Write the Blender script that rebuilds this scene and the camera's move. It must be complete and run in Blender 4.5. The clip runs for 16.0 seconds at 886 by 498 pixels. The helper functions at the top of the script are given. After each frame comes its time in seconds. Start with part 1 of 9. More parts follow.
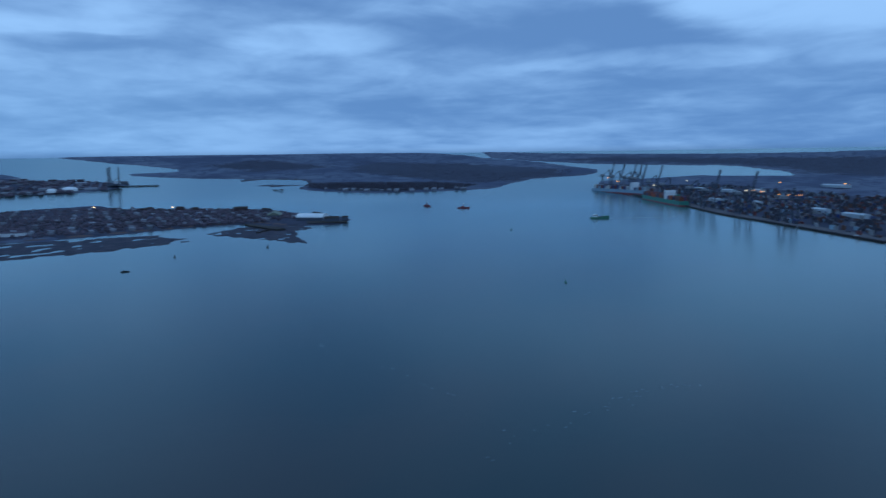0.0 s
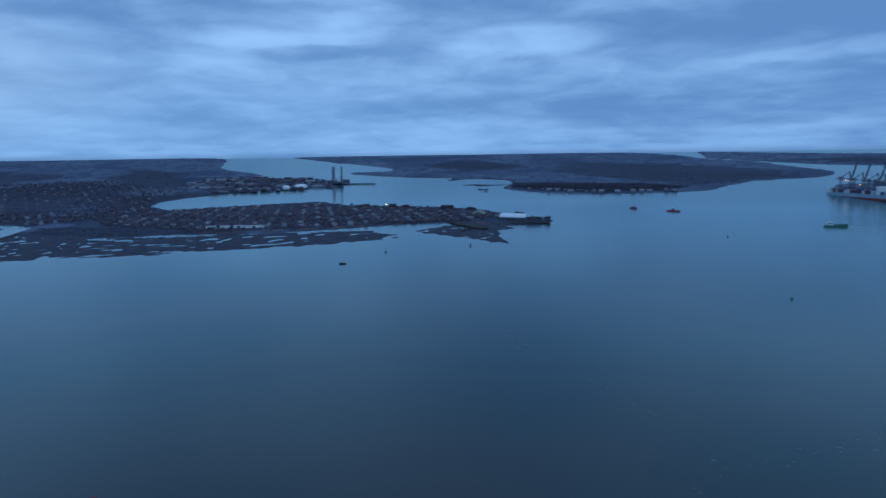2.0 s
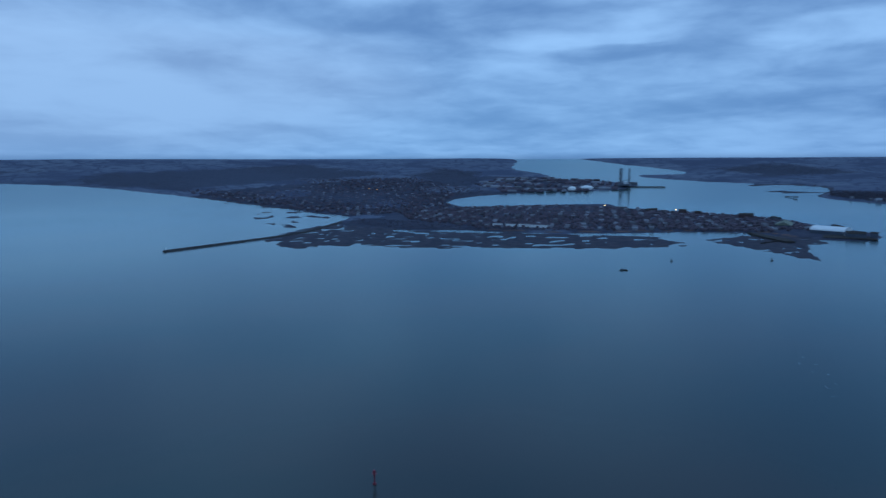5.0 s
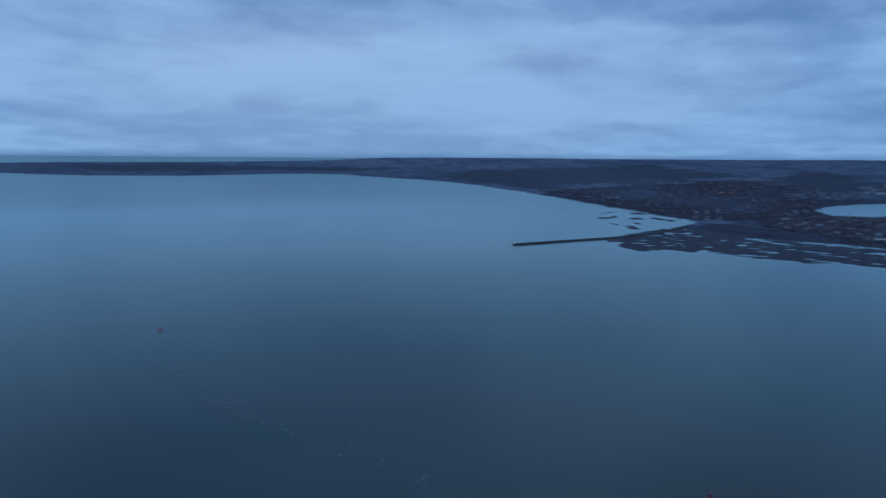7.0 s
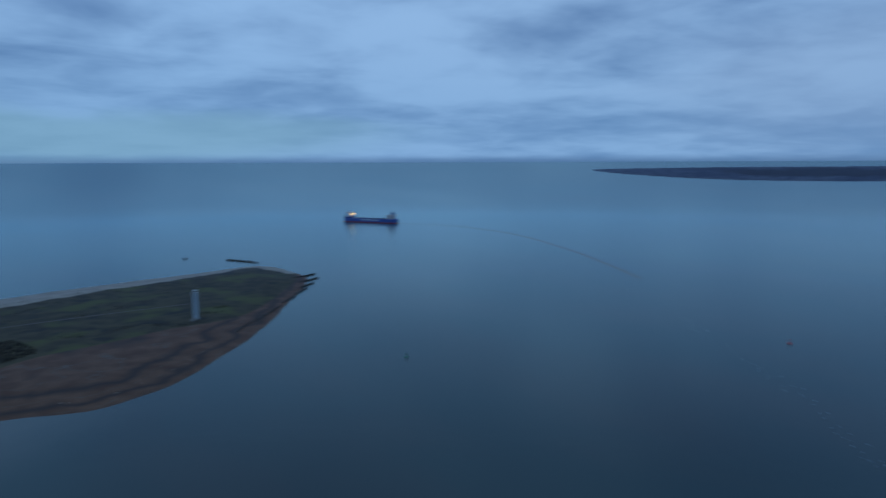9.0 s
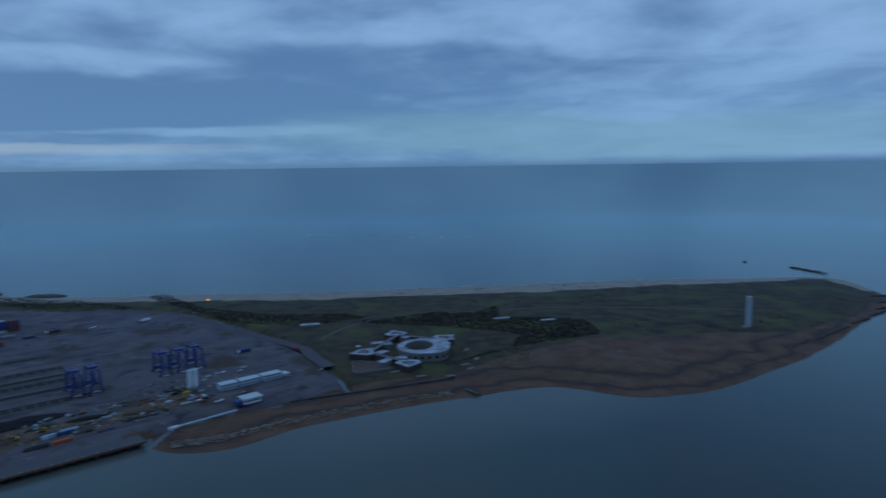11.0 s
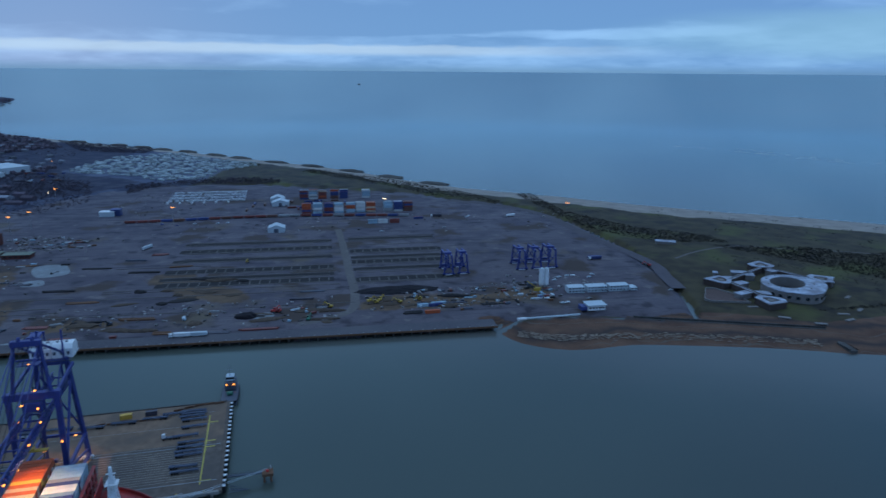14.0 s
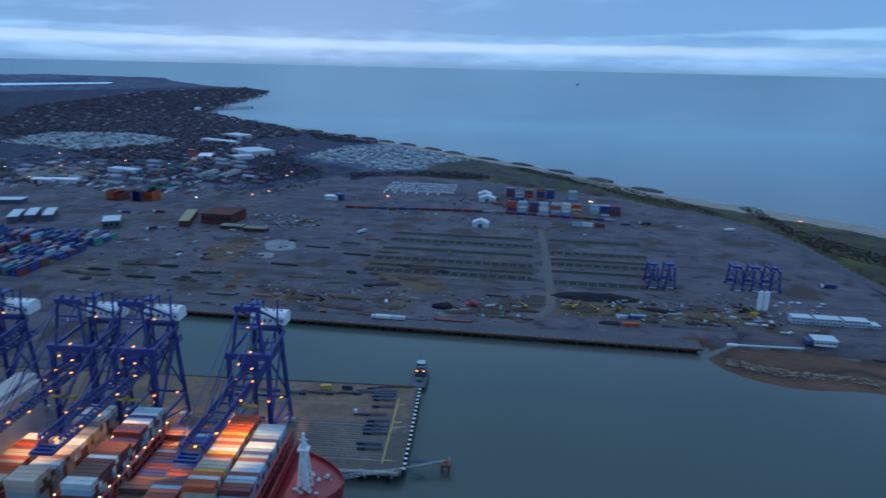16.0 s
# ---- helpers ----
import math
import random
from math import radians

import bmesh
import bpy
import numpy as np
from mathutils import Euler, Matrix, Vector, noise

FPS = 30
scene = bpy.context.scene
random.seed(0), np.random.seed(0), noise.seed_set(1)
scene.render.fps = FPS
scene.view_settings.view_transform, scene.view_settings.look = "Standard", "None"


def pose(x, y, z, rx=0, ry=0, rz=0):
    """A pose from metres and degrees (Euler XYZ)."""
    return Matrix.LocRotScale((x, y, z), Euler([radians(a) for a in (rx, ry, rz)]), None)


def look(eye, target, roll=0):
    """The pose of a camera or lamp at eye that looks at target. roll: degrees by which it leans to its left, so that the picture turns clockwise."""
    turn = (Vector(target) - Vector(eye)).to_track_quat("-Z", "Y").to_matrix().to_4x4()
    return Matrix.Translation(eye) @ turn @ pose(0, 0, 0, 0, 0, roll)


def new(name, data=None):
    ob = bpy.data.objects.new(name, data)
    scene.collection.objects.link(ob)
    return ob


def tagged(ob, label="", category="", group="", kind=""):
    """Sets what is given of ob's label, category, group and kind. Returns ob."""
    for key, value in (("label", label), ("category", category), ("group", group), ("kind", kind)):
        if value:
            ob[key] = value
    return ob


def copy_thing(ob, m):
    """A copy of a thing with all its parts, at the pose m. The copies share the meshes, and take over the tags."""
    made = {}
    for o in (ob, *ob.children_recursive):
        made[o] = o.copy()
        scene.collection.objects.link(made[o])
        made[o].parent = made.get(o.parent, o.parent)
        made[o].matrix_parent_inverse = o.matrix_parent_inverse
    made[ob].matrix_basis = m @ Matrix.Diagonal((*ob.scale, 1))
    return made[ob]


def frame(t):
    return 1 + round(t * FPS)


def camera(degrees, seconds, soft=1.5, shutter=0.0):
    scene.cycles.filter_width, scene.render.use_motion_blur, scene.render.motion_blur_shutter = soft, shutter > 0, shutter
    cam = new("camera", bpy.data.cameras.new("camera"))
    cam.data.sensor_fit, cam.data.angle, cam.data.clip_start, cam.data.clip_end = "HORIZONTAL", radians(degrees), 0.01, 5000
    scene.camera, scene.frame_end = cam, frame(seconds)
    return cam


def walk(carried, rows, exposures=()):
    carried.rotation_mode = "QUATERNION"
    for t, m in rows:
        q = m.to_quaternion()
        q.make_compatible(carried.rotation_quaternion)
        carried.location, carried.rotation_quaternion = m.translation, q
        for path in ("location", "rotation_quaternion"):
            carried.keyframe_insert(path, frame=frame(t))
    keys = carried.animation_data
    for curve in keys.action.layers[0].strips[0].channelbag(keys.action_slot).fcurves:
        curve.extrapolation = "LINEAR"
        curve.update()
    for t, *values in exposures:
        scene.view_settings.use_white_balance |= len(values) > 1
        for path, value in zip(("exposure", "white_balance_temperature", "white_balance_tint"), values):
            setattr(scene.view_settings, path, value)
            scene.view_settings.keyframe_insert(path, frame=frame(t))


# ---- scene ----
cam = camera(66.70, 16.0, soft=1.5, shutter=0.5)
walk(cam, [
    (0.0, pose(0.0, -0.0, 180.0, 82.06, 0.80, 18.00)),
    (0.5, pose(1.9, 1.4, 180.6, 82.09, 1.05, 23.22)),
    (1.0, pose(0.2, 4.2, 181.3, 82.16, 1.05, 27.94)),
    (1.5, pose(-1.7, 6.1, 181.8, 82.22, 0.96, 31.80)),
    (2.0, pose(-4.9, 8.5, 182.2, 82.28, 0.85, 35.12)),
    (2.5, pose(-7.9, 10.8, 182.5, 82.32, 0.70, 37.92)),
    (3.0, pose(-10.9, 12.8, 182.8, 82.37, 0.50, 41.58)),
    (3.5, pose(-14.3, 15.1, 183.2, 82.45, 0.34, 46.27)),
    (6.0, pose(-12.6, 20.8, 185.7, 82.58, -0.06, 69.73)),
    (6.5, pose(-11.6, 21.0, 186.6, 82.54, -0.29, 77.35)),
    (7.0, pose(-9.1, 13.5, 187.5, 82.46, -0.41, 87.68)),
    (7.5, pose(-7.6, 11.5, 188.4, 82.43, -0.43, 98.75)),
    (8.0, pose(-4.8, 11.8, 189.1, 82.68, 0.18, 112.98)),
    (8.5, pose(-7.6, 15.5, 189.8, 82.69, 0.26, 126.37)),
    (9.0, pose(-13.4, 19.3, 190.5, 82.71, 0.16, 139.20)),
    (9.5, pose(-20.0, 18.0, 191.6, 82.75, -0.11, 151.23)),
    (10.0, pose(-21.4, 15.1, 192.9, 82.74, 0.18, 163.73)),
    (12.3, pose(-23.2, 11.0, 192.7, 83.03, 0.10, 202.05)),
    (12.5, pose(-23.2, 11.0, 192.7, 81.53, 0.08, 203.65)),
    (13.0, pose(-21.1, 6.8, 193.4, 75.37, -0.06, 207.70)),
    (13.5, pose(-21.3, 3.5, 194.1, 75.24, -0.28, 211.46)),
    (14.0, pose(-21.8, 1.0, 193.9, 75.22, -0.48, 215.55)),
    (14.5, pose(-20.4, -1.3, 193.1, 75.21, -0.78, 219.53)),
    (15.0, pose(-19.4, -2.7, 192.4, 75.20, -1.08, 223.93)),
    (15.5, pose(-17.1, -4.3, 191.7, 75.13, -1.30, 228.13)),
    (16.0, pose(-16.7, -7.5, 191.9, 74.96, -1.28, 233.48)),
], exposures=[(0, 0.15, 6500, 10), (3.5, 0.15, 6500, 10), (6.0, 0.10, 6700, 10), (7.0, 0.0, 6800, 10), (8.5, -0.13, 6800, 10), (9.5, -0.24, 6800, 11), (10.2, -0.28, 6800, 11), (12.5, -0.2, 6750, 11), (13.0, 0.04, 6800, 12), (13.5, 0.18, 6800, 12), (14.5, 0.44, 6800, 12), (16.0, 0.52, 6800, 12)])

# ---------------------------------------------------------------- light
world = bpy.data.worlds.new("dusk_sky")
scene.world = world
world.use_nodes = True


# heading, height, breadth, depth and lightness of the cloud banks
CLOUD_BANKS = [(12, 0.165, 13, 0.045, -0.045), (14, 0.062, 13, 0.020, -0.07), (29, 0.160, 7, 0.020, 0.12), (-8, 0.180, 11, 0.040, 0.12), (-12, 0.085, 9, 0.030, -0.02), (3, 0.120, 10, 0.014, 0.08),
               (47, 0.190, 8, 0.045, 0.05), (58, 0.200, 14, 0.030, -0.07), (46, 0.148, 4, 0.012, -0.08), (84, 0.120, 22, 0.070, 0.09), (110, 0.120, 16, 0.060, 0.02),
               (186, 0.140, 17, 0.040, -0.12), (150, 0.180, 14, 0.060, 0.10), (130, 0.110, 14, 0.060, 0.05), (203, 0.110, 10, 0.020, 0.04), (230, 0.090, 40, 0.050, -0.10), (238, 0.058, 30, 0.010, -0.16), (214, 0.070, 20, 0.012, -0.12), (250, 0.085, 16, 0.012, -0.10), (205, 0.050, 12, 0.009, 0.10), (215, 0.135, 10, 0.02, 0.08)]


def build_sky():
    nt = world.node_tree
    nt.nodes.clear()
    ln = nt.links.new

    def math_node(op, a, b=None, c=None, clamp=False):
        n = nt.nodes.new("ShaderNodeMath")
        n.operation, n.use_clamp = op, clamp
        for i, v in enumerate((a, b, c)):
            if v is None:
                continue
            if isinstance(v, (int, float)):
                n.inputs[i].default_value = v
            else:
                ln(v, n.inputs[i])
        return n.outputs[0]

    def mix(fac, a, b):
        n = nt.nodes.new("ShaderNodeMix")
        n.data_type = "RGBA"
        n.clamp_factor = True
        for sock, v in ((n.inputs[0], fac), (n.inputs[6], a), (n.inputs[7], b)):
            if isinstance(v, (int, float)):
                sock.default_value = v
            elif isinstance(v, tuple):
                sock.default_value = (*v, 1)
            else:
                ln(v, sock)
        return n.outputs[2]

    def band(value, lo, hi):
        n = nt.nodes.new("ShaderNodeMapRange")
        n.interpolation_type = "SMOOTHSTEP"
        ln(value, n.inputs[0])
        n.inputs[1].default_value, n.inputs[2].default_value = lo, hi
        return n.outputs[0]

    coord = nt.nodes.new("ShaderNodeTexCoord").outputs["Generated"]
    sep = nt.nodes.new("ShaderNodeSeparateXYZ")
    ln(coord, sep.inputs[0])
    x, y, z = sep.outputs
    up = math_node("MAXIMUM", z, 0.0)
    # cloud deck seen in perspective: a flat layer overhead, crowding towards the horizon
    den = math_node("ADD", up, 0.15)
    cx, cy = math_node("DIVIDE", x, den), math_node("DIVIDE", y, den)
    comb = nt.nodes.new("ShaderNodeCombineXYZ")
    ln(cx, comb.inputs[0])
    ln(cy, comb.inputs[1])

    def clouds(scale, detail, rough, warp, offset):
        mp = nt.nodes.new("ShaderNodeMapping")
        ln(comb.outputs[0], mp.inputs[0])
        mp.inputs["Location"].default_value = offset
        mp.inputs["Rotation"].default_value = (0, 0, 0.5)
        mp.inputs["Scale"].default_value = (1.0, 1.0, 1)
        n = nt.nodes.new("ShaderNodeTexNoise")
        ln(mp.outputs[0], n.inputs["Vector"])
        n.inputs["Scale"].default_value, n.inputs["Detail"].default_value = scale, detail
        n.inputs["Roughness"].default_value, n.inputs["Distortion"].default_value = rough, warp
        return n.outputs[0]

    big = clouds(0.62, 5.0, 0.50, 0.35, (3.1, 1.7, 0))
    small = clouds(2.6, 6.0, 0.55, 0.3, (8.0, 2.0, 0))
    # long level layers
    flat = nt.nodes.new("ShaderNodeMapping")
    ln(coord, flat.inputs[0])
    flat.inputs["Scale"].default_value = (1.3, 1.3, 6.5)
    flat.inputs["Location"].default_value = (0.7, 2.3, 0.4)
    layer = nt.nodes.new("ShaderNodeTexNoise")
    ln(flat.outputs[0], layer.inputs["Vector"])
    layer.inputs["Scale"].default_value, layer.inputs["Detail"].default_value = 1.5, 5.0
    layer.inputs["Roughness"].default_value, layer.inputs["Distortion"].default_value = 0.5, 0.5
    deck = math_node("MULTIPLY_ADD", small, 0.24, math_node("MULTIPLY_ADD", layer.outputs[0], 0.38, math_node("MULTIPLY", big, 0.46)))
    ragged = math_node("MULTIPLY_ADD", layer.outputs[0], 0.9, math_node("MULTIPLY_ADD", big, 0.5, -0.70))

    def bank(heading, height, wide, tall, weight=1.0):
        """A cloud bank round a compass heading (degrees) and a height (sine of the elevation), with a ragged outline."""
        c, s = math.cos(radians(heading)), math.sin(radians(heading))
        across = math_node("ADD", math_node("MULTIPLY", x, c), math_node("MULTIPLY", y, s))
        ahead = math_node("ADD", math_node("MULTIPLY", x, -s), math_node("MULTIPLY", y, c))
        aside = math_node("MULTIPLY_ADD", ragged, 0.35, math_node("ARCTAN2", across, ahead))
        above = math_node("MULTIPLY_ADD", ragged, 0.07, z)
        u = math_node("DIVIDE", aside, radians(wide))
        v = math_node("DIVIDE", math_node("SUBTRACT", above, height), tall)
        d = math_node("ADD", math_node("MULTIPLY", u, u), math_node("MULTIPLY", v, v))
        return math_node("MULTIPLY", band(d, 1.5, 0.2), weight)

    for heading, height, wide, tall, weight in CLOUD_BANKS:
        deck = math_node("ADD", deck, bank(heading, height, wide, tall, weight))
    shade = band(deck, 0.42, 0.68)
    sky = nt.nodes.new("ShaderNodeTexSky")
    sky.sky_type, sky.sun_disc = "NISHITA", False
    sky.sun_elevation, sky.sun_rotation = radians(4.0), radians(115.0)
    clear = nt.nodes.new("ShaderNodeVectorMath")
    clear.operation = "SCALE"
    ln(sky.outputs[0], clear.inputs[0])
    clear.inputs["Scale"].default_value = 0.12
    cloud = mix(shade, (0.100, 0.230, 0.500), (0.285, 0.525, 0.900))
    col = mix(0.985, clear.outputs[0], cloud)
    # thinner cloud low down: an even pale blue, lightest over the open sea
    low = band(z, 0.22, 0.015)
    sea = band(math_node("ADD", math_node("MULTIPLY", x, 0.80), math_node("MULTIPLY", y, -0.60)), 0.05, 0.95)
    pale = mix(sea, (0.160, 0.380, 0.720), (0.138, 0.345, 0.610))
    inland = band(math_node("ADD", math_node("MULTIPLY", x, -0.05), math_node("MULTIPLY", y, 1.0)), 0.72, 0.97)
    pale = mix(inland, pale, (0.098, 0.255, 0.560))
    col = mix(math_node("MULTIPLY", low, 0.42), col, pale)
    # the break below the deck, out over the sea
    edge = math_node("ADD", z, math_node("MULTIPLY", small, 0.012))
    streak = math_node("MULTIPLY", band(z, 0.018, 0.027), band(edge, 0.043, 0.038))
    toward = math_node("ADD", math_node("MULTIPLY", x, 0.87), math_node("MULTIPLY", y, -0.50))
    gap = math_node("MULTIPLY", streak, band(toward, 0.70, 0.96))
    col = mix(math_node("MULTIPLY", gap, 0.55), col, (0.43, 0.60, 0.76))
    # cloud is thinner and faintly pink to the south-west
    west = band(math_node("ADD", math_node("MULTIPLY", x, -0.87), math_node("MULTIPLY", y, -0.49)), 0.70, 1.0)
    lift = nt.nodes.new("ShaderNodeMix")
    lift.data_type, lift.blend_type = "RGBA", "MULTIPLY"
    ln(west, lift.inputs[0])
    ln(col, lift.inputs[6])
    lift.inputs[7].default_value = (1.06, 1.02, 1.0, 1)
    col = lift.outputs[2]
    # a pale green opening low over the sea to the south, and lilac cloud to the west
    col = mix(bank(172, 0.042, 30, 0.036, 0.6), col, (0.205, 0.430, 0.610))
    col = mix(bank(92, 0.100, 30, 0.110, 0.35), col, (0.270, 0.420, 0.690))
    # murk along the horizon
    murk = mix(sea, (0.066, 0.160, 0.350), (0.105, 0.235, 0.400))
    col = mix(math_node("MULTIPLY", band(z, 0.014, -0.003), 0.85), col, murk)
    bg = nt.nodes.new("ShaderNodeBackground")
    ln(col, bg.inputs[0])
    bg.inputs[1].default_value = 1.0
    out = nt.nodes.new("ShaderNodeOutputWorld")
    ln(bg.outputs[0], out.inputs[0])


build_sky()

sun_data = bpy.data.lights.new("sun", "SUN")
sun_data.energy, sun_data.angle, sun_data.color = 0.5, radians(60), (0.46, 0.74, 1.0)
sun_lamp = new("sun", sun_data)
sun_lamp.matrix_world = look((0, 0, 0), (-0.30, 0.20, -0.93))

# ---------------------------------------------------------------- materials
def surface(name, color, rough=0.8, metal=0.0, vary=0.25, grain=0.5, patch=0.05, bump=0.0, second=None, island=0.0, random_tint=0.0):
    """A worn surface: base colour broken up by fine grain and by large stains. grain and patch are in cycles per metre."""
    m = bpy.data.materials.new(name)
    m.use_nodes = True
    nt = m.node_tree
    bsdf = nt.nodes["Principled BSDF"]
    bsdf.inputs["Roughness"].default_value, bsdf.inputs["Metallic"].default_value = rough, metal
    bsdf.inputs["Specular IOR Level"].default_value = 0.22 if rough >= 0.72 else 0.5
    geo = nt.nodes.new("ShaderNodeNewGeometry")
    ln = nt.links.new

    def noise_tex(scale, detail):
        n = nt.nodes.new("ShaderNodeTexNoise")
        n.inputs["Scale"].default_value, n.inputs["Detail"].default_value = scale, detail
        ln(geo.outputs["Position"], n.inputs["Vector"])
        return n.outputs[0]

    def mixed(fac, a, b):
        n = nt.nodes.new("ShaderNodeMix")
        n.data_type = "RGBA"
        if isinstance(fac, float):
            n.inputs[0].default_value = fac
        else:
            ln(fac, n.inputs[0])
        for sock, v in ((n.inputs[6], a), (n.inputs[7], b)):
            if isinstance(v, tuple):
                sock.default_value = (*v, 1)
            else:
                ln(v, sock)
        return n.outputs[2]

    def ranged(v, lo, hi, a=0.0, b=1.0):
        n = nt.nodes.new("ShaderNodeMapRange")
        ln(v, n.inputs[0])
        for i, k in enumerate((lo, hi, a, b)):
            n.inputs[1 + i].default_value = k
        return n.outputs[0]

    dark = tuple(c * (1 - vary) for c in color)
    light = tuple(min(c * (1 + vary), 1) for c in color)
    fine, wide = noise_tex(grain, 4.0), noise_tex(patch, 3.0)
    col = mixed(ranged(fine, 0.3, 0.7), dark, light)
    col = mixed(ranged(wide, 0.38, 0.66), col, second or tuple(c * (1 - 0.6 * vary) for c in color))
    if island or random_tint:
        src = geo.outputs["Random Per Island"] if island else nt.nodes.new("ShaderNodeObjectInfo").outputs["Random"]
        h = nt.nodes.new("ShaderNodeHueSaturation")
        ln(col, h.inputs["Color"])
        a = island or random_tint
        ln(ranged(src, 0.0, 1.0, 1 - a, 1 + a), h.inputs["Value"])
        col = h.outputs[0]
    ln(col, bsdf.inputs["Base Color"])
    if bump:
        b = nt.nodes.new("ShaderNodeBump")
        b.inputs["Strength"].default_value, b.inputs["Distance"].default_value = 0.5, bump
        ln(fine, b.inputs["Height"])
        ln(b.outputs[0], bsdf.inputs["Normal"])
    return m


def lamp_glow(name, color, strength):
    m = bpy.data.materials.new(name)
    m.use_nodes = True
    b = m.node_tree.nodes["Principled BSDF"]
    b.inputs["Base Color"].default_value = (*color, 1)
    b.inputs["Emission Color"].default_value = (*color, 1)
    b.inputs["Emission Strength"].default_value = strength
    return m


def water_material():
    """Turbid tidal water: a dark body under a rippled, glossy surface, with silt stirred up round the berths and off the beach."""
    m = bpy.data.materials.new("harbour_water")
    m.use_nodes = True
    nt = m.node_tree
    ln = nt.links.new
    nt.nodes.clear()
    geo = nt.nodes.new("ShaderNodeNewGeometry")

    def noise_tex(scale, detail, stretch=(1, 1, 1)):
        mp = nt.nodes.new("ShaderNodeMapping")
        mp.inputs["Scale"].default_value = stretch
        ln(geo.outputs["Position"], mp.inputs[0])
        n = nt.nodes.new("ShaderNodeTexNoise")
        n.inputs["Scale"].default_value, n.inputs["Detail"].default_value = scale, detail
        ln(mp.outputs[0], n.inputs["Vector"])
        return n.outputs[0]

    def ranged(v, lo, hi, a=0.0, b=1.0):
        n = nt.nodes.new("ShaderNodeMapRange")
        n.interpolation_type = "SMOOTHSTEP"
        ln(v, n.inputs[0])
        for i, k in enumerate((lo, hi, a, b)):
            n.inputs[1 + i].default_value = k
        return n.outputs[0]

    def mixed(fac, a, c):
        n = nt.nodes.new("ShaderNodeMix")
        n.data_type = "RGBA"
        ln(fac, n.inputs[0])
        for sock, v in ((n.inputs[6], a), (n.inputs[7], c)):
            if isinstance(v, tuple):
                sock.default_value = (*v, 1)
            else:
                ln(v, sock)
        return n.outputs[2]

    col = mixed(ranged(noise_tex(0.0042, 3.0, (1, 0.6, 1)), 0.36, 0.64), (0.023, 0.036, 0.037), (0.043, 0.039, 0.037))
    away = nt.nodes.new("ShaderNodeVectorMath")
    away.operation = "DISTANCE"
    ln(geo.outputs["Position"], away.inputs[0])
    away.inputs[1].default_value = (330, -250, 0)
    col = mixed(ranged(away.outputs["Value"], 620, 130), col, (0.064, 0.076, 0.064))
    # cloudy shallows along the beach
    off = nt.nodes.new("ShaderNodeMapping")
    off.vector_type = "TEXTURE"
    off.inputs["Location"].default_value, off.inputs["Rotation"].default_value = (20, -505, 0), (0, 0, radians(22.2))
    ln(geo.outputs["Position"], off.inputs[0])
    axes = nt.nodes.new("ShaderNodeSeparateXYZ")
    ln(off.outputs[0], axes.inputs[0])
    wavy = nt.nodes.new("ShaderNodeMath")
    wavy.operation = "MULTIPLY_ADD"
    ln(noise_tex(0.012, 3.0), wavy.inputs[0])
    wavy.inputs[1].default_value = -60
    ln(axes.outputs[1], wavy.inputs[2])
    both = nt.nodes.new("ShaderNodeMath")
    both.operation = "MULTIPLY"
    ln(ranged(wavy.outputs[0], 70, -30, 0.0, 0.75), both.inputs[0])
    ln(ranged(axes.outputs[0], -230, -110), both.inputs[1])
    col = mixed(both.outputs[0], col, (0.095, 0.088, 0.080))
    bump = nt.nodes.new("ShaderNodeBump")
    bump.inputs["Strength"].default_value, bump.inputs["Distance"].default_value = 0.35, 0.06
    ln(noise_tex(0.8, 3.0, (1, 1.6, 1)), bump.inputs["Height"])
    body = nt.nodes.new("ShaderNodeBsdfDiffuse")
    ln(col, body.inputs["Color"])
    gloss = nt.nodes.new("ShaderNodeBsdfGlossy")
    gloss.inputs["Color"].default_value = (0.73, 0.95, 1.0, 1)
    ln(ranged(noise_tex(0.0022, 3.0, (1, 0.5, 1)), 0.35, 0.65, 0.17, 0.22), gloss.inputs["Roughness"])
    ln(bump.outputs[0], gloss.inputs["Normal"])
    fresnel = nt.nodes.new("ShaderNodeFresnel")
    fresnel.inputs["IOR"].default_value = 1.333
    ln(bump.outputs[0], fresnel.inputs["Normal"])
    both = nt.nodes.new("ShaderNodeMixShader")
    ln(fresnel.outputs[0], both.inputs[0])
    ln(body.outputs[0], both.inputs[1])
    ln(gloss.outputs[0], both.inputs[2])
    out = nt.nodes.new("ShaderNodeOutputMaterial")
    ln(both.outputs[0], out.inputs[0])
    return m


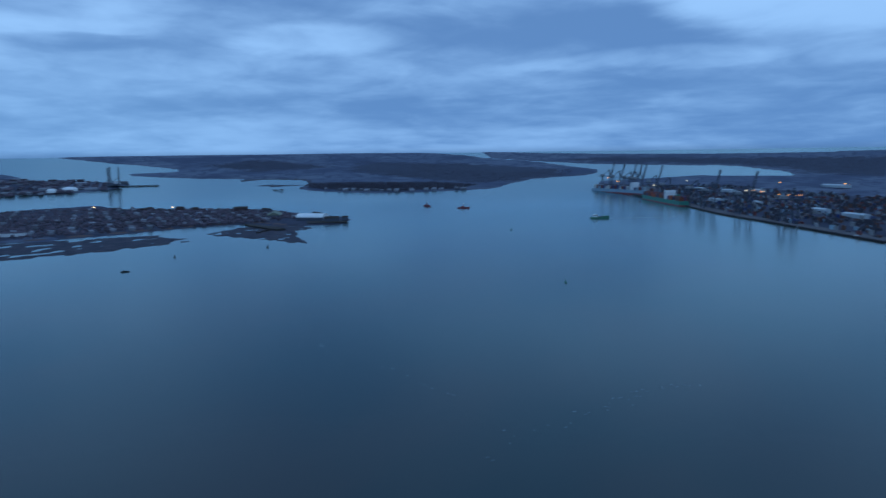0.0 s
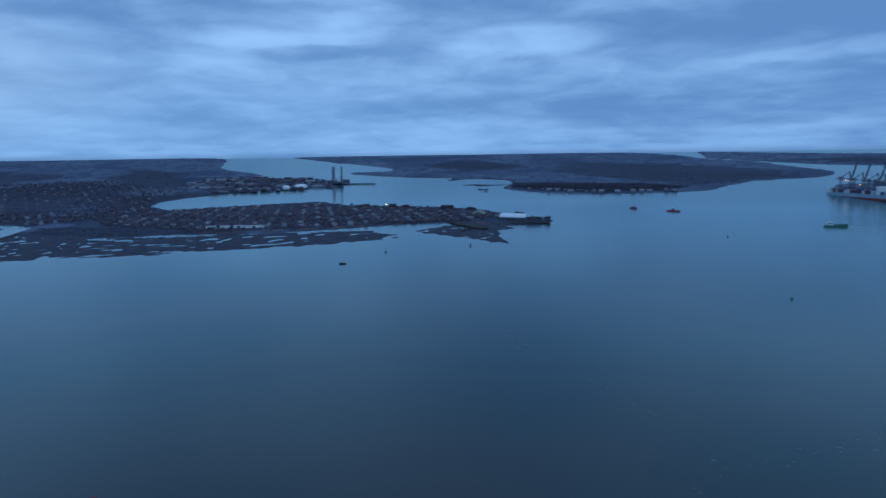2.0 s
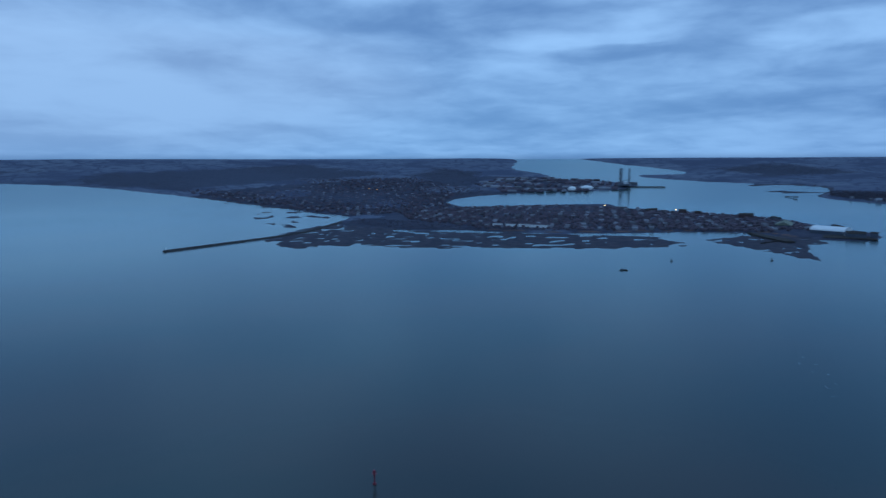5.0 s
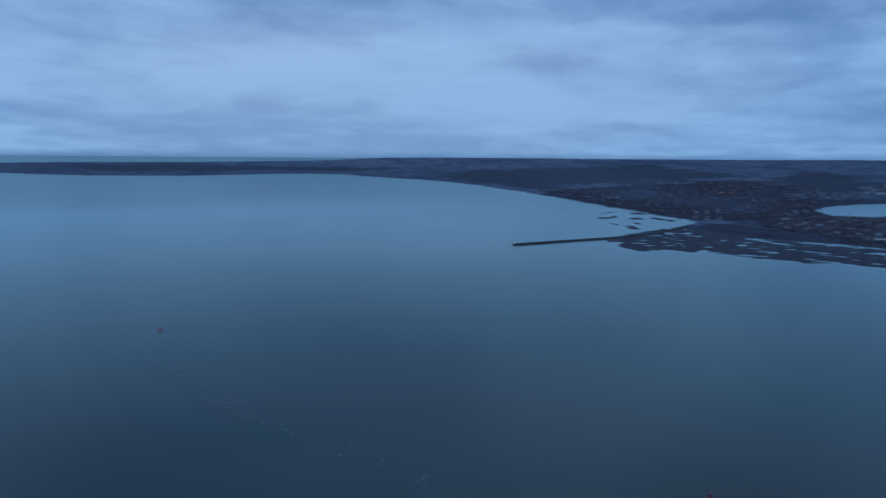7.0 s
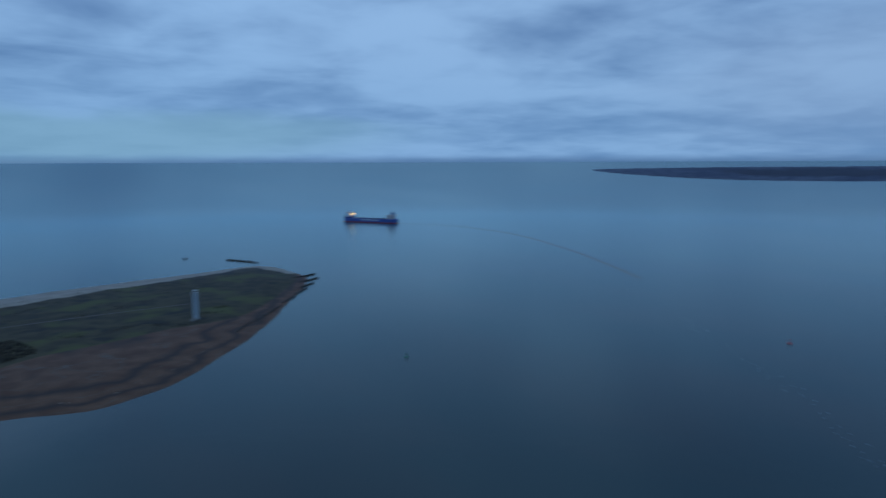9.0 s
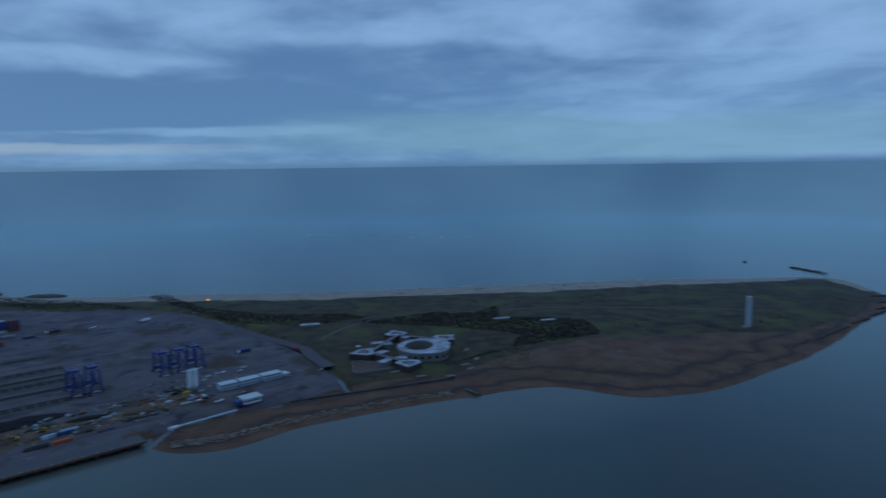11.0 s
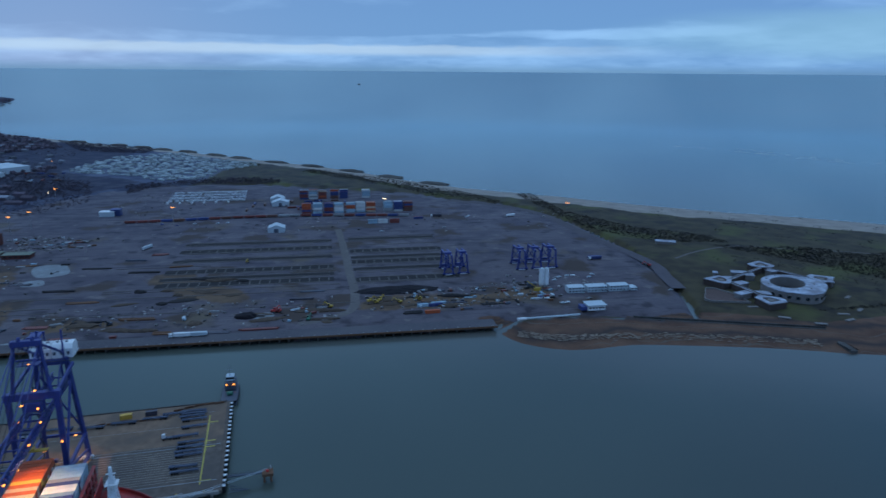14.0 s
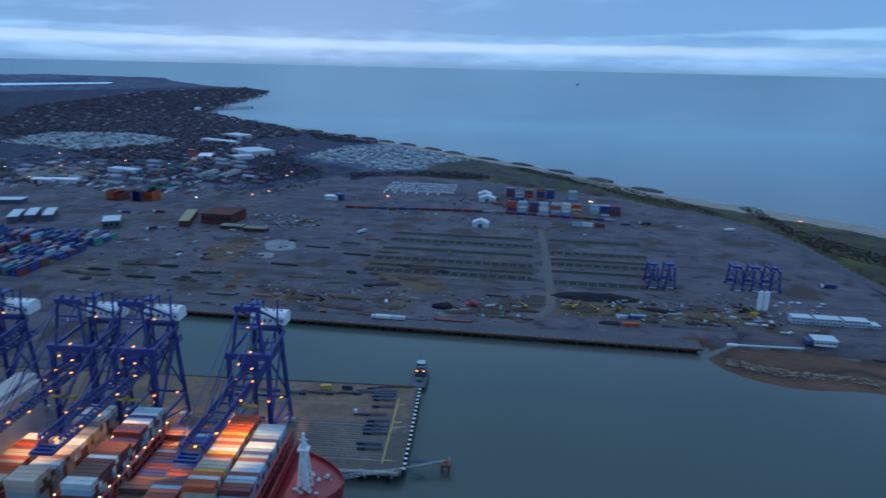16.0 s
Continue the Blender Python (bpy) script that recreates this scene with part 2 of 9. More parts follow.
def ground_material():
    """Land by use: farmland at large, with shares of sand, grass, town, mud, tarmac and woodland stored on the sheet.
    Blue haze over far land is put into base colours and sheen.
    """
    m = bpy.data.materials.new("land")
    m.use_nodes = True
    nt = m.node_tree
    ln = nt.links.new
    b = nt.nodes["Principled BSDF"]
    b.inputs["Roughness"].default_value = 0.9
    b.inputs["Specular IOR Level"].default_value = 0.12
    # bluish sheen stands in for haze where land is seen at a slant
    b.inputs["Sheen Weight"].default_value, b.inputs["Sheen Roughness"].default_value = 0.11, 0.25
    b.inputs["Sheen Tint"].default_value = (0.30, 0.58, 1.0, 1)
    geo = nt.nodes.new("ShaderNodeNewGeometry")

    def noise_tex(scale, detail=4.0, stretch=(1, 1, 1)):
        mp = nt.nodes.new("ShaderNodeMapping")
        mp.inputs["Scale"].default_value = stretch
        ln(geo.outputs["Position"], mp.inputs[0])
        n = nt.nodes.new("ShaderNodeTexNoise")
        n.inputs["Scale"].default_value, n.inputs["Detail"].default_value = scale, detail
        ln(mp.outputs[0], n.inputs["Vector"])
        return n.outputs[0]

    def ranged(v, lo, hi):
        n = nt.nodes.new("ShaderNodeMapRange")
        ln(v, n.inputs[0])
        n.inputs[1].default_value, n.inputs[2].default_value = lo, hi
        return n.outputs[0]

    def mixed(fac, a, c):
        n = nt.nodes.new("ShaderNodeMix")
        n.data_type = "RGBA"
        ln(fac, n.inputs[0])
        for sock, v in ((n.inputs[6], a), (n.inputs[7], c)):
            if isinstance(v, tuple):
                sock.default_value = (*v, 1)
            else:
                ln(v, sock)
        return n.outputs[2]

    def share(name, soft=0.5):
        a = nt.nodes.new("ShaderNodeAttribute")
        a.attribute_name = name
        add = nt.nodes.new("ShaderNodeMath")
        add.operation = "MULTIPLY_ADD"
        ln(noise_tex(0.12, 4.0), add.inputs[0])
        add.inputs[1].default_value = soft
        ln(a.outputs["Fac"], add.inputs[2])
        return ranged(add.outputs[0], 0.45 + soft * 0.5, 0.60 + soft * 0.5)

    fine, mid, wide = noise_tex(0.6), noise_tex(0.05), noise_tex(0.009, 2.0)
    # fields of uneven shape: the pattern's ground is bent by slow noise
    bend = nt.nodes.new("ShaderNodeTexNoise")
    bend.inputs["Scale"].default_value, bend.inputs["Detail"].default_value = 0.004, 3.0
    ln(geo.outputs["Position"], bend.inputs["Vector"])
    bent = nt.nodes.new("ShaderNodeVectorMath")
    bent.operation = "MULTIPLY_ADD"
    ln(bend.outputs["Color"], bent.inputs[0])
    bent.inputs[1].default_value = (260, 260, 0)
    ln(geo.outputs["Position"], bent.inputs[2])
    cells = nt.nodes.new("ShaderNodeTexVoronoi")
    cells.inputs["Scale"].default_value = 0.0042
    ln(bent.outputs[0], cells.inputs["Vector"])
    sepc = nt.nodes.new("ShaderNodeSeparateColor")
    ln(cells.outputs["Color"], sepc.inputs[0])
    # field colours lifted and tinted blue: distance haze put into the base colour
    hazed_field = mixed(sepc.outputs[0], (0.075, 0.084, 0.122), (0.112, 0.124, 0.160))
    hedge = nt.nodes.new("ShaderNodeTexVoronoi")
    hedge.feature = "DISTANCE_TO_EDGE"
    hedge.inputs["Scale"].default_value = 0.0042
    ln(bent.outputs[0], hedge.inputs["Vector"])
    hazed_field = mixed(ranged(hedge.outputs[0], 0.035, 0.012), hazed_field, (0.044, 0.048, 0.076))
    hazed_field = mixed(ranged(noise_tex(0.02, 6.0), 0.52, 0.60), hazed_field, (0.050, 0.056, 0.088))
    hazed_field = mixed(ranged(noise_tex(0.0035, 3.0), 0.50, 0.62), hazed_field, (0.048, 0.053, 0.085))
    sand = mixed(ranged(mid, 0.35, 0.65), (0.098, 0.050, 0.034), (0.150, 0.082, 0.055))
    sand = mixed(ranged(fine, 0.55, 0.75), sand, (0.066, 0.040, 0.032))
    tide = nt.nodes.new("ShaderNodeSeparateXYZ")
    ln(geo.outputs["Position"], tide.inputs[0])
    wash = nt.nodes.new("ShaderNodeMath")
    wash.operation = "MULTIPLY_ADD"
    ln(noise_tex(0.016, 4.0), wash.inputs[0])
    wash.inputs[1].default_value = 3.4
    ln(tide.outputs[2], wash.inputs[2])
    strand = nt.nodes.new("ShaderNodeMath")
    strand.operation = "PINGPONG"
    ln(wash.outputs[0], strand.inputs[0])
    strand.inputs[1].default_value = 0.9
    sand = mixed(ranged(strand.outputs[0], 0.40, 0.85), sand, (0.056, 0.039, 0.034))
    sand = mixed(ranged(strand.outputs[0], 0.035, 0.01), sand, (0.120, 0.092, 0.074))
    shingle = mixed(ranged(mid, 0.35, 0.65), (0.240, 0.200, 0.165), (0.310, 0.265, 0.220))
    grass = mixed(ranged(mid, 0.38, 0.62), (0.046, 0.036, 0.022), (0.072, 0.058, 0.032))
    grass = mixed(ranged(noise_tex(0.028, 5.0), 0.56, 0.66), grass, (0.034, 0.029, 0.022))
    grass = mixed(ranged(noise_tex(0.016, 4.0), 0.47, 0.36), grass, (0.078, 0.076, 0.028))
    # town ground carries the same blue-purple haze tint
    town = mixed(ranged(mid, 0.40, 0.62), (0.028, 0.026, 0.040), (0.054, 0.049, 0.064))
    town = mixed(ranged(noise_tex(0.02, 5.0), 0.50, 0.62), town, (0.026, 0.024, 0.040))
    mud = mixed(ranged(mid, 0.40, 0.62), (0.024, 0.018, 0.023), (0.056, 0.042, 0.045))
    tarmac = mixed(ranged(noise_tex(0.022, 5.0), 0.36, 0.66), (0.080, 0.067, 0.080), (0.135, 0.114, 0.124))
    tarmac = mixed(ranged(fine, 0.45, 0.75), tarmac, (0.096, 0.082, 0.094))
    tarmac = mixed(ranged(noise_tex(0.013, 5.0, (1.0, 1.0, 1)), 0.60, 0.70), tarmac, (0.120, 0.092, 0.068))
    lane = nt.nodes.new("ShaderNodeMapping")
    turned = nt.nodes.new("ShaderNodeMapping")
    turned.inputs["Rotation"].default_value = (0, 0, radians(-45.6))
    ln(geo.outputs["Position"], turned.inputs[0])
    lane.inputs["Scale"].default_value = (0.008, 0.10, 0.01)
    ln(turned.outputs[0], lane.inputs[0])
    lanes = nt.nodes.new("ShaderNodeTexNoise")
    lanes.inputs["Scale"].default_value, lanes.inputs["Detail"].default_value = 1.0, 5.0
    ln(lane.outputs[0], lanes.inputs["Vector"])
    tarmac = mixed(ranged(lanes.outputs[0], 0.56, 0.72), tarmac, (0.046, 0.041, 0.050))
    tarmac = mixed(ranged(lanes.outputs[0], 0.37, 0.25), tarmac, (0.108, 0.098, 0.104))
    streak = nt.nodes.new("ShaderNodeMapping")
    streak.inputs["Scale"].default_value = (0.035, 0.55, 0.01)
    ln(turned.outputs[0], streak.inputs[0])
    scuffs = nt.nodes.new("ShaderNodeTexNoise")
    scuffs.inputs["Scale"].default_value, scuffs.inputs["Detail"].default_value = 1.0, 4.0
    ln(streak.outputs[0], scuffs.inputs["Vector"])
    tarmac = mixed(ranged(scuffs.outputs[0], 0.60, 0.74), tarmac, (0.036, 0.031, 0.040))
    tarmac = mixed(ranged(scuffs.outputs[0], 0.36, 0.24), tarmac, (0.165, 0.145, 0.142))
    blotch = noise_tex(0.06, 6.0)
    tarmac = mixed(ranged(blotch, 0.55, 0.68), tarmac, (0.050, 0.042, 0.050))
    tarmac = mixed(ranged(blotch, 0.40, 0.30), tarmac, (0.150, 0.128, 0.128))
    torn = noise_tex(0.017, 6.0)
    tarmac = mixed(ranged(torn, 0.57, 0.63), tarmac, (0.070, 0.050, 0.042))
    # woodland lightened and blued as well, haze mixed into its colour
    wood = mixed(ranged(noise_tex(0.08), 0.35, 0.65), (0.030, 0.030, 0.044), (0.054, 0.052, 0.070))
    earth = mixed(ranged(noise_tex(0.05, 5.0), 0.35, 0.65), (0.080, 0.052, 0.038), (0.150, 0.095, 0.060))
    col = hazed_field
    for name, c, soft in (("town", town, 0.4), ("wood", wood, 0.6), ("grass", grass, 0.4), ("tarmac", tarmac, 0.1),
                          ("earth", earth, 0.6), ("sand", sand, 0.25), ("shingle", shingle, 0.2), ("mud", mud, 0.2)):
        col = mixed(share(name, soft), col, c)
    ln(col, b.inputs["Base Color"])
    wet = nt.nodes.new("ShaderNodeAttribute")
    wet.attribute_name = "mud"
    rr = nt.nodes.new("ShaderNodeMapRange")
    ln(wet.outputs["Fac"], rr.inputs[0])
    rr.inputs[3].default_value, rr.inputs[4].default_value = 0.92, 0.92
    ln(rr.outputs[0], b.inputs["Roughness"])
    bump = nt.nodes.new("ShaderNodeBump")
    bump.inputs["Strength"].default_value, bump.inputs["Distance"].default_value = 0.6, 0.4
    ln(mid, bump.inputs["Height"])
    ln(bump.outputs[0], b.inputs["Normal"])
    return m


CONCRETE = surface("concrete", (0.26, 0.25, 0.235), 0.85, vary=0.2, grain=0.8, patch=0.06, bump=0.02)
DARK_STONE = surface("dark_stone", (0.075, 0.070, 0.066), 0.9, vary=0.4, grain=0.5, patch=0.08, bump=0.1, random_tint=0.3)
TARMAC = surface("tarmac", (0.075, 0.070, 0.082), 0.85, vary=0.2, grain=0.5, patch=0.03, second=(0.098, 0.090, 0.098))
CRANE_BLUE = surface("crane_blue_paint", (0.022, 0.040, 0.190), 0.45, vary=0.25, grain=0.3, patch=0.08)
WHITE_PAINT = surface("white_paint", (0.66, 0.69, 0.71), 0.5, vary=0.12, grain=0.4, patch=0.1)
PALE_SHEET = surface("pale_sheet_metal", (0.42, 0.49, 0.53), 0.5, vary=0.1, grain=0.4, patch=0.1)
HULL_RED = surface("red_hull_paint", (0.26, 0.018, 0.020), 0.45, vary=0.2, grain=0.2, patch=0.06)
HULL_BLUE = surface("blue_hull_paint", (0.020, 0.045, 0.170), 0.45, vary=0.2, grain=0.1, patch=0.03)
HULL_GREY = surface("pale_blue_hull_paint", (0.22, 0.34, 0.42), 0.45, vary=0.15, grain=0.1, patch=0.03)
BLACK = surface("black_rubber", (0.016, 0.016, 0.017), 0.8, vary=0.3)
STEEL = surface("galvanised_steel", (0.28, 0.30, 0.32), 0.45, metal=0.6, vary=0.2)
RUST = surface("rusty_steel", (0.15, 0.075, 0.045), 0.85, vary=0.3)
YELLOW = surface("yellow_paint", (0.46, 0.29, 0.04), 0.5, vary=0.15)
RED = surface("red_paint", (0.50, 0.035, 0.030), 0.5, vary=0.2)
GREEN = surface("green_paint", (0.03, 0.16, 0.10), 0.5, vary=0.2)
GLASS = surface("dark_glass", (0.02, 0.025, 0.03), 0.08, vary=0.1)
ORANGE_LAMP = lamp_glow("sodium_lamp", (1.0, 0.34, 0.06), 2.1)
WHITE_LAMP = lamp_glow("white_lamp", (1.0, 0.74, 0.42), 2.6)
FAR_LAMP = lamp_glow("far_sodium_lamp", (1.0, 0.36, 0.06), 4.0)
WATER = water_material()
LAND = ground_material()

# ---------------------------------------------------------------- plan
def part(name, bm, material, parent=None, label=""):
    me = bpy.data.meshes.new(name)
    bm.to_mesh(me)
    bm.free()
    me.materials.append(material)
    ob = new(name, me)
    if parent:
        ob.parent = parent
    if label:
        ob["label"] = label
    return ob


def sheet(name, verts, faces, material, parent=None):
    me = bpy.data.meshes.new(name)
    me.from_pydata(verts, [], faces)
    me.materials.append(material)
    ob = new(name, me)
    if parent:
        ob.parent = parent
    return ob


def smooth_line(points, step=1, closed=True):
    """A rounded line through plan points."""
    p = np.array(points, float)
    n = len(p)
    out = []
    for i in range(n if closed else n - 1):
        a, b, c, d = (p[(i + k) % n] if closed else p[min(max(i + k, 0), n - 1)] for k in (-1, 0, 1, 2))
        for s in range(step):
            u = s / step
            out.append(0.5 * (2 * b + (c - a) * u + (2 * a - 5 * b + 4 * c - d) * u * u + (3 * b - a - 3 * c + d) * u ** 3))
    if not closed:
        out.append(p[-1])
    return np.array(out)


RIM_IN, RIM_OUT, RIM_TOP = 2600.0, 4900.0, 182.0


def rim(r):
    """Height of sea and land far out, where the distance is drawn in towards the horizon."""
    return RIM_TOP * (np.maximum(r - RIM_IN, 0) / (RIM_OUT - RIM_IN)) ** 1.5


def level(x, y):
    return float(rim(np.hypot(x, y)))


def inside(px, py, poly):
    hit = np.zeros(px.shape, bool)
    n = len(poly)
    for i in range(n):
        (x0, y0), (x1, y1) = poly[i], poly[(i + 1) % n]
        if y0 == y1:
            continue
        cross = ((y0 > py) != (y1 > py)) & (px < (x1 - x0) * (py - y0) / (y1 - y0) + x0)
        hit ^= cross
    return hit


def depth(px, py, poly):
    """Distance from the outline, positive inside."""
    best = np.full(px.shape, 1e12)
    n = len(poly)
    for i in range(n):
        (x0, y0), (x1, y1) = poly[i], poly[(i + 1) % n]
        dx, dy = x1 - x0, y1 - y0
        t = np.clip(((px - x0) * dx + (py - y0) * dy) / max(dx * dx + dy * dy, 1e-9), 0, 1)
        best = np.minimum(best, (px - x0 - t * dx) ** 2 + (py - y0 - t * dy) ** 2)
    return np.sqrt(best) * np.where(inside(px, py, poly), 1, -1)


def ripple(px, py, size, seed):
    """Cheap smooth noise in -1..1 from crossed waves of the given size."""
    rng = np.random.RandomState(seed)
    total = np.zeros(px.shape)
    for k in range(7):
        a, f, ph = rng.uniform(0, math.tau), rng.uniform(0.6, 1.9) / size, rng.uniform(0, math.tau)
        total += np.sin((px * math.cos(a) + py * math.sin(a)) * f * math.tau * 0.5 + ph + 1.7 * np.sin((px * math.sin(a) - py * math.cos(a)) * f * 2.1 + ph))
    return total / 3.5


# coasts: the old town and the bay, then the peninsula, then the port and the spit
OLD_TOWN = [(-1888, 770), (-1655, 838), (-1521, 994), (-1352, 1124), (-1249, 1290), (-1173, 1457), (-1076, 1575), (-940, 1545),
            (-819, 1649), (-904, 1820), (-1056, 1883), (-1211, 1976), (-1380, 2030), (-1619, 1978), (-1909, 1973), (-2050, 2015),
            (-2170, 1805), (-2214, 1607), (-2273, 1486), (-2483, 1526), (-2583, 1646), (-2622, 1904), (-2581, 2147), (-2477, 2279),
            (-2432, 2514), (-2518, 2705), (-2736, 2691), (-3006, 2588), (-3248, 2660), (-3577, 2692), (-4300, 2950), (-5300, 600),
            (-4850, -600), (-4500, -1480), (-4230, -2050), (-3800, -2620), (-3621, -2679), (-3600, -2250), (-3640, -1860), (-3720, -1600), (-3811, -1346),
            (-3923, -1068), (-4051, -773), (-4081, -444), (-3925, -102), (-3752, 216), (-3397, 482), (-3013, 685), (-2609, 819), (-2299, 882), (-2086, 901)]
PENINSULA = [(-1650, 2850), (-1404, 2775), (-1143, 2815), (-782, 3038), (-711, 3326), (-607, 3550), (-390, 3711), (-353, 3954),
             (-578, 4181), (-826, 4384), (-1117, 4487), (-1465, 4702), (-2300, 4700), (-3900, 3500), (-2726, 3340), (-2829, 3005),
             (-2460, 3011), (-2114, 3121), (-1848, 3194), (-1720, 3060)]
QUAY_SIDE = [(-1300, 4900), (-1124, 4518), (-790, 4390), (-415, 4256), (-17, 4189), (374, 4098), (583, 3781), (587, 3640), (179, 3698), (-306, 3444),
             (-299, 3097), (-145, 2958), (-48, 2719), (68, 2421), (166, 2071), (246, 1892), (296, 1792), (358, 1631), (414, 1494), (470, 1100),
             (560, 700), (560, 240), (350, -10), (270, -108), (325, -180), (388, -104), (440, -108), (502, -146), (418, -226), (320, -321), (226, -420)]
SPIT_SIDE = [(226, -420), (199, -411), (164, -421), (131, -457), (90, -487), (31, -520), (-30, -552), (-74, -563), (-131, -541), (-171, -548), (-207, -564),
             (-255, -601), (-344, -686), (-416, -771), (-523, -905), (-568, -972), (-579, -1050), (-565, -1150), (-439, -1139), (-220, -1117),
             (-64, -1075), (84, -1045), (257, -1001), (471, -975), (615, -952), (742, -956), (916, -985), (1079, -980), (1259, -970), (1477, -962),
             (1693, -934), (1972, -915), (2304, -892), (2680, -890), (2880, -990), (3100, -1160), (3334, -1404), (3541, -1365), (3650, -1222), (3925, -1085), (4040, -1080),
             (4150, -830), (4235, -567), (4278, -313), (4330, 0), (4900, 300), (5000, 1800), (3500, 4500)]
MUD_FLAT = [(-1760, 600), (-1574, 481), (-1404, 484), (-1406, 561), (-1317, 666), (-1216, 795), (-1121, 932), (-1047, 1064), (-1000, 1221),
            (-1150, 1290), (-1400, 1060), (-1650, 830), (-1850, 760)]
MUD_POINT = [(-1040, 1355), (-840, 1279), (-723, 1257), (-842, 1424), (-863, 1538), (-1020, 1540)]
MUD_BAY = [(-3348, 629), (-3041, 763), (-2696, 906), (-2065, 842), (-1807, 648), (-1966, 601), (-2251, 609), (-2524, 718), (-2932, 658)]
MUD_CREEK = [(-2162, 3039), (-1861, 3217), (-1720, 3100), (-1640, 2832), (-1737, 2765)]
TERMINAL = [(500, -138), (418, -222), (320, -319), (226, -418), (224, -454), (187, -490), (109, -537), (132, -584), (172, -645), (250, -730),
            (338, -802), (404, -835), (491, -858), (561, -841), (638, -848), (742, -806), (907, -750), (1017, -642), (1035, -521), (990, -400),
            (1060, -280), (1248, -139), (1450, 200), (1300, 1500), (900, 2500), (300, 3250), (-306, 3300),
            (-299, 3097), (-145, 2958), (-48, 2719), (68, 2421), (166, 2071), (296, 1792), (414, 1494), (470, 1100), (560, 700), (560, 240), (350, -10), (388, -104), (440, -108)]
RESORT = [(1074, -640), (1318, -619), (1500, -880), (1972, -905), (2304, -880), (2680, -885), (2900, -1010), (3100, -1165), (3300, -1380), (3541, -1360),
          (3600, -800), (3300, 300), (2000, 600), (1450, 200), (1248, -139), (1060, -400)]
SAND_SHORE = [(250, -430), (205, -395), (140, -405), (40, -490), (-70, -540), (-180, -530), (-350, -660), (-600, -980), (-590, -1060), (-540, -960), (-400, -800),
              (-328, -754), (-269, -752), (-190, -733), (-123, -720), (-45, -665), (20, -590), (62, -574), (108, -550), (150, -512), (190, -484), (215, -450)]
EARTH = [[(688, -224), (686, -248), (670, -265), (641, -249), (616, -221), (624, -202)],
         [(525, -179), (580, -218), (565, -218), (518, -186)],
         [(555, -332), (546, -360), (505, -361), (445, -358), (427, -342), (451, -322), (523, -319)],
         [(499, -198), (498, -225), (465, -256), (457, -247), (490, -202)],
         [(346, -398), (331, -439), (276, -483), (255, -533), (227, -519), (263, -456), (325, -391)]]
SPIT_WOOD = [[(32, -611), (-17, -671), (-80, -708), (-130, -737), (-135, -754), (-124, -813), (-84, -821), (-21, -820), (-15, -893), (14, -847), (68, -846), (122, -808),
              (164, -788), (93, -774), (43, -769), (-23, -746), (-44, -733), (-29, -672), (12, -629)],
             [(475, -862), (560, -900), (760, -935), (960, -935), (960, -900), (745, -880), (600, -850), (520, -860)],
             [(506, -941), (400, -850), (309, -781), (229, -765), (188, -784), (148, -812), (175, -835), (264, -824), (382, -863), (489, -961)]]


POINT_WOOD = [(-1850, 790), (-1640, 850), (-1470, 1000), (-1350, 1160), (-1362, 1195), (-1505, 1035), (-1830, 985), (-2010, 890)]
FAR_WOODS = [POINT_WOOD, [(-1620, 2870), (-1404, 2800), (-1143, 2840), (-900, 3010), (-860, 3200), (-1100, 3260), (-1500, 3150), (-1700, 3050)],
             [(-860, 3200), (-700, 3400), (-480, 3720), (-500, 3950), (-1200, 4200), (-1900, 4100), (-1800, 3600), (-1300, 3400)],
             [(-2700, 3500), (-2200, 3350), (-1900, 3800), (-2600, 4000)],
             [(600, 3700), (620, 3850), (400, 4120), (0, 4230), (-400, 4300), (-700, 4450), (-300, 4650), (1500, 4300), (2000, 3600), (900, 3500)],
             [(-4200, -300), (-4150, -900), (-3800, -1700), (-4000, -2200), (-4400, -1500), (-4500, 200)],
             [(-3400, 600), (-3900, 100), (-4300, 300), (-4500, 1600), (-3700, 1900), (-3600, 1200)],
             [(-2640, 1650), (-2700, 1900), (-3000, 2000), (-3500, 2400), (-3900, 2300), (-3600, 1900), (-2900, 1850)],
             [(2000, -300), (2900, -300), (3400, 0), (3200, 500), (2000, 500), (1500, 150)]]


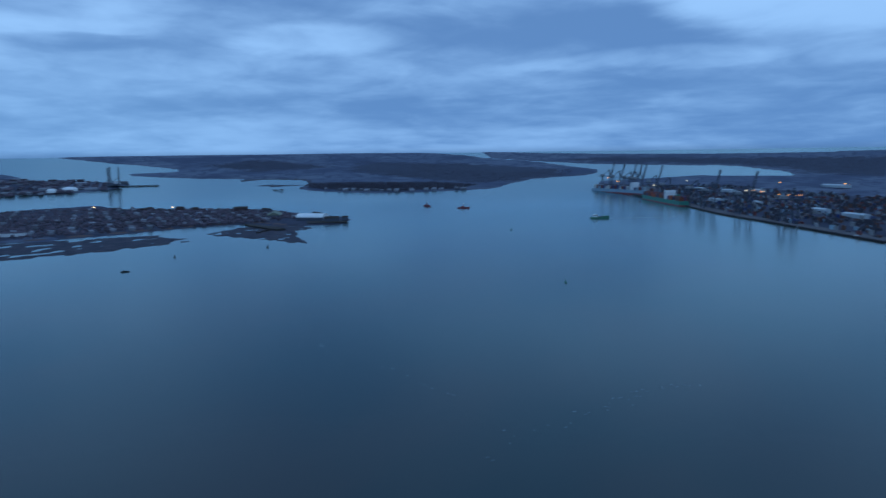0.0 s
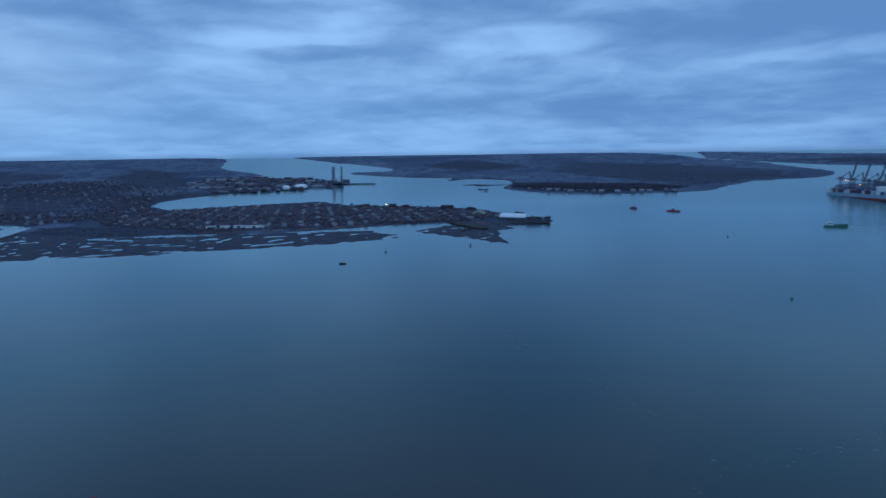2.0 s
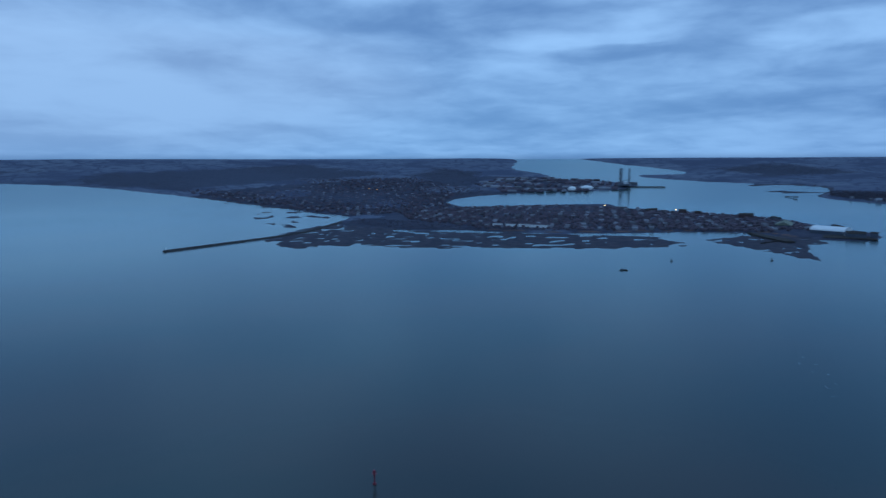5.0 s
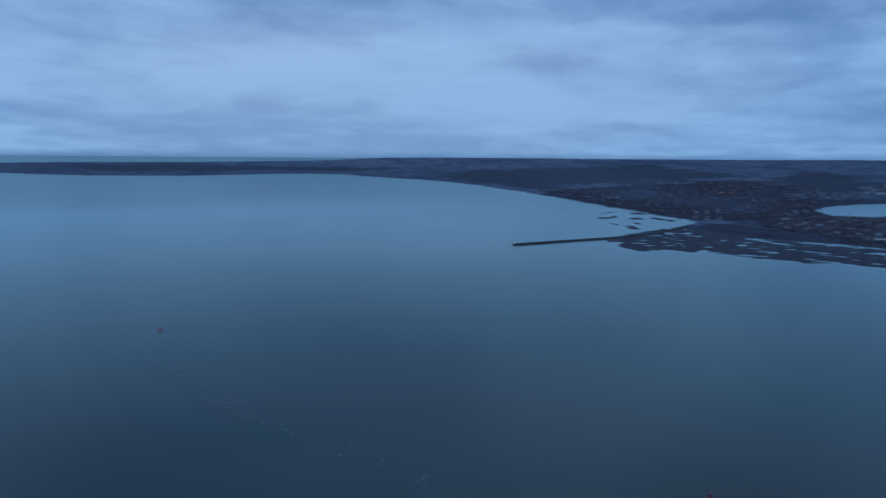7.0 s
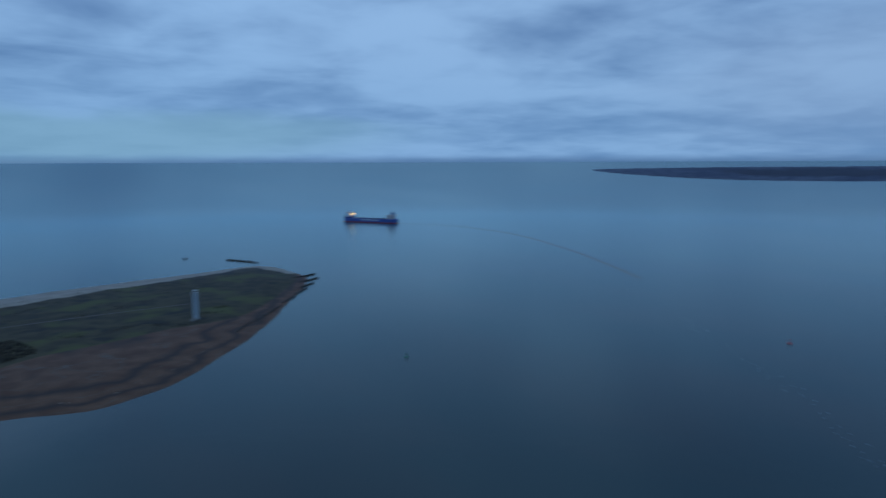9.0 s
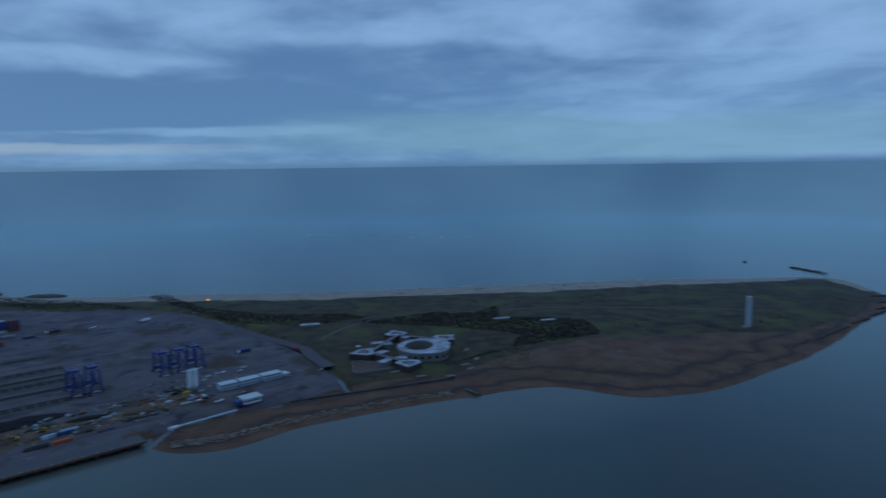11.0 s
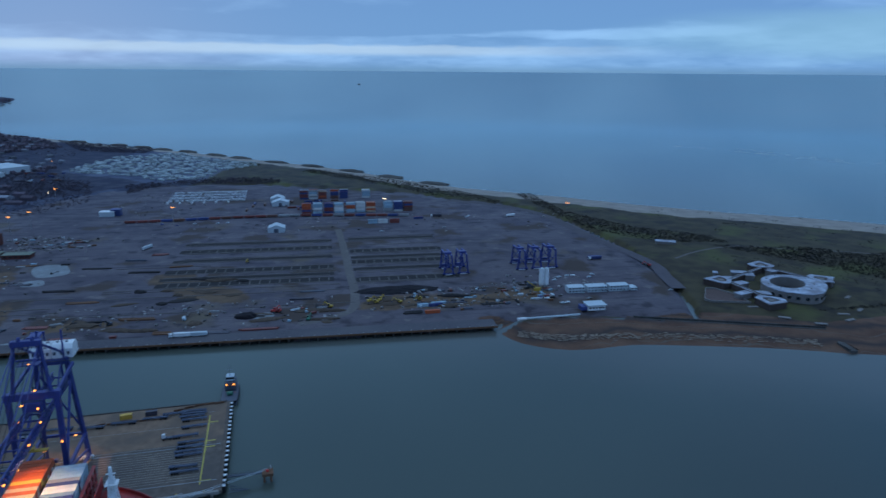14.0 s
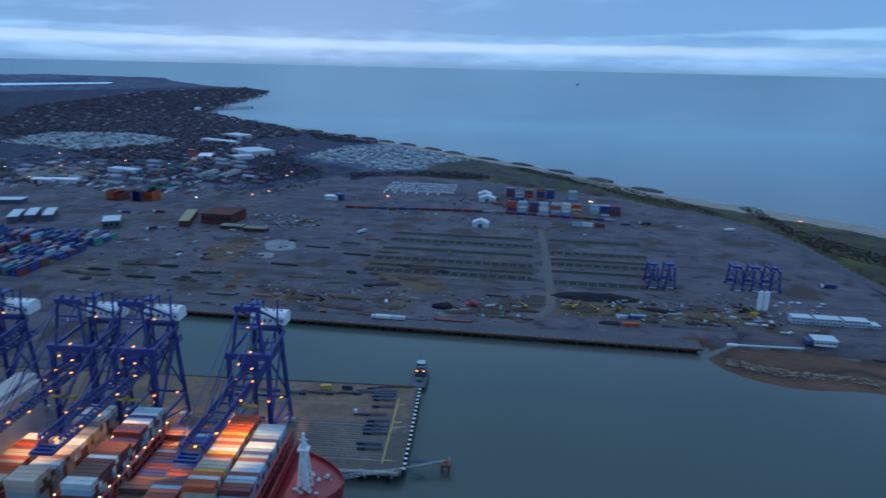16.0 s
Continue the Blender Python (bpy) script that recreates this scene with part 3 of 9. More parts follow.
def build_ground():
    n_az, n_r = 1560, 270
    radii = 130 * (5000 / 130) ** (np.arange(n_r) / (n_r - 1))
    az = np.arange(n_az) * math.tau / n_az
    r, a = np.meshgrid(radii, az, indexing="ij")
    px, py = (r * np.cos(a)).ravel() - 25, (r * np.sin(a)).ravel() + 5
    rr = np.hypot(px, py)
    wob = ripple(px, py, 60, 3) * np.clip(rr / 1500, 0.3, 3.0)
    coasts = [depth(px, py, smooth_line(c, 4)) for c in (OLD_TOWN, PENINSULA)]
    land_w = np.maximum(*coasts) + wob * 4
    east = QUAY_SIDE[:-1] + [tuple(q) for q in smooth_line(SPIT_SIDE, 3, closed=False)]
    spit = depth(px, py, east)
    high = np.clip(land_w * 0.06, -3, 3.5)
    high = np.maximum(high, np.clip(spit * 0.055 + wob * 0.15, -3, 3.6))
    term = depth(px, py, TERMINAL)
    high = np.where((term > 9) & (spit > 9), 3.9, np.where((term > -4) & (term <= 9), np.minimum(high, -2 + 0.5 * (term + 4)), high))
    high = np.where((spit < 14) & (py > -440) & (px > 228), np.where((term > 9) & (spit > 9), 3.9, -3.0), high)
    hills = np.clip((np.maximum(land_w, 0) - 30) / 300, 0, 1) * (11 + 8 * ripple(px, py, 900, 5)) * np.clip((rr - 2300) / 500, 0, 1)
    high += np.where(high > 2.5, np.clip(hills, 0, 30) * 0.3, 0)
    mud = np.zeros(px.shape)
    for k, m in enumerate((MUD_FLAT, MUD_POINT, MUD_BAY, MUD_CREEK)):
        d = depth(px, py, smooth_line(m, 3)) + ripple(px, py, 40, 20 + k) * 18
        way = radians((38, -30, -10, 60)[k])
        along, over = px * math.cos(way) + py * math.sin(way), py * math.cos(way) - px * math.sin(way)
        lift = np.clip(d * 0.03, -3, (0.13, 0.15, -0.10, 0.05)[k]) + 0.20 * ripple(along * 0.32, over, (30, 26, 60, 70)[k], 31 + k) + (0.14, 0.12, 0.05, 0.05)[k] * ripple(along * 0.4, over, 15, 61 + k)
        wet = (d > -10) & (high < 1.2)
        high = np.where(wet, np.maximum(high, lift), high)
        mud = np.where(wet, 1.0, mud)
    z = high + rim(rr)
    verts = np.stack([px, py, z], 1)
    i, j = np.meshgrid(np.arange(n_r - 1), np.arange(n_az), indexing="ij")
    k = (j + 1) % n_az
    quads = np.stack([i * n_az + j, i * n_az + k, (i + 1) * n_az + k, (i + 1) * n_az + j], -1).reshape(-1, 4)[:, ::-1]
    me = bpy.data.meshes.new("ground")
    me.vertices.add(len(verts))
    me.vertices.foreach_set("co", verts.astype(np.float32).ravel())
    me.loops.add(quads.size)
    me.loops.foreach_set("vertex_index", quads.astype(np.int32).ravel())
    me.polygons.add(len(quads))
    me.polygons.foreach_set("loop_start", np.arange(0, quads.size, 4, dtype=np.int32))
    me.polygons.foreach_set("use_smooth", np.ones(len(quads), bool))
    me.update(calc_edges=True)
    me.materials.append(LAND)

    def soft(d, w=20.0):
        return np.clip(0.5 + d / w, 0, 1)

    town_w = soft(coasts[0], 40) * (ripple(px, py, 500, 9) > -0.6) * (np.hypot(px + 2000, py - 1500) < 1500)
    shares = {
        "mud": mud,
        "tarmac": soft(term, 6) * (mud < 0.5) * (py < 1000),
        "sand": np.maximum(soft(depth(px, py, smooth_line(SAND_SHORE, 3)), 14), 0.9 * soft(9 - np.abs(land_w - 30), 10) * (rr < 2600) * (py > 1050) * (px < -900)),
        "shingle": soft(np.interp(px, [-560, -300, -100, 500, 900], [20, 70, 84, 62, 46]) - spit + 8 * wob, 10) * (spit > -12) * (py < np.interp(px, [-620, -200, 470, 1000, 2300, 2700], [-1030, -1010, -870, -895, -835, -825])) * (px > -590) * (px < 2700),
        "grass": soft(spit, 30) * soft(np.interp(py, [-1000, -900, -700, -500], [1500, 1150, 1000, 960]) - px, 60) * (py < -430),
        "town": np.maximum.reduce([soft(term, 40) * (py > 900), town_w, soft(depth(px, py, smooth_line(RESORT, 3)), 60)]),
        "wood": np.maximum.reduce([soft(depth(px, py, smooth_line(w, 3)), 25) for w in SPIT_WOOD] + [0.75 * soft(depth(px, py, w) + 60 * ripple(px, py, 120, 77), 260) for w in FAR_WOODS]),
        "earth": np.maximum.reduce([soft(depth(px, py, smooth_line(w, 3)), 30) for w in EARTH]),
    }
    for key, value in shares.items():
        att = me.attributes.new(key, "FLOAT", "POINT")
        att.data.foreach_set("value", value.astype(np.float32))
    return tagged(new("ground", me), "dark winter land tinted for haze, with beaches, mud flats and port paving", "ground", kind="structure")


build_ground()


def build_water():
    n_az, n_r = 360, 60
    radii = np.concatenate([[0.5], 60 * (5000 / 60) ** (np.arange(n_r) / (n_r - 1))])
    verts, faces = [], []
    for r in radii:
        for k in range(n_az):
            a = k * math.tau / n_az
            x, y = r * math.cos(a) - 25, r * math.sin(a) + 5
            verts.append((x, y, level(x, y)))
    for i in range(len(radii) - 1):
        for k in range(n_az):
            q = (k + 1) % n_az
            faces.append((i * n_az + k, (i + 1) * n_az + k, (i + 1) * n_az + q, i * n_az + q))
    ob = sheet("water", verts, faces, WATER)
    for p in ob.data.polygons:
        p.use_smooth = True
    return tagged(ob, "calm blue-grey harbour water at dusk", "water", kind="structure")


build_water()

# ---------------------------------------------------------------- shapes
def box(bm, cx, cy, cz, sx, sy, sz, bevel=0.0, m=None):
    """A block by its centre and sizes."""
    made = bmesh.ops.create_cube(bm, size=1.0, matrix=(m or Matrix()) @ Matrix.Translation((cx, cy, cz)) @ Matrix.Diagonal((sx, sy, sz, 1)))
    if bevel:
        edges = {e for v in made["verts"] for e in v.link_edges}
        bmesh.ops.bevel(bm, geom=list(edges), offset=bevel, segments=1, affect="EDGES")
    return bm


def beam(bm, a, b, w, h=None):
    """A square bar from a to b."""
    a, b = Vector(a), Vector(b)
    d = b - a
    rot = d.to_track_quat("X", "Z").to_matrix().to_4x4()
    bmesh.ops.create_cube(bm, size=1.0, matrix=Matrix.Translation((a + b) / 2) @ rot @ Matrix.Diagonal((d.length, w, h or w, 1)))
    return bm


def tube(bm, a, b, r0, r1=None, n=8):
    a, b = Vector(a), Vector(b)
    d = b - a
    rot = d.to_track_quat("Z", "Y").to_matrix().to_4x4()
    bmesh.ops.create_cone(bm, cap_ends=True, segments=n, radius1=r0, radius2=r0 if r1 is None else r1, depth=d.length,
                          matrix=Matrix.Translation((a + b) / 2) @ rot)
    return bm


def prism(bm, outline, z0, z1, m=None):
    """An upright block over a plan outline."""
    m = m or Matrix()
    lo = [bm.verts.new(m @ Vector((x, y, z0))) for x, y in outline]
    hi = [bm.verts.new(m @ Vector((x, y, z1))) for x, y in outline]
    n = len(lo)
    for i in range(n):
        bm.faces.new((lo[i], lo[(i + 1) % n], hi[(i + 1) % n], hi[i]))
    bm.faces.new(hi)
    bm.faces.new(lo[::-1])
    bmesh.ops.recalc_face_normals(bm, faces=bm.faces[:])
    return bm


def gable(bm, cx, cy, z0, sx, sy, eaves, ridge, m=None):
    """A house body with a pitched roof along x, as one closed form."""
    m = m or Matrix()
    x0, x1, y0, y1 = cx - sx / 2, cx + sx / 2, cy - sy / 2, cy + sy / 2
    pts = [(x0, y0, z0), (x0, y1, z0), (x0, y1, z0 + eaves), (x0, cy, z0 + ridge), (x0, y0, z0 + eaves)]
    a = [bm.verts.new(m @ Vector(p)) for p in pts]
    b = [bm.verts.new(m @ Vector((x1, p[1], p[2]))) for p in pts]
    bm.faces.new(a[::-1])
    bm.faces.new(b)
    for i in range(5):
        bm.faces.new((a[i], a[(i + 1) % 5], b[(i + 1) % 5], b[i]))
    bmesh.ops.recalc_face_normals(bm, faces=bm.faces[:])
    return bm


def thing(name, m, label, category, group="", kind=""):
    ob = new(name)
    ob.empty_display_size = 0.5
    ob.matrix_basis = m
    return tagged(ob, label, category, group, kind)


def at(x, y, z=0.0, turn=0.0):
    """A pose on the plan, lifted to the local level of the land."""
    return pose(x, y, z + level(x, y), 0, 0, turn)


def mesh_of(bm, material, name="part"):
    me = bpy.data.meshes.new(name)
    bm.to_mesh(me)
    bm.free()
    me.materials.append(material)
    return me


def hang(name, me, parent, m=None, label=""):
    """One more object on a shared mesh, as a part of parent."""
    ob = new(name, me)
    ob.parent = parent
    if m is not None:
        ob.matrix_basis = m
    if label:
        ob["label"] = label
    return ob


PAINTS = {name: surface(name + "_container_paint", c, 0.55, vary=0.14, grain=0.25, patch=0.12, random_tint=0.18) for name, c in {
    "rust_red": (0.17, 0.035, 0.028), "orange": (0.42, 0.075, 0.022), "pale_blue": (0.25, 0.38, 0.46), "white": (0.55, 0.56, 0.55),
    "navy": (0.022, 0.045, 0.16), "grey": (0.25, 0.26, 0.27), "green": (0.03, 0.20, 0.15), "yellow": (0.52, 0.30, 0.05), "beige": (0.42, 0.33, 0.25),
    "brown": (0.12, 0.05, 0.035), "dark": (0.045, 0.042, 0.060)}.items()}


def container_mesh(length=12.19):
    """A ribbed box with corner posts and a slightly sunk roof."""
    bm = bmesh.new()
    box(bm, 0, 0, 1.3, length - 0.16, 2.30, 2.44)
    for sx in (-1, 1):
        for sy in (-1, 1):
            box(bm, sx * (length / 2 - 0.1), sy * 1.12, 1.3, 0.2, 0.2, 2.6)
    for sy in (-1, 1):
        box(bm, 0, sy * 1.14, 2.52, length - 0.4, 0.14, 0.15)
        box(bm, 0, sy * 1.14, 0.09, length - 0.4, 0.14, 0.18)
    me = bpy.data.meshes.new("shipping_container")
    bm.to_mesh(me)
    bm.free()
    return me


CONTAINER_MESHES = {}
for paint_name, paint in PAINTS.items():
    base_mesh = container_mesh()
    base_mesh.materials.append(paint)
    CONTAINER_MESHES[paint_name] = base_mesh


def container(m, paint, group, where):
    ob = new("shipping_container", CONTAINER_MESHES[paint])
    ob.matrix_basis = m
    words = paint.replace("_", " ")
    return tagged(ob, f"{words} steel shipping container {where}", "container", group)


def lamp_post(x, y, z, height, arm=1.6, turn=0.0, glow=None, size=1.0, label="tall steel yard lamp, lit orange"):
    ob = thing("street_lamp", at(x, y, z, turn), label, "lamp", "yard lamps")
    part("pole", tube(bmesh.new(), (0, 0, 0), (0, 0, height), 0.28, 0.14), STEEL, ob)
    part("arm", beam(bmesh.new(), (-arm, 0, height), (arm, 0, height), 0.18), STEEL, ob)
    bm = bmesh.new()
    for s in (-1, 1):
        box(bm, s * arm, 0, height - 0.25, 2.4 * size, 1.5 * size, 0.55 * size, 0.1)
    part("lantern", bm, glow or ORANGE_LAMP, ob, "glowing lantern")
    return ob

# ---------------------------------------------------------------- berth, cranes, container ship
BERTH = pose(220, -164, 0, 0, 0, 50.0)      # x along the quay, y out over the water


def on_berth(x, y, z=0.0, turn=0.0):
    return BERTH @ pose(x, y, z, 0, 0, turn)


DECK_FRONT = surface("oily_deck_concrete", (0.118, 0.092, 0.076), 0.8, vary=0.28, grain=0.35, patch=0.05, second=(0.090, 0.074, 0.066))
# brown paving, its colour deepened to hold the cranes' orange light
DECK_REAR = surface("brown_deck", (0.195, 0.125, 0.088), 0.85, vary=0.18, grain=0.3, patch=0.06, second=(0.125, 0.092, 0.074))
LINE_YELLOW = surface("worn_yellow_line", (0.45, 0.36, 0.06), 0.7, vary=0.3, grain=0.5)
LINE_PALE = surface("worn_white_line", (0.25, 0.23, 0.21), 0.7, vary=0.25, grain=0.5)


def build_deck():
    ob = thing("jetty", on_berth(2.5, 0), "wide concrete container jetty on piles with worn paving", "jetty", kind="structure")
    part("front_deck", box(bmesh.new(), 135, -22.5, 4.4, 270, 45, 1.2), DECK_FRONT, ob)
    part("rear_deck", box(bmesh.new(), 135, -67, 4.385, 270, 44, 1.2), DECK_REAR, ob)
    part("edge_beam", box(bmesh.new(), 135, 0.9, 4.2, 271, 1.8, 1.7, 0.15), CONCRETE, ob)
    part("end_beam", box(bmesh.new(), -0.9, -44, 4.2, 1.8, 90, 1.7, 0.15), DECK_FRONT, ob)
    part("rear_kerb", box(bmesh.new(), 135, -89.4, 4.6, 270, 0.9, 1.5), DARK_STONE, ob)
    pile = mesh_of(tube(bmesh.new(), (0, 0, -4), (0, 0, 3.8), 0.55), CONCRETE, "pile")
    for i in range(16):
        hang("pile", pile, ob, pose(3 + i * 6.5, -1.2, 0))
    for i in range(14):
        hang("pile", pile, ob, pose(1.0, -6 - i * 6.2, 0))
        hang("pile", pile, ob, pose(4 + i * 8, -88, 0))
    wall = bmesh.new()
    box(wall, 135, -3.5, 1.2, 262, 0.6, 5.2)
    box(wall, 4.5, -45, 1.2, 0.6, 84, 5.2)
    box(wall, 135, -86, 1.2, 262, 0.6, 5.2)
    part("retaining_wall", wall, DARK_STONE, ob)
    # crane rails and marked lanes
    for y in (-8.5, -41.5):
        part("rail", box(bmesh.new(), 135, y, 5.05, 268, 0.35, 0.16), STEEL, ob)
    for i in range(14):
        part("lane_line", box(bmesh.new(), 56, -11.5 - i * 2.1, 5.008, 94, 0.26, 0.012), LINE_PALE, ob)
    for y in (-44.2, -64.0, -78.0):
        part("lane_line", box(bmesh.new(), 60, y, 5.008, 108, 0.3, 0.014), LINE_PALE, ob)
    part("yellow_line", box(bmesh.new(), 8.5, -40, 5.012, 0.7, 68, 0.016), LINE_YELLOW, ob, "worn yellow line")
    for y in (-9, -40, -46, -66):
        part("yellow_line", box(bmesh.new(), 6, y, 5.016, 4.6, 0.8, 0.016), LINE_YELLOW, ob)
    # fender blocks round the end
    bm = bmesh.new()
    box(bm, 0, 0, 0, 1.7, 1.9, 3.4, 0.2)
    fender = mesh_of(bm, BLACK, "fender")
    bm = bmesh.new()
    box(bm, -0.3, 0, 1.9, 1.5, 1.5, 0.4, 0.1)
    cap = mesh_of(bm, WHITE_PAINT, "fender_cap")
    for i in range(20):
        f = hang("fender", fender, ob, pose(-2.4, -2.5 - i * 4.4, 3.2))
        hang("fender_cap", cap, f)
    for i in range(9):
        hang("fender", fender, ob, pose(4 + i * 13, 2.5, 2.6))
    # mooring bollards on the front edge
    bm = bmesh.new()
    tube(bm, (0, 0, 0), (0, 0, 0.7), 0.35, 0.3)
    tube(bm, (0, 0, 0.7), (0, 0, 0.95), 0.5, 0.45)
    bollard = mesh_of(bm, YELLOW, "bollard")
    for i in range(10):
        hang("bollard", bollard, ob, pose(6 + i * 12, 0.8, 5.05))
    # low barrier that crosses the rear corner
    for k in range(12):
        x = 4 + k * 5.6
        part("barrier", box(bmesh.new(), 0, 0, 0.55, 5.2, 0.6, 1.0, 0.1, m=pose(x, -87.5 + 0.012 * (x - 8) ** 2 * (x < 40) + (13 if x >= 40 else 0) * 0.9, 5.0, 0, 0, 10)), RUST, ob)
    return ob


build_deck()


def trailer_mesh():
    bm = bmesh.new()
    for s in (-1, 1):
        box(bm, 0, s * 0.45, 1.15, 13.4, 0.18, 0.36)
    for k in range(9):
        box(bm, -6.4 + k * 1.6, 0, 1.2, 0.22, 2.4, 0.2)
    for s in (-1, 1):
        box(bm, 0, s * 1.18, 1.22, 13.4, 0.12, 0.2)
    box(bm, 0, 0, 1.36, 13.0, 0.7, 0.1)
    return mesh_of(bm, surface("trailer_grey", (0.085, 0.105, 0.150), 0.75, vary=0.3, grain=0.4), "frame")


STEEL_DARK = surface("blue_grey_steel", (0.060, 0.075, 0.105), 0.6, vary=0.3, grain=0.4)


def build_trailer(m, first=[]):
    ob = thing("skeletal_trailer", m, "empty blue-grey skeletal container trailer parked on the jetty", "trailer", "trailers on the jetty")
    if not first:
        wheel = bmesh.new()
        tube(wheel, (0, -0.24, 0.5), (0, 0.24, 0.5), 0.5, n=12)
        legs = bmesh.new()
        box(legs, 0, 0, 0.55, 0.16, 0.16, 1.1)
        box(legs, 0, 0, 0.05, 0.4, 0.4, 0.1)
        first.extend([trailer_mesh(), mesh_of(wheel, BLACK, "wheel"), mesh_of(legs, STEEL, "landing_leg")])
    hang("frame", first[0], ob)
    for x in (-5.6, -4.3, -3.0):
        for s in (-1, 1):
            hang("wheel", first[1], ob, pose(x, s * 0.98, 0))
    for s in (-1, 1):
        hang("landing_leg", first[2], ob, pose(4.2, s * 0.8, 0))
    return ob


for x, y in ((20, -80), (19.5, -77), (20.5, -74), (19, -70), (18.5, -62), (22, -52.5), (18.5, -45.5), (18.5, -41), (19, -36.5), (18.5, -33), (20, -22.5), (19, -18)):
    build_trailer(on_berth(x, y, 5.0, 180 + (x * 7 % 5) - 2))
for x, y in ((40, -76), (56, -74.5), (72, -73), (88, -75), (30, -79)):
    build_trailer(on_berth(x, y, 5.0, (y * 3 % 4) - 2))


def build_tractor(m):
    ob = thing("terminal_tractor", m, "dark terminal tractor coupled before a trailer on the jetty", "truck")
    bm = bmesh.new()
    box(bm, 0, 0, 0.85, 5.4, 2.2, 0.5, 0.06)
    part("chassis", bm, STEEL_DARK, ob)
    bm = bmesh.new()
    box(bm, 1.7, 0.2, 2.15, 1.7, 1.7, 2.1, 0.15)
    cab = part("cab", bm, WHITE_PAINT, ob)
    bm = bmesh.new()
    box(bm, 2.56, 0.2, 2.5, 0.06, 1.4, 0.9)
    part("windscreen", bm, GLASS, cab)
    for x in (-1.6, 1.7):
        for s in (-1, 1):
            part("wheel", tube(bmesh.new(), (x, s * 0.8, 0.5), (x, s * 1.2, 0.5), 0.5, n=12), BLACK, ob)
    return ob


build_tractor(on_berth(31, -52.5, 5.0, 0))
yellow_box = tagged(new("shipping_container", CONTAINER_MESHES["yellow"]), "bright yellow steel container standing alone on the jetty", "container")
yellow_box.matrix_basis = on_berth(56, -81, 5.0, 6) @ Matrix.Diagonal((0.5, 1, 1, 1))
dark_box = tagged(new("shipping_container", CONTAINER_MESHES["dark"]), "dark blue-grey steel container standing alone on the jetty", "container")
dark_box.matrix_basis = on_berth(43, -82, 5.0, 4) @ Matrix.Diagonal((0.5, 1, 1, 1))


def build_dolphin():
    ob = thing("mooring_dolphin", on_berth(-20, -10), "square mooring dolphin with a steel walkway to the jetty", "dolphin")
    for sx in (-1, 1):
        for sy in (-1, 1):
            part("pile", tube(bmesh.new(), (sx * 1.8, sy * 1.8, -4), (sx * 1.5, sy * 1.5, 3.4), 0.5), RUST, ob)
    bm = bmesh.new()
    box(bm, 0, 0, 4.1, 5.4, 5.0, 1.5, 0.15)
    part("platform", bm, RUST, ob)
    part("mooring_hook", box(bmesh.new(), 0, 0.3, 5.4, 1.4, 1.0, 1.2, 0.2), RED, ob)
    bm = bmesh.new()
    for s in (-1, 1):
        beam(bm, (2.6, s * 0.7, 4.6), (18.5, s * 0.7, 4.8), 0.22, 0.5)
        beam(bm, (2.6, s * 0.7, 5.6), (18.5, s * 0.7, 5.8), 0.09)
        for k in range(9):
            beam(bm, (3.0 + k * 1.9, s * 0.7, 4.6), (3.0 + k * 1.9, s * 0.7, 5.7), 0.07)
    box(bm, 10.5, 0, 4.75, 16.2, 1.3, 0.08)
    part("walkway", bm, STEEL_DARK, ob)
    bm = bmesh.new()
    for k in range(4):
        beam(bm, (17.5, 6 + k * 0.8, 2.2 + 0.2 * k), (8.5 + k, 7.5, 1.2), 0.14)
    beam(bm, (18, 4, 2.5), (8.5, 7.5, 1.2), 0.2)
    beam(bm, (18, 10, 2.5), (8.5, 7.5, 1.2), 0.2)
    part("fender_frame", bm, STEEL_DARK, ob)
    part("lamp", box(bmesh.new(), -1.6, -1.6, 5.9, 0.3, 0.3, 2.0), WHITE_PAINT, ob)
    return ob


build_dolphin()


def lattice(bm, a, b, width, height, bays, thick):
    """Two side trusses and cross bars along a boom that runs from a to b (along y)."""
    ya, yb, z = a[1], b[1], a[2]
    for s in (-1, 1):
        x = a[0] + s * width / 2
        beam(bm, (x, ya, z), (x, yb, z), thick * 1.3, thick * 1.5)
        beam(bm, (x, ya, z + height), (x, yb, z + height), thick)
        for k in range(bays):
            y0, y1 = ya + (yb - ya) * k / bays, ya + (yb - ya) * (k + 1) / bays
            beam(bm, (x, y0, z), (x, (y0 + y1) / 2, z + height), thick * 0.6)
            beam(bm, (x, (y0 + y1) / 2, z + height), (x, y1, z), thick * 0.6)
    for k in range(0, bays + 1, 3):
        y = ya + (yb - ya) * k / bays
        beam(bm, (a[0] - width / 2, y, z), (a[0] + width / 2, y, z), thick)
    return bm


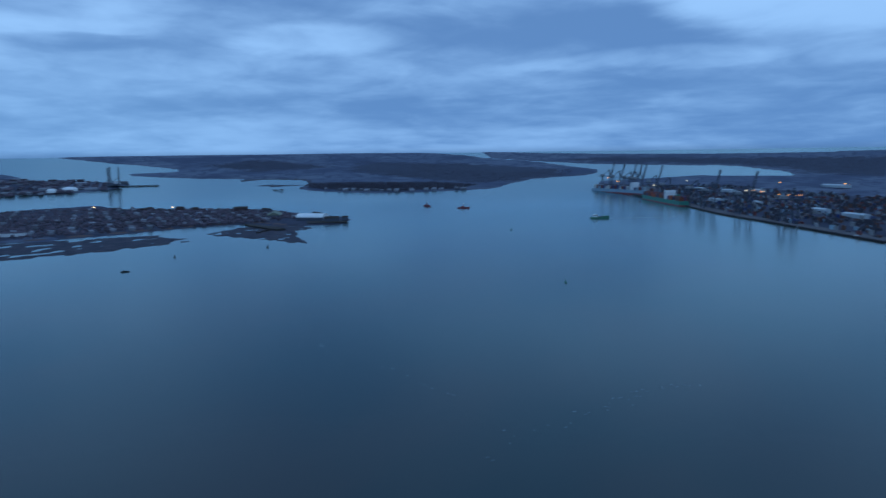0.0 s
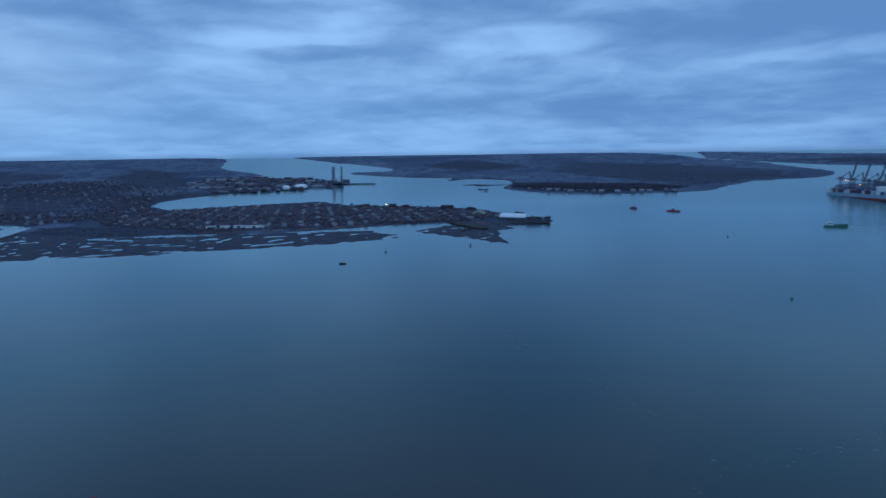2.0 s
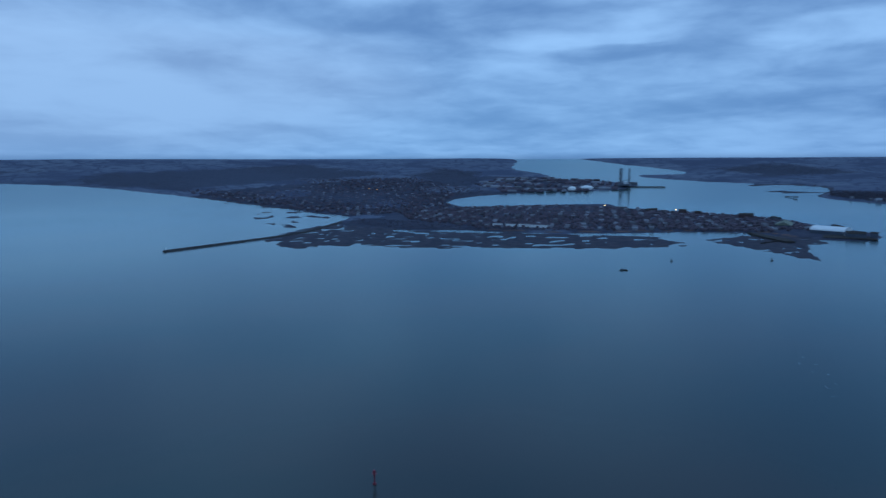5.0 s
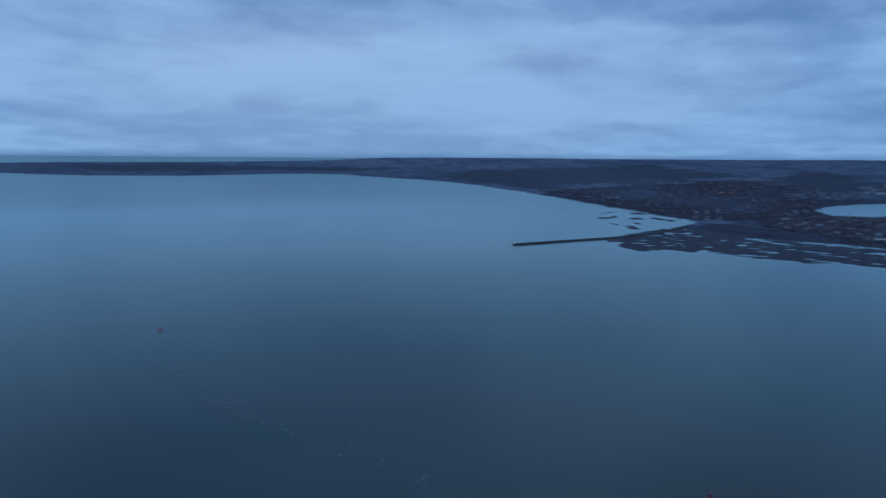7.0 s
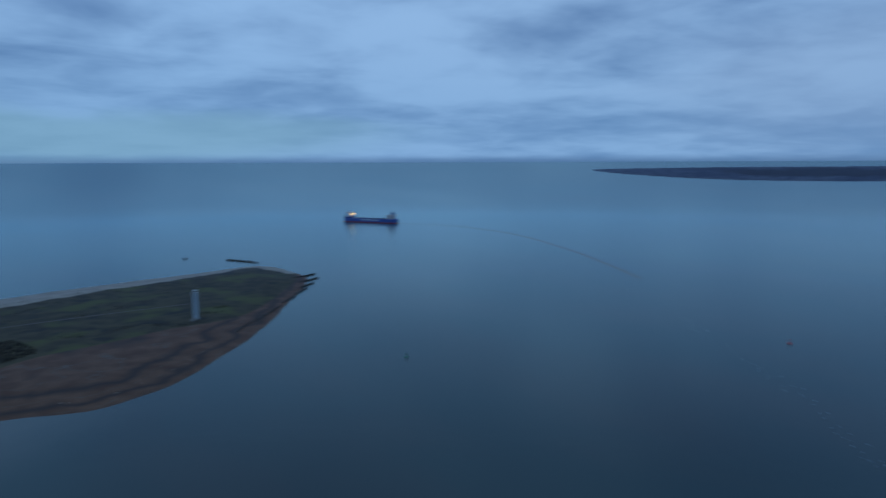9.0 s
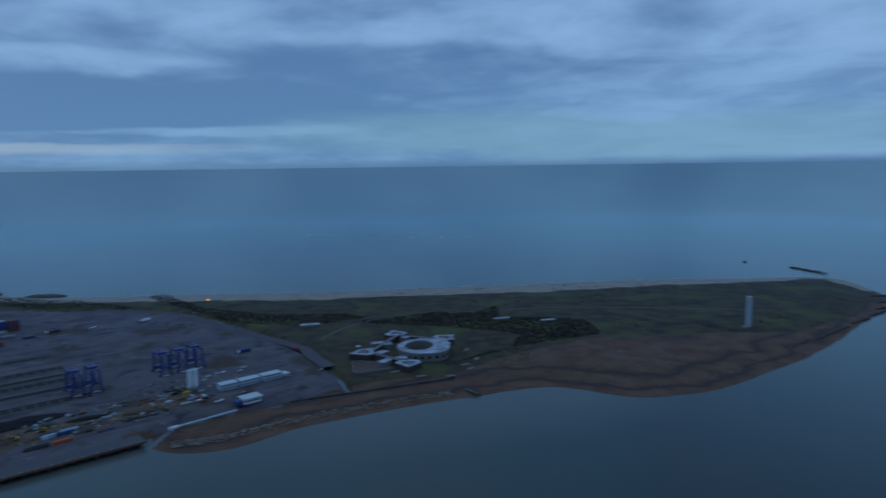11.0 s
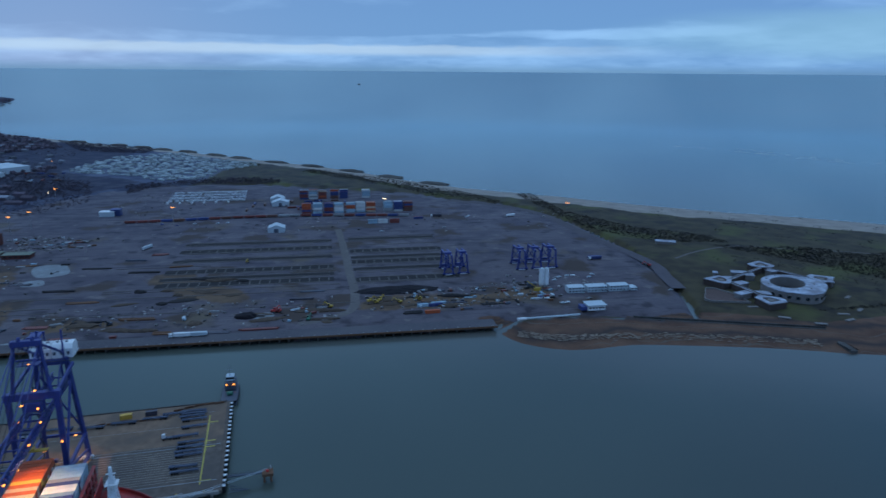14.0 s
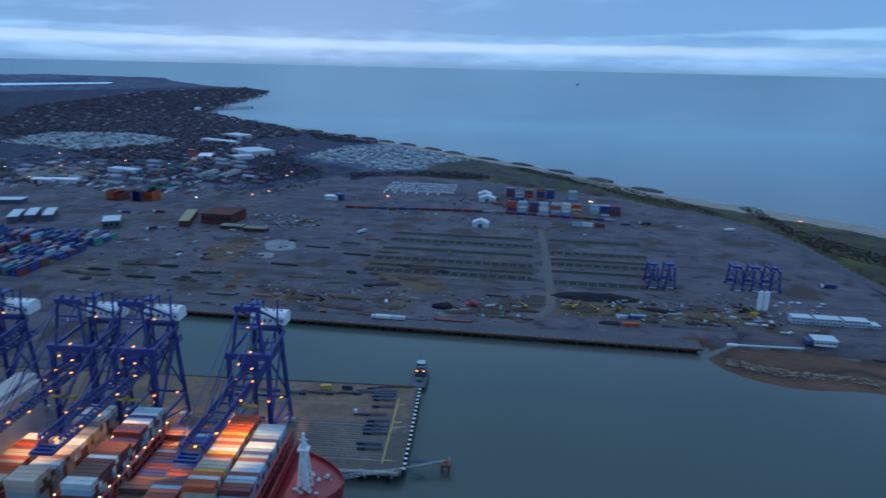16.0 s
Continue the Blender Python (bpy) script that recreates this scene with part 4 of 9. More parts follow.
def build_crane(m):
    """Ship-to-shore crane. Origin between the rails at deck level; y out over the water."""
    ob = thing("quay_crane", m, "tall dark blue ship-to-shore gantry crane with its boom lowered", "crane", "quay cranes over the ship")
    land, sea, half, top, boom_z = -17.0, 16.5, 9.6, 52.0, 41.0
    for sx in (-1, 1):
        part("leg", beam(bmesh.new(), (sx * half, sea, 2.5), (sx * half, sea - 1.0, top), 2.2, 1.8), CRANE_BLUE, ob)
        part("leg", beam(bmesh.new(), (sx * half, land, 2.5), (sx * (half - 3.0), land + 4.0, top + 5), 1.9, 1.6), CRANE_BLUE, ob)
        part("sill_beam", beam(bmesh.new(), (sx * half, land, 3.0), (sx * half, sea, 3.0), 1.4, 1.6), CRANE_BLUE, ob)
        part("tie_beam", beam(bmesh.new(), (sx * half, land + 1.0, 15.0), (sx * half, sea, 15.0), 1.3), CRANE_BLUE, ob)
        part("brace", beam(bmesh.new(), (sx * half, sea, 16.0), (sx * (half - 2.6), land + 3.4, 46.0), 1.0), CRANE_BLUE, ob)
        part("brace", beam(bmesh.new(), (sx * half, land + 0.4, 6.0), (sx * half, sea, 15.0), 0.8), CRANE_BLUE, ob)
        part("a_frame_post", beam(bmesh.new(), (sx * (half - 2.0), sea - 1.0, top), (sx * 5.0, sea - 3.0, 75.0), 1.2), CRANE_BLUE, ob)
        part("backstay", beam(bmesh.new(), (sx * 5.0, sea - 3.0, 75.0), (sx * 5.6, land + 3, top + 7), 0.8), CRANE_BLUE, ob)
        part("forestay", beam(bmesh.new(), (sx * 4.6, sea - 2.5, 74.0), (sx * 4.4, sea + 36, boom_z + 4), 0.4), CRANE_BLUE, ob)
        part("forestay", beam(bmesh.new(), (sx * 4.6, sea - 2.5, 74.0), (sx * 4.4, sea + 66, boom_z + 4), 0.35), CRANE_BLUE, ob)
        part("rear_post", beam(bmesh.new(), (sx * 5.4, land + 3, top + 4), (sx * 5.2, land + 1, 70.0), 0.8), CRANE_BLUE, ob)
        for y in (land, sea):
            bogie = bmesh.new()
            box(bogie, sx * (half - 1.5), y, 1.5, 7.0, 1.3, 1.2, 0.2)
            for k in range(4):
                tube(bogie, (sx * (half - 1.5) - 2.7 + k * 1.8, y - 0.4, 0.55), (sx * (half - 1.5) - 2.7 + k * 1.8, y + 0.4, 0.55), 0.5)
            part("bogie", bogie, WHITE_PAINT if sx < 0 else CRANE_BLUE, ob)
    bm = bmesh.new()
    beam(bm, (-half - 1.6, sea - 1.0, top), (half + 1.6, sea - 1.0, top), 2.6, 3.2)
    part("portal_beam", bm, CRANE_BLUE, ob)
    part("portal_beam", beam(bmesh.new(), (-half + 2, land + 3.6, top + 3), (half - 2, land + 3.6, top + 3), 2.0, 2.4), CRANE_BLUE, ob)
    part("portal_brace", beam(bmesh.new(), (-half, land + 0.6, 15.0), (half, land + 0.6, 15.0), 1.2), CRANE_BLUE, ob)
    bm = bmesh.new()
    box(bm, 0, sea - 3.0, 75.5, 12.0, 2.6, 2.6, 0.2)
    for k in (-1, 1):
        tube(bm, (k * 2.6 - 0.4, sea - 3.0, 77.3), (k * 2.6 + 0.4, sea - 3.0, 77.3), 1.2, n=10)
    for k in range(5):
        beam(bm, (-4.3 + k * 2.15, sea - 1.6, 76.5), (-4.3 + k * 2.15, sea - 1.6, 78.0), 0.1)
    part("a_frame_head", bm, CRANE_BLUE, ob)
    part("a_frame_tie", beam(bmesh.new(), (-4.6, sea - 2.2, 68.0), (4.6, sea - 2.2, 68.0), 0.8), CRANE_BLUE, ob)
    boom = part("boom", lattice(bmesh.new(), (0, sea + 1.0, boom_z), (0, sea + 66, boom_z), 8.4, 3.4, 24, 0.62), CRANE_BLUE, ob)
    for y0 in (sea + 66, sea + 68.4, sea + 71):
        part("boom_tip_bar", beam(bmesh.new(), (-4.6, y0, boom_z), (4.6, y0, boom_z), 0.9, 1.2), CRANE_BLUE, boom)
    for s in (-1, 1):
        part("boom_tip_bar", beam(bmesh.new(), (s * 4.2, sea + 66, boom_z), (s * 4.2, sea + 71, boom_z), 0.9, 1.2), CRANE_BLUE, boom)
    part("backreach", lattice(bmesh.new(), (0, land - 10, boom_z), (0, sea + 1.0, boom_z), 8.4, 3.0, 14, 0.6), CRANE_BLUE, ob)
    for s in (-1, 1):
        part("boom_hanger", beam(bmesh.new(), (s * 4.2, sea - 1, boom_z + 3), (s * 4.2, sea - 1, top), 0.8), CRANE_BLUE, ob)
        part("boom_hanger", beam(bmesh.new(), (s * 4.2, land + 4, boom_z + 3), (s * 4.2, land + 4, top + 3), 0.8), CRANE_BLUE, ob)
    house = bmesh.new()
    for sx in (-1, 1):
        outline = [(-4.6, 0), (4.6, 0), (4.6, 4.6), (2.6, 6.4), (-2.6, 6.4), (-4.6, 4.6)]
        ends = [[house.verts.new((x, land - 2.5 + y, top + 4.0 + z)) for y, z in outline] for x in (sx * 0.25, sx * 9.2)]
        for q in range(6):
            house.faces.new((ends[0][q], ends[0][(q + 1) % 6], ends[1][(q + 1) % 6], ends[1][q]))
        house.faces.new(ends[0][::-1])
        house.faces.new(ends[1])
    bmesh.ops.recalc_face_normals(house, faces=house.faces[:])
    h = part("machinery_house", house, WHITE_PAINT, ob, "white machinery house")
    for k in range(4):
        roof = box(bmesh.new(), -6 + k * 4.0, land - 2.5, top + 10.7, 1.3, 1.3, 0.8, 0.1)
        part("roof_vent", roof, STEEL, h)
    for k in range(6):
        part("vent_grille", box(bmesh.new(), -7.4 + k * 3.0, land + 2.12, top + 6.4, 1.2, 0.12, 1.6), STEEL_DARK, h)
    for x in (4.5, 9.5):
        for y in (land - 6.0, land + 1.0):
            part("gantry_post", beam(bmesh.new(), (x, y, top + 4), (x, y, top + 14.5), 0.6), CRANE_BLUE, ob)
    for y in (land - 6.0, land + 1.0):
        part("gantry_beam", beam(bmesh.new(), (4.0, y, top + 14.5), (10.0, y, top + 14.5), 0.8, 1.2), CRANE_BLUE, ob)
    part("service_crab", box(bmesh.new(), 7.0, land - 2.5, top + 14.6, 4.6, 6.0, 0.8), CRANE_BLUE, ob)
    rails = bmesh.new()
    for y in (land - 9.5, land + 4.8):
        beam(rails, (-8.4, y, top + 5.0), (8.4, y, top + 5.0), 0.14)
        for k in range(8):
            beam(rails, (-8.4 + k * 2.4, y, top + 3.6), (-8.4 + k * 2.4, y, top + 5.1), 0.09)
    box(rails, 0, land - 2.5, top + 3.7, 17.0, 15.0, 0.25)
    part("walkway", rails, STEEL_DARK, ob)
    for k in range(7):
        z0, z1 = 5 + k * 6.6, 5 + (k + 1) * 6.6
        y0, y1 = (land + 2, land + 7) if k % 2 else (land + 7, land + 2)
        part("stair_flight", beam(bmesh.new(), (half - 1.2, y0, z0), (half - 1.2, y1, z1), 0.8, 0.25), STEEL_DARK, ob)
    cab = part("cab", box(bmesh.new(), 2.0, sea + 9, boom_z - 3.0, 2.6, 3.4, 2.8, 0.25), WHITE_PAINT, ob)
    part("window", box(bmesh.new(), 2.0, sea + 10.75, boom_z - 3.2, 2.2, 0.08, 1.8), GLASS, cab)
    part("trolley", box(bmesh.new(), 0, sea + 9, boom_z - 0.6, 6.4, 5.0, 1.0, 0.15), STEEL_DARK, ob)
    spreader = bmesh.new()
    box(spreader, 0, sea + 9, boom_z - 9, 2.4, 2.4, 1.0, 0.1)
    for sx in (-1, 1):
        for sy in (-1, 1):
            beam(spreader, (sx * 1.0, sea + 9 + sy, boom_z - 8.5), (sx * 2.0, sea + 9 + sy * 1.6, boom_z - 0.5), 0.07)
    box(spreader, 0, sea + 9, boom_z - 9.8, 12.2, 2.3, 0.5, 0.08)
    part("spreader", spreader, YELLOW, ob)
    for sx in (-1, 1):
        part("girder_brace", beam(bmesh.new(), (sx * 4.2, sea - 1.0, top + 1), (sx * 4.2, sea - 14, boom_z + 3), 0.6), CRANE_BLUE, ob)
        part("girder_brace", beam(bmesh.new(), (sx * 4.2, land + 4, top + 3), (sx * 4.2, land + 15, boom_z + 3), 0.6), CRANE_BLUE, ob)
        part("side_girder", beam(bmesh.new(), (sx * (half - 0.4), land + 4, top + 2), (sx * (half - 0.2), sea - 1, top), 1.1, 1.5), CRANE_BLUE, ob)
        part("boom_walkway", box(bmesh.new(), sx * 5.3, sea + 34, boom_z + 0.3, 1.0, 64, 0.15), STEEL_DARK, boom)
        rail = bmesh.new()
        beam(rail, (sx * 5.8, sea + 2, boom_z + 1.5), (sx * 5.8, sea + 66, boom_z + 1.5), 0.16)
        for k in range(23):
            beam(rail, (sx * 5.8, sea + 2 + k * 2.9, boom_z + 0.3), (sx * 5.8, sea + 2 + k * 2.9, boom_z + 1.5), 0.12)
        part("hand_rail", rail, CRANE_BLUE, boom)
    ropes = bmesh.new()
    for k in range(4):
        beam(ropes, (-3 + k * 2, sea - 3, 75), (-3 + k * 2, land + 2, top + 9), 0.2)
        beam(ropes, (-2.4 + k * 1.6, sea - 3, 75), (-3 + k * 2, sea + 50, boom_z + 3.6), 0.16)
    part("rope", ropes, BLACK, ob)
    part("rear_brace", beam(bmesh.new(), (-half, land + 0.8, 16.0), (half - 3, land + 3.6, 50.0), 0.8), CRANE_BLUE, ob)
    part("rear_brace", beam(bmesh.new(), (half, land + 0.8, 16.0), (-half + 3, land + 3.6, 50.0), 0.8), CRANE_BLUE, ob)
    stage = bmesh.new()
    box(stage, 0, sea - 2.6, 66, 8.5, 4.0, 0.3)
    for k in range(5):
        beam(stage, (-4.2 + k * 2.1, sea - 0.7, 66), (-4.2 + k * 2.1, sea - 0.7, 67.3), 0.14)
    beam(stage, (-4.2, sea - 0.7, 67.3), (4.2, sea - 0.7, 67.3), 0.14)
    part("service_stage", stage, CRANE_BLUE, ob)
    part("boom_hinge_house", box(bmesh.new(), 0, sea - 1.0, boom_z + 6.2, 7.6, 4.0, 4.6, 0.3), CRANE_BLUE, ob)
    lamps = []
    for k, (x, y, z) in enumerate(((3, sea + 4, boom_z + 9), (-3, sea + 4, boom_z + 7), (4.6, sea + 6, boom_z + 2.5), (-4.6, sea + 8, boom_z + 2.5), (5.0, sea + 22, boom_z - 0.6), (-5.0, sea + 40, boom_z - 0.6), (-half, sea + 1.4, 30), (half - 0.5, land + 2, 8), (-half, sea + 1.6, 9),
                                   (0, sea - 2, 66), (-2.5, sea + 3, top + 4), (4.6, sea + 14, boom_z + 1), (-4.6, sea + 24, boom_z + 1), (4.6, sea + 38, boom_z + 1),
                                   (-4.6, sea + 52, boom_z + 1), (0, sea + 62, boom_z + 0.8), (-6, land + 4, 16), (7, sea - 1, 17), (2, land + 6, top + 6))):
        bm = bmesh.new()
        box(bm, x, y, z, 0.9, 0.9, 0.5, 0.1)
        lamps.append(part("floodlight", bm, ORANGE_LAMP, ob, "lit orange floodlight"))
    return ob


CRANE_SPOTS = (75.5, 132.0, 163.0, 213.0)
first_crane = build_crane(on_berth(CRANE_SPOTS[0], -24.7, 5.0))
for spot in CRANE_SPOTS[1:]:
    copy_thing(first_crane, on_berth(spot, -24.7, 5.0))

# sodium floodlights that the cranes throw on the cargo and the deck
for k, (x, y, z, watts) in enumerate(((66, 30, 52, 26000), (102, 14, 34, 9000), (121, 30, 52, 15000), (149, 36, 50, 30000), (75, -30, 30, 16000), (132, -30, 30, 20000), (95, 44, 40, 11000))):
    lamp = bpy.data.lights.new("floodlight", "SPOT")
    lamp.energy, lamp.color, lamp.shadow_soft_size = watts, (1.0, 0.52, 0.18), 0.15
    lamp.spot_size, lamp.spot_blend = radians(100), 0.6
    ob = new("floodlight", lamp)
    ob.matrix_world = on_berth(x, y, z)

# ---- the ship: bow towards the jetty's end
HOUSE_CREAM = surface("cream_ship_paint", (0.42, 0.37, 0.36), 0.5, vary=0.15, grain=0.2, patch=0.05)
SHIP_MID, SHIP_HALF, BOW, FIRST_ROW = 37.5, 29.5, 20.5, 7.2


def hull_section(x):
    """Half-breadth of deck and waterline at x metres behind the stem."""
    s = min(max(x, 0) / 62.0, 1.0)
    deck = SHIP_HALF * (1 - (1 - s) ** 2.4) ** 0.62
    water = SHIP_HALF * max(0.0, 1 - (1 - min(max(x - 9, 0) / 85.0, 1.0)) ** 1.7)
    return max(deck, 0.15), max(water, 0.1)


def build_hull(ob):
    bm = bmesh.new()
    rings = []
    for x in [0, 1, 2.5, 5, 8, 12, 17, 23, 30, 38, 48, 60, 75, 100, 140, 200, 280, 360]:
        d, w = hull_section(x)
        zt = 21.5 if x < 30 else 19.5
        ring = [(BOW + x, SHIP_MID + d, zt), (BOW + x + 1.5 * (x < 10), SHIP_MID + 0.5 * (d + w), 10), (BOW + x + (4 if x < 12 else 0), SHIP_MID + w, -3),
                (BOW + x + (4 if x < 12 else 0), SHIP_MID - w, -3), (BOW + x + 1.5 * (x < 10), SHIP_MID - 0.5 * (d + w), 10), (BOW + x, SHIP_MID - d, zt)]
        rings.append([bm.verts.new(p) for p in ring])
    for a, b in zip(rings, rings[1:]):
        for k in range(6):
            bm.faces.new((a[k], b[k], b[(k + 1) % 6], a[(k + 1) % 6]))
    bm.faces.new(rings[0])
    bm.faces.new(rings[-1])
    bmesh.ops.recalc_face_normals(bm, faces=bm.faces[:])
    part("hull", bm, HULL_RED, ob, "dark red hull")
    bm = bmesh.new()
    prev = None
    for x in [0, 1, 2.5, 5, 8, 12, 17, 23, 27]:
        d, _ = hull_section(x)
        cur = (BOW + x, d)
        if prev:
            for s in (-1, 1):
                beam(bm, (prev[0], SHIP_MID + s * prev[1], 22.3), (cur[0], SHIP_MID + s * cur[1], 22.3), 0.35, 1.7)
        prev = cur
    part("bulwark", bm, HULL_RED, ob)


def build_ship():
    ob = thing("container_ship", BERTH, "red-hulled container ship moored at the jetty, stacked with containers", "ship")
    build_hull(ob)
    mast = bmesh.new()
    x0, y0 = BOW + 15.5, SHIP_MID + 3.5
    for sx, sy in ((-2.6, -2.6), (2.6, -2.6), (2.6, 2.6), (-2.6, 2.6)):
        beam(mast, (x0 + sx, y0 + sy, 21.5), (x0 + sx * 0.3, y0 + sy * 0.3, 43), 0.5)
    for k in range(6):
        z0, z1 = 21.5 + k * 3.5, 21.5 + (k + 1) * 3.5
        f0, f1 = 2.6 - 1.8 * k / 6, 2.6 - 1.8 * (k + 1) / 6
        for s in (-1, 1):
            beam(mast, (x0 - f0, y0 + s * f0, z0), (x0 + f1, y0 + s * f1, z1), 0.28)
            beam(mast, (x0 + s * f0, y0 - f0, z0), (x0 + s * f1, y0 + f1, z1), 0.28)
    box(mast, x0, y0, 40.5, 4.6, 4.0, 0.4)
    for s in (-1, 1):
        beam(mast, (x0 - 2, y0 + s * 1.7, 41.4), (x0 + 2, y0 + s * 1.7, 41.4), 0.12)
    tube(mast, (x0, y0, 34), (x0, y0, 47.5), 1.0, 0.6)
    box(mast, x0, y0, 29, 2.0, 2.0, 15.0, 0.3)
    box(mast, x0, y0, 44.6, 3.4, 0.5, 0.4)
    part("foremast", mast, WHITE_PAINT, ob, "white lattice foremast")
    gear = bmesh.new()
    for k in range(4):
        tube(gear, (BOW + 8 + k * 3.2, SHIP_MID - 6 + (k % 2) * 3, 22.2), (BOW + 8 + k * 3.2, SHIP_MID - 4.4 + (k % 2) * 3, 22.2), 0.8, n=12)
        box(gear, BOW + 10 + k * 3.2, SHIP_MID + 7 - (k % 2) * 2, 22.1, 1.6, 1.2, 1.2, 0.2)
    for k in range(6):
        tube(gear, (BOW + 6 + k * 3, SHIP_MID - 3 - k * 1.5, 21.5), (BOW + 6 + k * 3, SHIP_MID - 3 - k * 1.5, 22.6), 0.3)
    part("mooring_winch", gear, PALE_SHEET, ob)
    part("breakwater", box(bmesh.new(), BOW + 26.5, SHIP_MID, 24.0, 0.6, 50, 5.0, 0.1), HULL_RED, ob)
    # lashing bridges between the bays
    for x in (50.3, 78.6, 108.5, 126.5, 148.0):
        bm = bmesh.new()
        for k in range(13):
            y = SHIP_MID - 28.8 + k * 4.8
            beam(bm, (x, y, 19), (x, y, 30), 0.5)
        for z in (22.5, 26, 30):
            box(bm, x, SHIP_MID, z, 1.4, 58, 0.25)
        for k in range(12):
            y = SHIP_MID - 28.8 + k * 4.8
            beam(bm, (x, y, 19.5), (x, y + 4.8, 26), 0.16)
        part("lashing_bridge", bm, HULL_RED, ob)
    for x in (108.5, 126.5, 78.6):
        for k in range(9):
            part("deck_lamp", box(bmesh.new(), x, SHIP_MID - 27 + k * 7, 30.8, 0.6, 0.6, 0.45, 0.1), WHITE_LAMP, ob, "lit deck lamp")
    # bridge block
    tower = part("superstructure", box(bmesh.new(), 173.5, SHIP_MID, 34, 15, 54, 32, 0.4), HOUSE_CREAM, ob, "white superstructure")
    wings = bmesh.new()
    box(wings, 173.5, SHIP_MID, 50.5, 9, 58, 3.0, 0.3)
    part("bridge_wing", wings, HOUSE_CREAM, tower)
    pane = mesh_of(box(bmesh.new(), 0, 0, 0, 0.06, 1.1, 1.0), GLASS, "window")
    for f in range(7):
        for k in range(14):
            if k > 9 or f > 4:
                hang("window", pane, tower, pose(165.96, SHIP_MID - 19.5 + k * 3, 22.5 + f * 3.4))
    for k, (bx, by) in enumerate(((12, 0.8), (4, 0.8), (18, 0.8), (8, 0.8))):
        rope = bmesh.new()
        beam(rope, (BOW + 5 + k * 1.6, SHIP_MID - 6.5 - k * 1.2, 21), (bx, by, 6), 0.12)
        part("mooring_line", rope, PALE_SHEET, ob)
    for k, (bx, by) in enumerate(((-19.5, -9.5), (-19.5, -10.5))):
        rope = bmesh.new()
        beam(rope, (BOW + 3 + k, SHIP_MID - 5 - k, 21), (bx, by, 6), 0.12)
        part("mooring_line", rope, PALE_SHEET, ob)
    return ob


build_ship()

BAYS = [  # start, rows from, rows to, tiers by choice, colours
    (52.0, 2, 22, (5,), ["pale_blue", "pale_blue", "grey", "white", "navy", "pale_blue", "rust_red", "navy"]),
    (65.0, 1, 23, (6,), ["orange", "orange", "orange", "beige", "yellow", "beige", "white", "orange"]),
    (80.5, 0, 24, (3, 3, 4), ["rust_red", "pale_blue", "rust_red", "navy", "brown", "orange"]),
    (94.6, 0, 24, (2, 3, 2), ["brown", "rust_red", "navy", "brown", "grey"]),
    (111.5, 0, 24, (6, 6, 5), ["pale_blue", "white", "navy", "rust_red", "rust_red", "pale_blue", "brown", "white"]),
    (134.0, 0, 24, (6, 5, 5), ["white", "beige", "grey", "beige", "rust_red", "grey", "beige"]),
    (149.5, 8, 24, (4, 5), ["orange", "beige", "white", "rust_red", "beige"]),
    (198.0, 0, 24, (5,), ["pale_blue", "rust_red", "white"]),
]


def joined_stack(name, items, label, category):
    """Containers too many to count, as one object. items: pose and paint."""
    verts, faces, slots = [], [], []
    names = list(PAINTS)
    me = bpy.data.meshes.new(name)
    for paint_name in names:
        me.materials.append(PAINTS[paint_name])
    src = CONTAINER_MESHES["grey"]
    base = [v.co.copy() for v in src.vertices]
    polys = [tuple(p.vertices) for p in src.polygons]
    for m, paint_name in items:
        off = len(verts)
        verts.extend(m @ v for v in base)
        faces.extend(tuple(off + i for i in p) for p in polys)
        slots.extend([names.index(paint_name)] * len(polys))
    me.from_pydata([tuple(v) for v in verts], [], faces)
    me.polygons.foreach_set("material_index", np.array(slots, dtype=np.int32))
    return tagged(new(name, me), label, category, kind="stuff")


def load_ship():
    rng = random.Random(5)
    rest = []
    for start, r0, r1, tiers, colours in BAYS:
        block = 0
        for row in range(r0, r1):
            if row % rng.choice((3, 4)) == 0:
                block = rng.choice(tiers)
            height = block or tiers[0]
            y = FIRST_ROW + row * 2.52
            paint = colours[(row * len(colours) // (r1 - r0 + 1)) % len(colours)] if rng.random() < 0.45 else rng.choice(colours)
            for tier in range(0, height):
                p = paint if tier == height - 1 else rng.choice(colours + ["rust_red", "pale_blue", "brown"])
                m = BERTH @ pose(start + 6.2, y, 20.2 + tier * 2.62)
                if tier == height - 1:
                    container(m, p, "containers on the ship", "stacked on the ship's deck")
                elif start < 150:
                    rest.append((m, p))
    joined_stack("container_stack", rest, "lower tiers of mixed containers on the ship", "containers")


load_ship()


